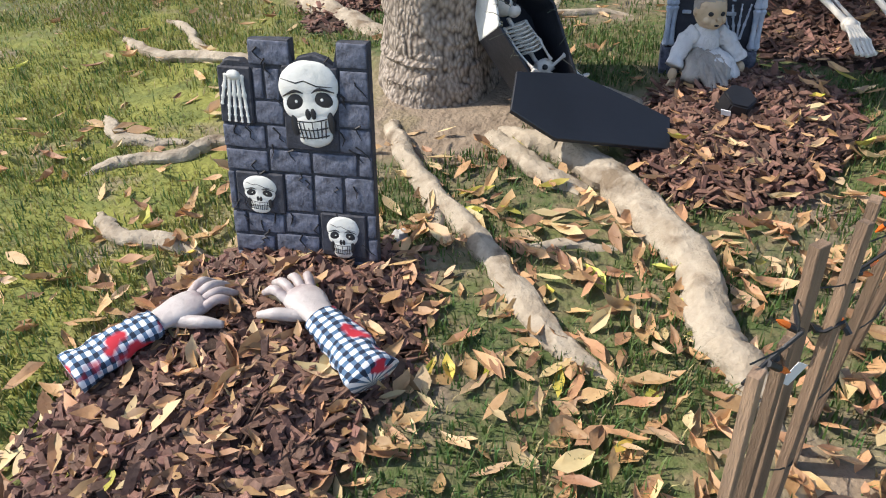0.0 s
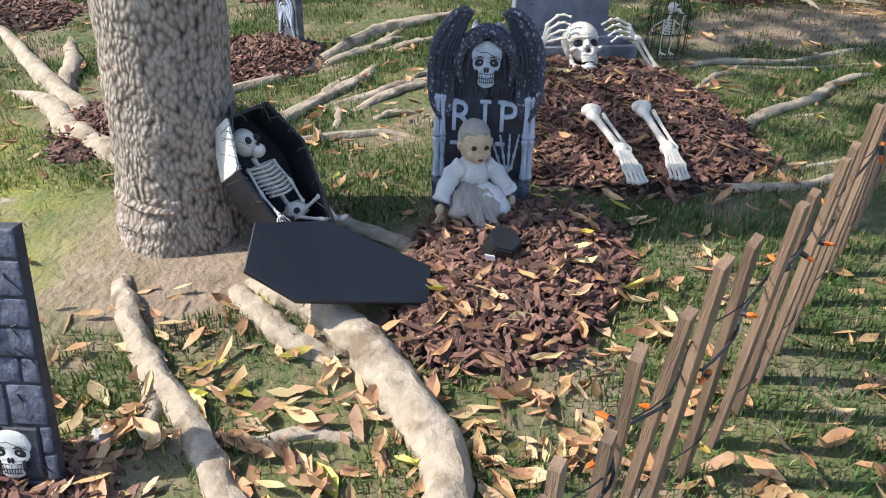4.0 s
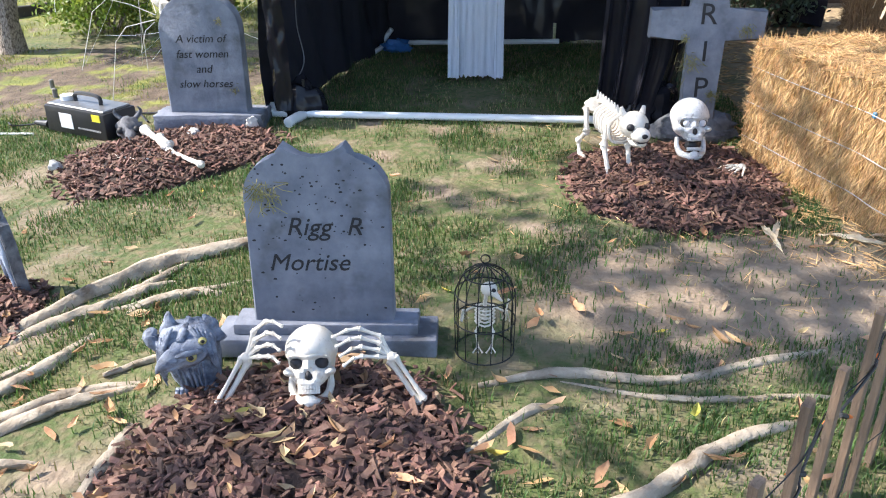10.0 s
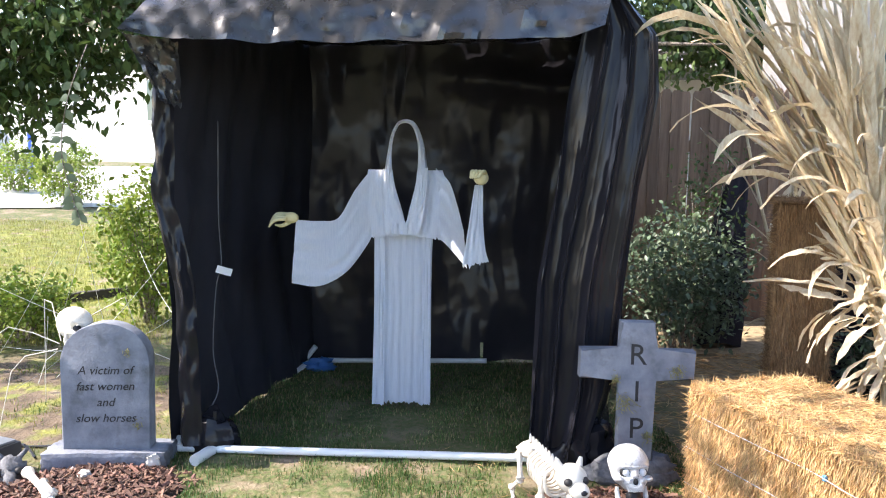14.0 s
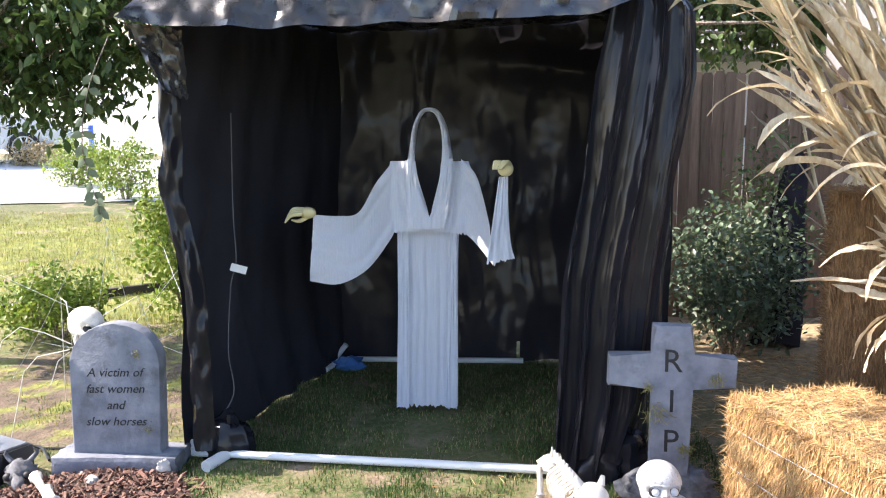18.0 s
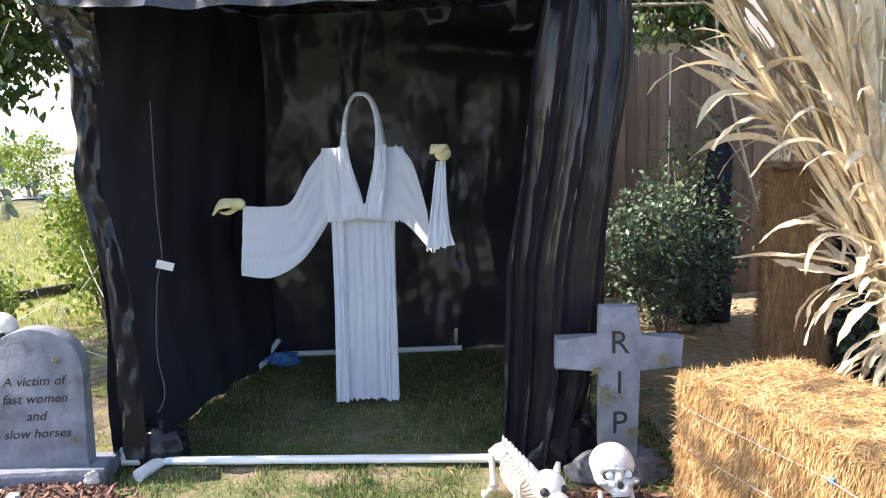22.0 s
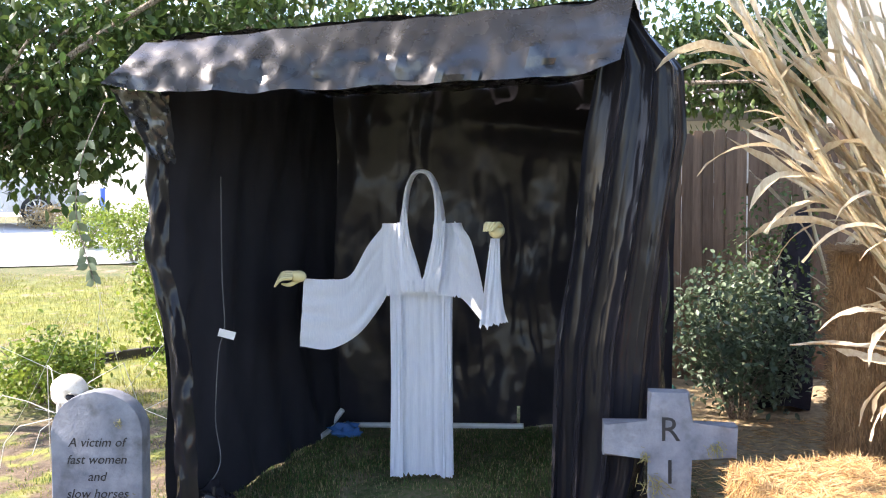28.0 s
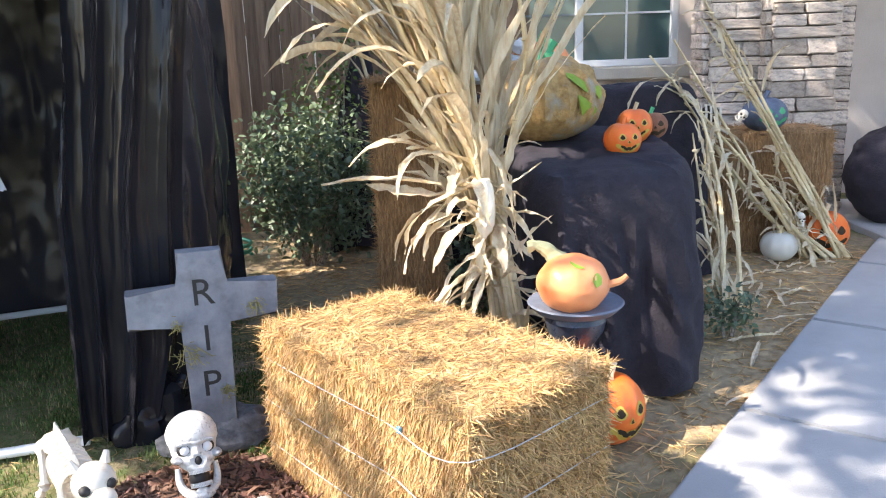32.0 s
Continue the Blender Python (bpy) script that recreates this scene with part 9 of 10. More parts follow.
# garden hose on the soil
bm = bmesh.new()
tube(bm, [Vector((1.30 + 0.17 * math.cos(i * 0.4), 5.0 + 0.13 * math.sin(i * 0.4), 0.13 + 0.0025 * i)) for i in range(44)], 0.011, 8)
solid("garden_hose", bm, mat("green_hose", (0.03, 0.22, 0.14), (0.05, 0.30, 0.20), 9, 0.5, 0.1, 60), "coiled green garden hose on dry soil", "hose")

# ---- shrubs, hedges, background trees ----
def shrub(at, radii, count, per, leaf, material, label, stems=14, spread=0.05, shell=0.35, lift=1.0, name="shrub"):
    ob = thing(name, Matrix.Translation(at), label, "shrub", "shrubs")
    pts = clumps((0, 0, radii[2] * lift), radii, count, per, spread, shell)
    pts = pts[pts[:, 2] > 0.04]
    v, f = foliage(pts, leaf)
    part("crown", np_mesh(v, f, True), material, ob, sharp=0)
    r = random.Random(count)
    for k in range(stems):
        a = r.uniform(0, 6.28)
        e = Vector((math.cos(a) * radii[0] * r.uniform(0.2, 0.8), math.sin(a) * radii[1] * r.uniform(0.2, 0.8), radii[2] * r.uniform(0.7, 1.6)))
        bm = bmesh.new()
        tube(bm, spline([(e.x * 0.12, e.y * 0.12, -0.03), e * 0.5 + Vector((0, 0, 0.03)), e], 4), [0.010, 0.007, 0.003], 6)
        part("branch", bm, M_BARK, ob)
    return ob


M_LEAF_BRIGHT = mat("bright_green_leaf", (0.13, 0.20, 0.025), (0.28, 0.36, 0.06), 3, 0.5, 0.1, 60, island=0.35, hue=0.02, trans=0.35, world_space=True)
shrub(G(1.78, 4.62), (0.46, 0.36, 0.46), 300, 16, 0.042, M_LEAF_DARK, "dark blue-green leafy bush in front of the board fence", 22, 0.055, 0.25, 1.12, "bush")
shrub(G(2.05, 4.95), (0.30, 0.22, 0.72), 110, 14, 0.035, M_LEAF, "tall thin green shrub against the board fence", 10, 0.06, 0.2, 1.1)
shrub(G(2.15, 3.05), (0.16, 0.14, 0.30), 60, 12, 0.045, M_LEAF_DARK, "green plant between the bale and the black cloth", 6, 0.04, 0.2)
shrub(G(2.78, 2.62), (0.10, 0.10, 0.10), 40, 10, 0.03, M_LEAF_DARK, "low green plant at the hem of the black cloth", 3, 0.03, 0.2)
shrub(G(3.05, 2.55), (0.14, 0.10, 0.11), 40, 10, 0.03, M_LEAF_DARK, "low green plant on straw litter", 3, 0.03, 0.2)
shrub(G(-2.95, 5.35), (0.50, 0.40, 0.26), 190, 16, 0.045, M_LEAF_BRIGHT, "low rounded green shrub beside the bed edging", 10, 0.05, 0.4)
shrub(G(-2.15, 5.95), (0.42, 0.42, 0.62), 260, 16, 0.05, M_LEAF_BRIGHT, "bright green shrub beside the canopy", 14, 0.06, 0.3)
shrub(G(-5.6, 12.5), (0.55, 0.5, 0.50), 160, 16, 0.06, M_LEAF_BRIGHT, "round clipped green bush by the drive", 8, 0.06, 0.5)
shrub(G(-7.1, 13.9), (0.6, 0.5, 0.45), 160, 16, 0.06, M_LEAF_BRIGHT, "round clipped green bush by the drive", 8, 0.06, 0.5)
shrub(G(-9.4, 16.6), (0.7, 0.4, 0.28), 120, 14, 0.06, mat("tan_dry_leaf", (0.36, 0.26, 0.13), (0.50, 0.40, 0.22), 5, 0.7, 0.1, 50, island=0.3, world_space=True), "dry tan bush beside the parked car", 4, 0.06, 0.4)
shrub(G(-3.9, 4.3), (0.30, 0.30, 0.20), 60, 12, 0.045, M_LEAF_DARK, "low leafy plant at the foot of a tree", 5, 0.05, 0.3)


def small_tree(at, height, crown, label, leaf, material, seed, trunk_r=0.07):
    r = random.Random(seed)
    ob = thing("tree", Matrix.Translation(at), label, "tree", "background trees")
    bm = bmesh.new()
    tube(bm, spline([(0, 0, -0.1), (0.03, 0, height * 0.4), (0.0, 0.05, height)], 8), [trunk_r * 1.3, trunk_r, trunk_r * 0.6], 12, wobble=0.25, seed=seed)
    part("trunk", bm, M_BARK, ob)
    bm = bmesh.new()
    for (c, rad, cnt, per) in crown:
        for k in range(5):
            e = Vector(c) + Vector((r.gauss(0, rad[0] * 0.5), r.gauss(0, rad[1] * 0.5), r.gauss(0, rad[2] * 0.4)))
            s = Vector((0, 0.03, height * r.uniform(0.6, 1)))
            tube(bm, spline([s, s.lerp(e, 0.5) + Vector((0, 0, 0.15)), e], 5), [trunk_r * 0.5, trunk_r * 0.3, 0.01], 6)
    part("limb", bm, M_BARK, ob)
    pts = np.concatenate([clumps(c, rad, cnt, per, 0.10, 0.15) for c, rad, cnt, per in crown])
    v, f = foliage(pts, leaf, flat=-0.5)
    part("crown", np_mesh(v, f, True), material, ob, sharp=0)
    return ob


small_tree(G(-3.4, 4.75), 1.9, (((0.9, 0.35, 2.45), (1.45, 0.8, 0.62), 330, 20), ((-0.7, 0.2, 2.6), (1.0, 0.8, 0.7), 170, 18), ((1.7, 0.6, 2.9), (1.0, 0.7, 0.6), 150, 18), ((0.55, 0.15, 1.95), (1.0, 0.6, 0.42), 150, 16)),
           "small leafy tree spreading over the canopy's corner", 0.075, M_LEAF, 3)
small_tree(G(0.3, 7.6), 2.2, (((0, 0, 2.9), (2.6, 0.8, 0.75), 420, 20), ((2.6, -0.3, 2.55), (1.4, 0.7, 0.6), 200, 20)), "leafy tree behind the canopy", 0.08, M_LEAF, 4, 0.1)
small_tree(G(4.4, 8.0), 2.2, (((0, 0, 2.9), (1.6, 0.8, 0.7), 220, 20), ((-1.4, -0.6, 2.5), (0.9, 0.5, 0.45), 130, 18)), "leafy dark tree behind the board fence", 0.08, M_LEAF_DARK, 5, 0.1)
small_tree(G(-7.5, 24.0), 3.5, (((0, 0, 5.0), (4.0, 2.5, 2.0), 420, 20),), "large leafy street tree in the distance", 0.16, M_LEAF, 6, 0.2)

# a hanging spray of leaves
spray = thing("leaf_spray", Matrix.Translation((-1.90, 3.90, 0)), "hanging twig with dark oval leaves beside the canopy", "leaves")
bm = bmesh.new()
twig = spline([(0.05, 0.2, 2.0), (0.02, 0.0, 1.7), (-0.03, 0.0, 1.4), (0.02, 0.0, 1.15), (0.06, 0, 1.02)], 8)
tube(bm, twig, 0.003, 5)
part("twig", bm, M_BARK, spray)
v, f = scatter(LEAF_V, LEAF_F, np.zeros((1, 3)), rotations(np.zeros(1), np.zeros(1), np.zeros(1)), np.array([[0.085, 0.075, 0.06]]))
leaf_me = np_mesh(v, f, True)
leaf_me.materials.append(M_LEAF_DARK)
for k, p in enumerate(twig[6::2]):
    for s_ in (-1, 1):
        if (k * 7 + s_) % 5:
            ob = part("leaf", leaf_me, None, spray, sharp=0)
            ob.matrix_basis = Matrix.Translation(p) @ pose(0, 0, 0, 0, s_ * (48 + 22 * math.sin(k * 2.1)), 25 * math.sin(k * 3.7 + s_)) @ pose(0, 0, 0, -90, 0, 0)

# bed edging, moss ground spikes
bm = bmesh.new()
line_ = spline([G(-6.2, 4.2, 0.03), G(-3.86, 5.96, 0.03), G(-2.9, 6.8, 0.03), G(-1.2, 7.9, 0.03)], 8)
for a, b in zip(line_, line_[1:]):
    d = b - a
    box(bm, (d.length + 0.02, 0.05, 0.10), (a + b) / 2, (0, 0, math.degrees(math.atan2(d.y, d.x))), 0.006)
solid("bed_edging", bm, mat("dark_edging", (0.035, 0.028, 0.024), (0.06, 0.05, 0.042), 9, 0.8, 0.3, 60), "dark low edging strip along the planting bed", "edging", kind="structure")
for k, (x, y) in enumerate(((-2.48, 3.55), (-3.0, 3.5), (-2.95, 3.2), (-2.60, 3.75), (-1.62, 3.25))):
    bm = bmesh.new()
    tube(bm, [(0, 0, -0.03), (0, 0, 0.05), (0, 0, 0.055)], [0.014, 0.014, 0.008], 10)
    solid("sprinkler_head", bm, mat("grey_plastic", (0.16, 0.15, 0.14), (0.24, 0.23, 0.21), 9, 0.7, 0.1), "short grey sprinkler riser in the mossy bed", "sprinkler", Matrix.Translation(G(x, y)), group="sprinklers")

# strands of stretched cobweb between the shrubs and the graves
M_WEB = mat("white_web", (0.70, 0.71, 0.72), (0.80, 0.80, 0.80), 9, 0.9, 0)
web = thing("cobweb", Matrix.Identity(4), "stretched white fake cobweb strands beside the canopy", "cobweb")
r_ = random.Random(31)
hub = Vector((-1.75, 3.75, 0.62))
for k in range(11):
    a = Vector((r_.uniform(-3.0, -1.2), r_.uniform(3.4, 5.6), 0))
    a.z = float(gz(a.x, a.y)) + r_.choice((0.02, 0.05, r_.uniform(0.6, 1.9)))
    b = hub + Vector((r_.gauss(0, 0.3), r_.gauss(0, 0.3), r_.gauss(0, 0.35)))
    bm = bmesh.new()
    tube(bm, spline([a, a.lerp(b, 0.5) - Vector((0, 0, 0.03)), b], 4), 0.0013, 4)
    part("strand", bm, M_WEB, web)

# ---- street side: drive, parked car, pale house ----
bm = bmesh.new()
pts_ = [(-14, 8.2), (-3.2, 13.4), (-6.2, 19.5), (-22, 13.5)]
N_ = 12
rows = []
for j in range(N_ + 1):
    row = []
    for i in range(N_ + 1):
        u, w = i / N_, j / N_
        x = (pts_[0][0] * (1 - u) + pts_[1][0] * u) * (1 - w) + (pts_[3][0] * (1 - u) + pts_[2][0] * u) * w
        y = (pts_[0][1] * (1 - u) + pts_[1][1] * u) * (1 - w) + (pts_[3][1] * (1 - u) + pts_[2][1] * u) * w
        row.append(bm.verts.new((x, y, float(gz(x, y)) + 0.02)))
    rows.append(row)
for a, b in zip(rows, rows[1:]):
    for i in range(N_):
        bm.faces.new((a[i], a[i + 1], b[i + 1], b[i]))
solid("road", bm, mat("pale_concrete_drive", (0.55, 0.54, 0.52), (0.64, 0.63, 0.61), 1.5, 0.9, 0.3, 60, world_space=True), "broad sunlit pale concrete drive beyond the lawn", "drive", kind="structure")

car = thing("car", axes(G(-10.1, 17.4, 0.02), (-0.858, -0.513, 0), (0, 0, 1)), "parked silver-white sedan beyond the sunlit drive", "car", kind="")
M_CAR = mat("silver_paint", (0.62, 0.64, 0.67), (0.66, 0.68, 0.71), 2, 0.25, 0.0, metal=0.4, coat=0.6)
bm = bmesh.new()
slab(bm, [(-0.95, 0.28), (3.55, 0.28), (3.62, 0.60), (3.50, 0.92), (2.75, 0.98), (2.2, 1.36), (1.1, 1.42), (0.15, 0.98), (-0.75, 0.86), (-0.98, 0.62)], 1.75, -0.85, 0.10, 3)
part("body", bm, M_CAR, car)
bm = bmesh.new()
slab(bm, [(0.42, 1.0), (2.62, 1.0), (2.12, 1.32), (1.12, 1.36)], 0.02, 0.895)
part("side_window", bm, M_GLASS, car)
for x in (0.0, 2.68):
    bm = bmesh.new()
    tube(bm, [(x, 0.93, 0.32), (x, 0.70, 0.32)], 0.325, 28)
    tyre = part("tyre", bm, mat("tyre_rubber", (0.02, 0.02, 0.02), (0.035, 0.035, 0.035), 9, 0.8, 0.2), car)
    bm = bmesh.new()
    for k in range(10):
        a = math.pi * 2 * k / 10
        tube(bm, [(x, 0.945, 0.32), (x + 0.22 * math.cos(a), 0.945, 0.32 + 0.22 * math.sin(a))], 0.018, 6)
    tube(bm, [(x + 0.225 * math.cos(i * 0.2618), 0.94, 0.32 + 0.225 * math.sin(i * 0.2618)) for i in range(25)], 0.016, 6, False)
    part("rim", bm, mat("alloy", (0.60, 0.61, 0.62), (0.68, 0.68, 0.69), 9, 0.3, 0, metal=0.8), tyre, "ten-spoke alloy rim")
for y_, z_ in ((0.60, 0.72),):
    bm = bmesh.new()
    ball(bm, (-0.93, y_, z_), (0.08, 0.20, 0.07), 12, 8)
    part("headlight", bm, M_LABEL, car)
bm = bmesh.new()
tube(bm, [(0, 0, 0), (0, 0, 1.0)], 0.05, 12)
solid("post", bm, mat("blue_paint", (0.05, 0.12, 0.55), (0.07, 0.16, 0.65), 9, 0.5, 0), "short blue post by the drive", "post", Matrix.Translation(G(-7.6, 15.5)))

house = thing("house", pose(-16, 30, 1.0, 0, 0, -28), "pale sunlit neighbour house across the drive", "house", kind="")
bm = bmesh.new()
box(bm, (22, 0.3, 4.2), (0, 0, 2.1))
part("wall", bm, M_WHITE, house)
bm = bmesh.new()
box(bm, (23, 5.5, 0.2), (0, 2.2, 4.7), (22, 0, 0))
part("roof", bm, mat("tan_tile_roof", (0.34, 0.25, 0.19), (0.44, 0.33, 0.25), 4, 0.9, 0.5, 30), house)
for x in (-7, 9):
    bm = bmesh.new()
    box(bm, (1.5, 0.06, 1.3), (x, -0.17, 2.0))
    w_ = part("window", bm, M_GLASS, house)
    bm = bmesh.new()
    box(bm, (1.7, 0.1, 0.1), (x, -0.2, 1.32))
    part("sill", bm, M_FRAME, w_)

# ---- lawn grass, fallen leaves, mulch beds ----
BEDS = (
    ("mulch_bed", (-1.955, -1.45), (0.275, 0.43), 0.05, 2500, -18),
    ("mulch_bed", (-0.86, -0.57), (0.25, 0.36), 0.05, 1500, -28),
    ("mulch_bed", (-0.38, 0.30), (0.42, 0.52), 0.07, 2700, 0),
    ("mulch_bed", (-1.60, 1.09), (0.27, 0.25), 0.06, 1200, 15),
    ("mulch_bed", (-2.03, 1.24), (0.15, 0.17), 0.04, 400, 0),
    ("mulch_bed", (-2.02, 0.50), (0.18, 0.16), 0.04, 400, 0),
    ("mulch_bed", (-2.95, 1.90), (0.48, 0.24), 0.05, 700, 0),
    ("mulch_bed", (-1.42, 2.50), (0.48, 0.36), 0.05, 1700, 40),
    ("mulch_bed", (0.77, 2.09), (0.39, 0.42), 0.05, 1900, 0),
    ("mulch_bed", (-2.05, 0.33), (0.10, 0.2), 0.03, 160, 0),
    ("mulch_bed", (-4.0, 2.0), (0.5, 0.4), 0.05, 700, 0),
)


def bed_height(x, y):
    h = np.zeros_like(x)
    for _, (cx, cy), (rx, ry), top, _, turn in BEDS:
        c, s = math.cos(radians(turn)), math.sin(radians(turn))
        u, w = ((x - cx) * c + (y - cy) * s) / rx, (-(x - cx) * s + (y - cy) * c) / ry
        d = (np.abs(u) ** 2.6 + np.abs(w) ** 2.6) ** (1 / 2.6)
        h = np.maximum(h, top * np.clip(1.12 - d, 0, 0.6) / 0.6)
    return h


CHIP_V = [(-1, -1, -1), (1, -0.8, -1), (0.9, 1, -1), (-0.9, 0.85, -1), (-0.85, -0.9, 1), (0.8, -0.9, 1), (0.95, 0.8, 1), (-1, 0.9, 1)]
CHIP_F = [(0, 3, 2, 1), (4, 5, 6, 7), (0, 1, 5, 4), (1, 2, 6, 5), (2, 3, 7, 6), (3, 0, 4, 7)]
M_CHIP_ONE = mat("single_bark_chip", (0.10, 0.050, 0.035), (0.22, 0.118, 0.085), 40, 0.75, 0.4, 90, rand=0.5, hue=0.012, world_space=True)
CHIP_ONE = []
for k in range(7):
    me = np_mesh(np.array(CHIP_V) + NP.normal(0, 0.13, (8, 3)), CHIP_F)
    me.materials.append(M_CHIP_ONE)
    CHIP_ONE.append(me)
for name, (cx, cy), (rx, ry), top, count, turn in BEDS:
    count = int(count * 1.35)
    a = np.linspace(0, 2 * np.pi, 40, endpoint=False)
    rr = np.concatenate([[0.0], np.linspace(0.12, 1.06, 9)])
    c, s = math.cos(radians(turn)), math.sin(radians(turn))
    A, Q = np.meshgrid(a, rr[1:])
    sq = (np.abs(np.cos(A)) ** 2.6 + np.abs(np.sin(A)) ** 2.6) ** (-1 / 2.6) * (1 + 0.05 * np.sin(3 * A + cx * 7) + 0.03 * np.sin(7 * A))
    lx, ly = Q * sq * np.cos(A) * rx, Q * sq * np.sin(A) * ry
    px, py = cx + lx * c - ly * s, cy + lx * s + ly * c
    pz = gz(px, py) + bed_height(px, py) + 0.004 - 0.03 * (Q > 1.03)
    V = np.concatenate([[[cx, cy, float(gz(cx, cy)) + top]], np.stack([px, py, pz], -1).reshape(-1, 3)])
    me = bpy.data.meshes.new("m")
    faces = [(0, 1 + i, 1 + (i + 1) % 40) for i in range(40)]
    for r_ in range(8):
        for i in range(40):
            p0, p1 = 1 + r_ * 40 + i, 1 + r_ * 40 + (i + 1) % 40
            faces.append((p0, p0 + 40, p1 + 40, p1))
    me.from_pydata(V.tolist(), [], faces)
    bed = solid(name, me, M_MULCH, "low bed of dark red-brown bark mulch on the lawn", "mulch", kind="stuff", smooth=False)
    rad, ang = np.sqrt(NP.uniform(0, 1, count)) * NP.choice([0.98, 1.0, 1.03, 1.12], count), NP.uniform(0, 6.283, count)
    sq = (np.abs(np.cos(ang)) ** 2.6 + np.abs(np.sin(ang)) ** 2.6) ** (-1 / 2.6) * (1 + 0.05 * np.sin(3 * ang + cx * 7))
    lx, ly = rad * sq * np.cos(ang) * rx, rad * sq * np.sin(ang) * ry
    px, py = cx + lx * c - ly * s, cy + lx * s + ly * c
    pz = gz(px, py) + bed_height(px, py) + NP.uniform(0.002, 0.014, count)
    tr = rotations(NP.uniform(0, 6.28, count), NP.normal(0, 0.42, count), NP.normal(0, 0.5, count))
    size = np.stack([NP.uniform(0.003, 0.009, count), NP.gamma(4.0, 0.0042, count).clip(0.006, 0.036), NP.uniform(0.001, 0.0032, count)], -1)
    single = np.zeros(count, bool)
    if cy < 0.6 or cx > 0.5:
        single[np.argsort(-size[:, 0] * size[:, 1])[:260 if cx > -2 else 0]] = True
    for i in np.flatnonzero(single):
        ob = part("bark_chip", CHIP_ONE[i % 7], None, bed, smooth=False)
        ob.matrix_basis = Matrix.LocRotScale((px[i], py[i], pz[i] + 0.002), Matrix(tr[i].tolist()).to_quaternion(), size[i].tolist())
    px, py, pz, tr, size = px[~single], py[~single], pz[~single], tr[~single], size[~single]
    v, f = scatter(CHIP_V, CHIP_F, np.stack([px, py, pz], -1), tr, size, 0.12)
    part("bark_chips", np_mesh(v, f), M_CHIP, bed, "loose red-brown bark chips", smooth=False)

# fallen leaves
FALL_V = [(0, -1, 0.10), (0.26, -0.45, 0.16), (0.33, 0.1, 0.12), (0.2, 0.6, 0.1), (0, 1, 0.25), (-0.2, 0.6, 0.12), (-0.33, 0.1, 0.16), (-0.26, -0.45, 0.12),
          (0, -0.5, -0.02), (0, 0.1, -0.03), (0, 0.6, 0.02)]
FALL_F = [(0, 1, 8), (1, 2, 9), (1, 9, 8), (2, 3, 10), (2, 10, 9), (3, 4, 10), (4, 5, 10), (5, 6, 10), (6, 9, 10), (6, 7, 9), (7, 8, 9), (7, 0, 8)]
FOLD_V = [(0, -1, 0.50), (0.15, -0.45, 0.38), (0.19, 0.1, 0.34), (0.13, 0.6, 0.30), (0.04, 1, 0.55), (-0.13, 0.6, 0.33), (-0.19, 0.1, 0.38), (-0.15, -0.45, 0.34),
          (0, -0.5, 0.12), (0, 0.1, 0.0), (0.02, 0.6, 0.14)]
M_FALL = mat("dry_leaf", (0.33, 0.17, 0.08), (0.57, 0.36, 0.18), 14, 0.55, 0.35, 60, island=0.42, hue=0.014, trans=0.1, world_space=True)
M_FALL_PALE = mat("pale_dry_leaf", (0.54, 0.36, 0.18), (0.68, 0.52, 0.31), 12, 0.6, 0.2, 60, island=0.25, hue=0.02, trans=0.15, world_space=True)
M_FALL_YELLOW = mat("yellow_leaf", (0.55, 0.42, 0.06), (0.45, 0.46, 0.10), 9, 0.5, 0.15, 60, island=0.3, hue=0.03, trans=0.15, world_space=True)

M_FALL_ONE = mat("single_dry_leaf", (0.33, 0.17, 0.08), (0.57, 0.36, 0.18), 14, 0.55, 0.35, 60, rand=0.42, hue=0.014, trans=0.1, world_space=True)
LEAF_ONE = []
for k in range(8):
    form = np.array(FALL_V) if k % 2 else np.array(FOLD_V) * np.array([1.35, 0.92, 0.55])
    me = np_mesh(form + NP.normal(0, 0.05, (11, 3)), FALL_F, True)
    me.materials.append(M_FALL_ONE)
    LEAF_ONE.append(me)


def litter(x, y, material, label, smin, smax, lift=0.012):
    n = len(x)
    z = gz(x, y) + bed_height(x, y) + NP.uniform(0.004, lift + 0.012, n)
    s = NP.uniform(smin, smax, n)
    t = rotations(NP.uniform(0, 6.28, n), NP.normal(0, 0.22, n), NP.normal(0, 0.34, n))
    size = np.stack([s * NP.uniform(0.75, 1.3, n), s, s * NP.normal(0.8, 0.7, n)], -1)
    spot_ = np.stack([x, y, z], -1)
    single = np.flatnonzero((x > -2.4) & (x < -0.5) & (y > -1.9) & (y < -0.5))[:270] if material is M_FALL else np.zeros(0, int)
    rest = np.setdiff1d(np.arange(n), single)
    singles = [(spot_[i], t[i], size[i]) for i in single]
    spot_, t, size = spot_[rest], t[rest], size[rest]
    half = len(rest) // 2
    v, f = scatter(FALL_V, FALL_F, spot_[:half], t[:half], size[:half], 0.05)
    v2, f2 = scatter(FOLD_V, FALL_F, spot_[half:], t[half:], size[half:] * np.array([1.35, 0.92, 0.55]), 0.05)
    v, f = np.concatenate([v, v2]), np.concatenate([f, f2 + len(v)])
    heap = solid("fallen_leaves", np_mesh(v, f, True), material, label, "leaves", kind="stuff")
    for k, (p, turn, scale) in enumerate(singles):
        ob = part("fallen_leaf", LEAF_ONE[k % 8], None, heap, sharp=0)
        ob.matrix_basis = Matrix.LocRotScale(p.tolist(), Matrix(turn.tolist()).to_quaternion(), scale.tolist())


def drift(n, cx, cy, sx, sy):
    return NP.normal(cx, sx, n), NP.normal(cy, sy, n)


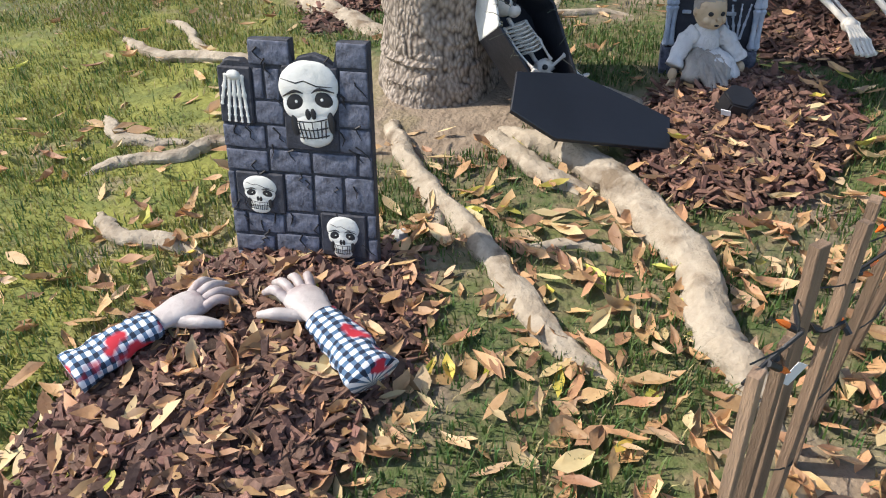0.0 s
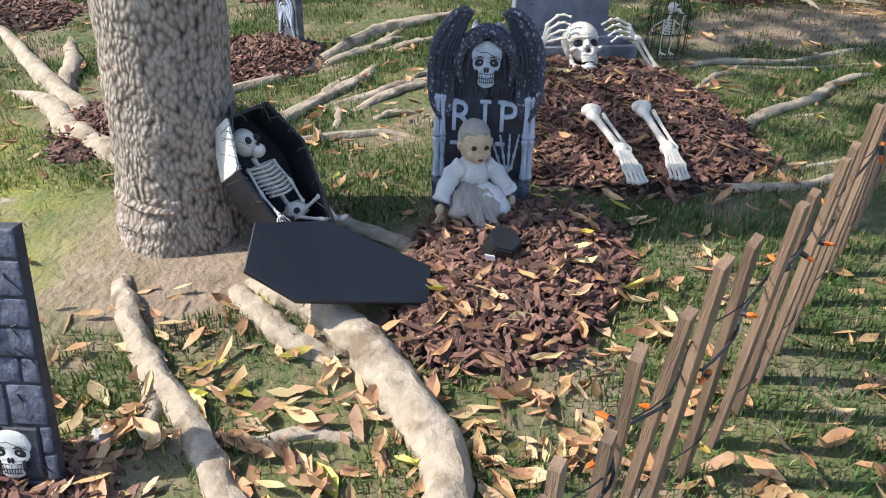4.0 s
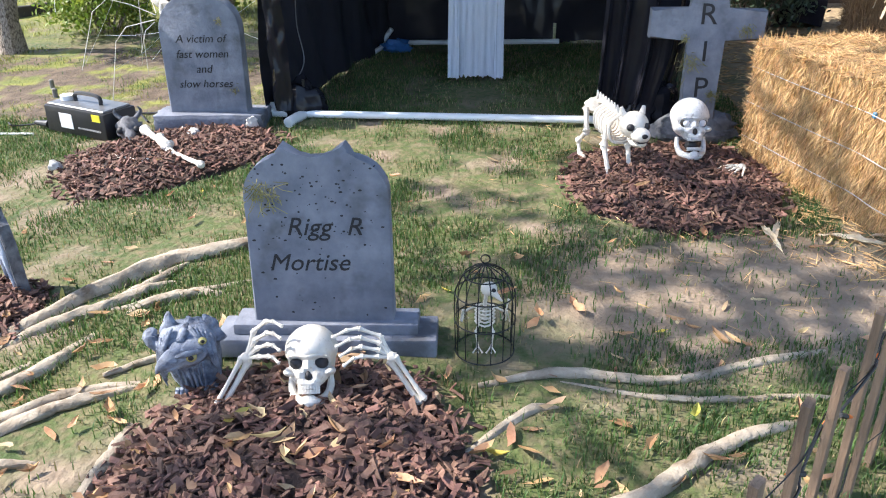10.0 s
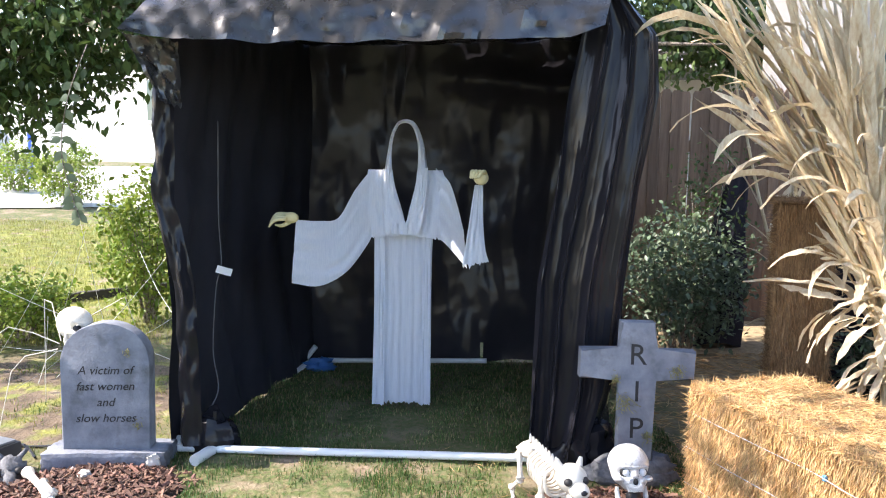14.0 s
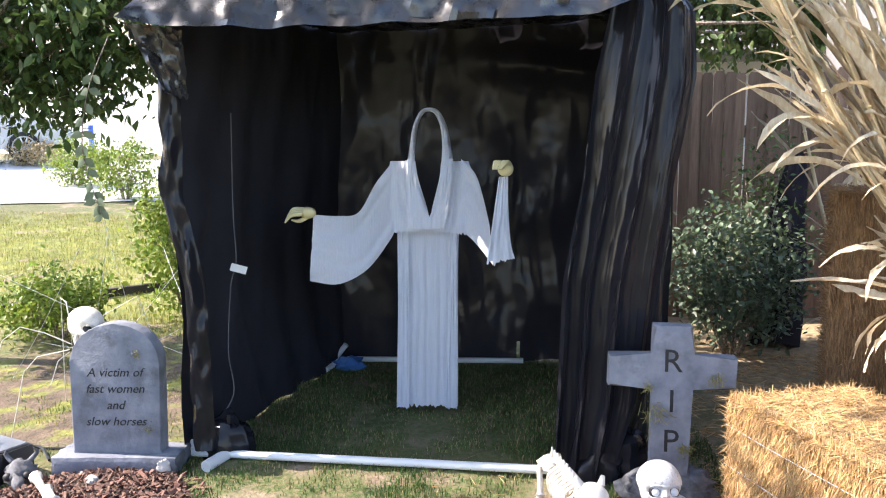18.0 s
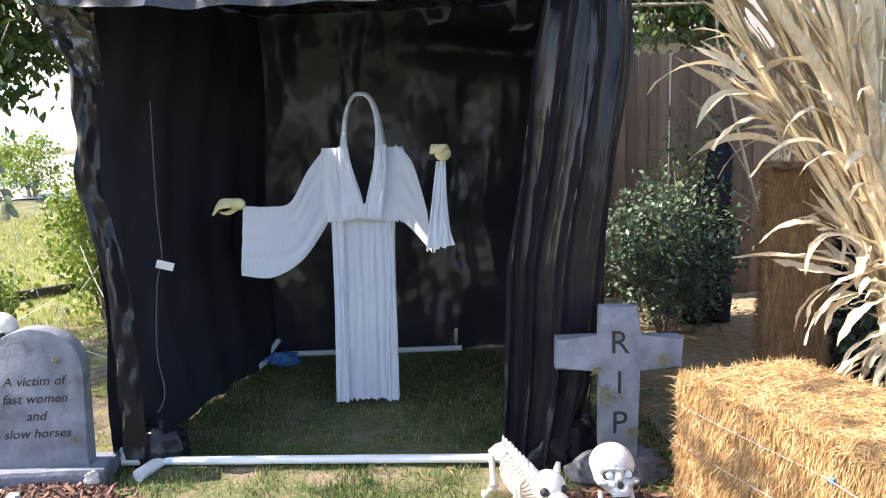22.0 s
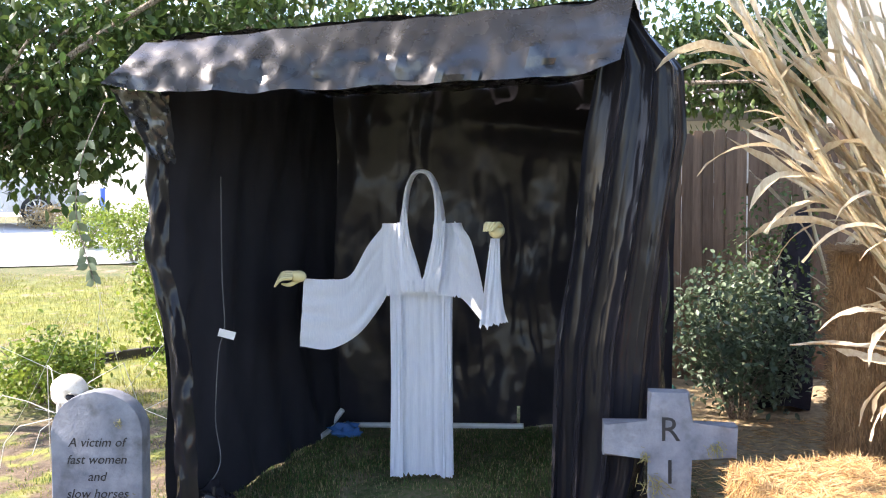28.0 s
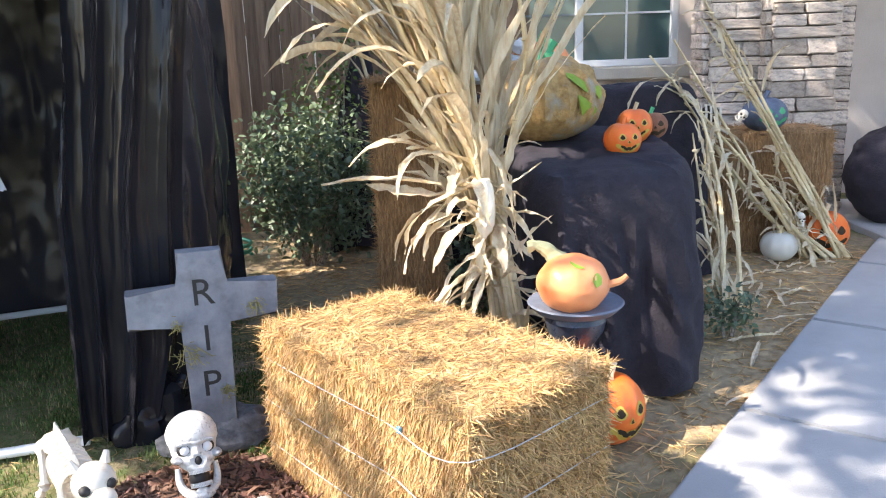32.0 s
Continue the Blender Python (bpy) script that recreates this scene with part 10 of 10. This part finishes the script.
xy = [drift(600, -1.45, -1.35, 0.55, 0.4), drift(150, -2.1, -1.35, 0.35, 0.35), drift(120, -1.98, -1.5, 0.16, 0.22), drift(90, -0.92, -1.78, 0.22, 0.16), drift(330, -0.85, -1.3, 0.5, 0.4), drift(140, -0.9, -0.7, 0.35, 0.35), drift(260, -2.4, -0.6, 0.8, 0.7),
      drift(160, -0.3, -0.2, 0.6, 0.5), drift(140, -1.4, 0.6, 0.6, 0.5), drift(90, 0.2, 0.4, 0.7, 0.5), drift(70, -0.6, 1.6, 1.2, 0.7), drift(40, -0.5, 0.3, 0.3, 0.4), drift(30, 0.9, 1.3, 0.6, 0.4)]
x_, y_ = np.concatenate([p[0] for p in xy]), np.concatenate([p[1] for p in xy])
keep = (np.hypot(x_ - TREE.x, y_ - TREE.y) > 0.24) & (y_ < 2.4)
x_, y_ = x_[keep], y_[keep]
pick = NP.uniform(0, 1, len(x_))
for lo, hi, m_, lab in ((0, 0.74, M_FALL, "dry orange-brown fallen leaves scattered on lawn and mulch"),
                        (0.74, 0.96, M_FALL_PALE, "pale tan curled fallen leaves on lawn and mulch"), (0.96, 1.01, M_FALL_YELLOW, "yellow-green fallen leaves on the lawn")):
    q = (pick >= lo) & (pick < hi)
    litter(x_[q], y_[q], m_, lab, 0.018, 0.045)

# grass
M_GRASS = mat("grass_blades", (0.05, 0.115, 0.026), (0.12, 0.185, 0.05), 2.0, 0.6, 0.0, island=0.45, hue=0.03, trans=0.3, world_space=True)
M_GRASS_DRY = mat("dry_grass_blades", (0.30, 0.25, 0.11), (0.42, 0.34, 0.17), 2.0, 0.7, 0.0, island=0.3, hue=0.02, trans=0.2, world_space=True)


def grass(n, x0, x1, y0, y1, material, label, hmin, hmax, sparse):
    x, y = NP.uniform(x0, x1, n), NP.uniform(y0, y1, n)
    k = np.sin(x * 3.1 + 1.7 * np.sin(y * 2.3)) * np.cos(y * 2.9 + 1.3 * np.sin(x * 1.9)) + 0.6 * np.sin(x * 11 + y * 7) * np.cos(y * 13 - x * 5)
    ok = (k + NP.normal(0, 0.35, n) > sparse) & (bed_height(x, y) < 0.004) & (np.hypot(x - TREE.x, (y - TREE.y + 0.1)) > 0.34)
    if material is M_GRASS:
        ok &= ~((x + 0.35 * np.sin(3 * y) < -2.0) & (y < 0.9) & (NP.uniform(0, 1, n) < 0.7))
    ok &= ~((((x - 0.9) / 0.6) ** 2 + ((y - 1.3) / 0.32) ** 2 < 1) & (NP.uniform(0, 1, n) < 0.85)) & ~((x > 1.25) & (y > 1.4))
    x, y = x[ok], y[ok]
    n = len(x)
    h, w, a = NP.uniform(hmin, hmax, n), NP.uniform(0.0012, 0.0023, n), NP.uniform(0, 6.28, n)
    lean = NP.uniform(0.1, 0.9, n) * h
    z = gz(x, y)
    d, e = np.stack([np.cos(a), np.sin(a)], -1), np.stack([-np.sin(a), np.cos(a)], -1)
    P = np.stack([x, y], -1)
    def at(off, hh):
        return np.concatenate([P + off, (z + hh)[:, None]], 1)
    V = np.stack([at(e * w[:, None], -0.003 + 0 * h), at(-e * w[:, None], -0.003 + 0 * h), at(d * (lean * 0.35)[:, None] - e * (w * 0.8)[:, None], h * 0.6),
                  at(d * (lean * 0.35)[:, None] + e * (w * 0.8)[:, None], h * 0.6), at(d * lean[:, None], h)], 1)
    base = (np.arange(n) * 5)[:, None]
    F = np.concatenate([base + [0, 1, 2], base + [0, 2, 3], base + [3, 2, 4]])
    solid("grass", np_mesh(V.reshape(-1, 3), F), material, label, "grass", kind="stuff", smooth=False)


grass(320000, -3.4, 1.4, -2.3, 3.2, M_GRASS, "short patchy green lawn grass", 0.012, 0.032, -0.25)
grass(42000, -3.4, 1.5, -2.3, 3.2, M_GRASS_DRY, "dry straw-coloured lawn grass", 0.008, 0.026, -0.6)
grass(30000, -1.1, 1.3, 3.0, 4.7, M_GRASS, "short green grass under the canopy", 0.01, 0.028, -0.5)
grass(14000, -1.1, 1.3, 2.9, 4.7, M_GRASS_DRY, "dry straw-coloured grass under the canopy", 0.008, 0.024, -0.5)
grass(12000, -4.6, -1.2, 2.8, 6.5, M_GRASS, "short green and mossy grass behind the graves", 0.012, 0.03, 0.2)
M_GRASS_MOSS = mat("yellow_green_blades", (0.19, 0.21, 0.045), (0.33, 0.32, 0.08), 3.0, 0.6, 0.0, island=0.4, hue=0.02, trans=0.3, world_space=True)
grass(36000, -3.6, -1.95, -1.9, 0.9, M_GRASS_MOSS, "yellow-green mossy grass in the sun", 0.008, 0.022, -0.35)
grass(60000, -7.0, -1.3, 5.2, 11.0, M_GRASS_MOSS, "sunlit yellow-green lawn beyond the bed edging", 0.025, 0.055, -0.7)
grass(22000, -3.4, -1.15, 3.0, 5.0, M_GRASS_MOSS, "yellow-green moss on the planting bed", 0.005, 0.014, 0.3)
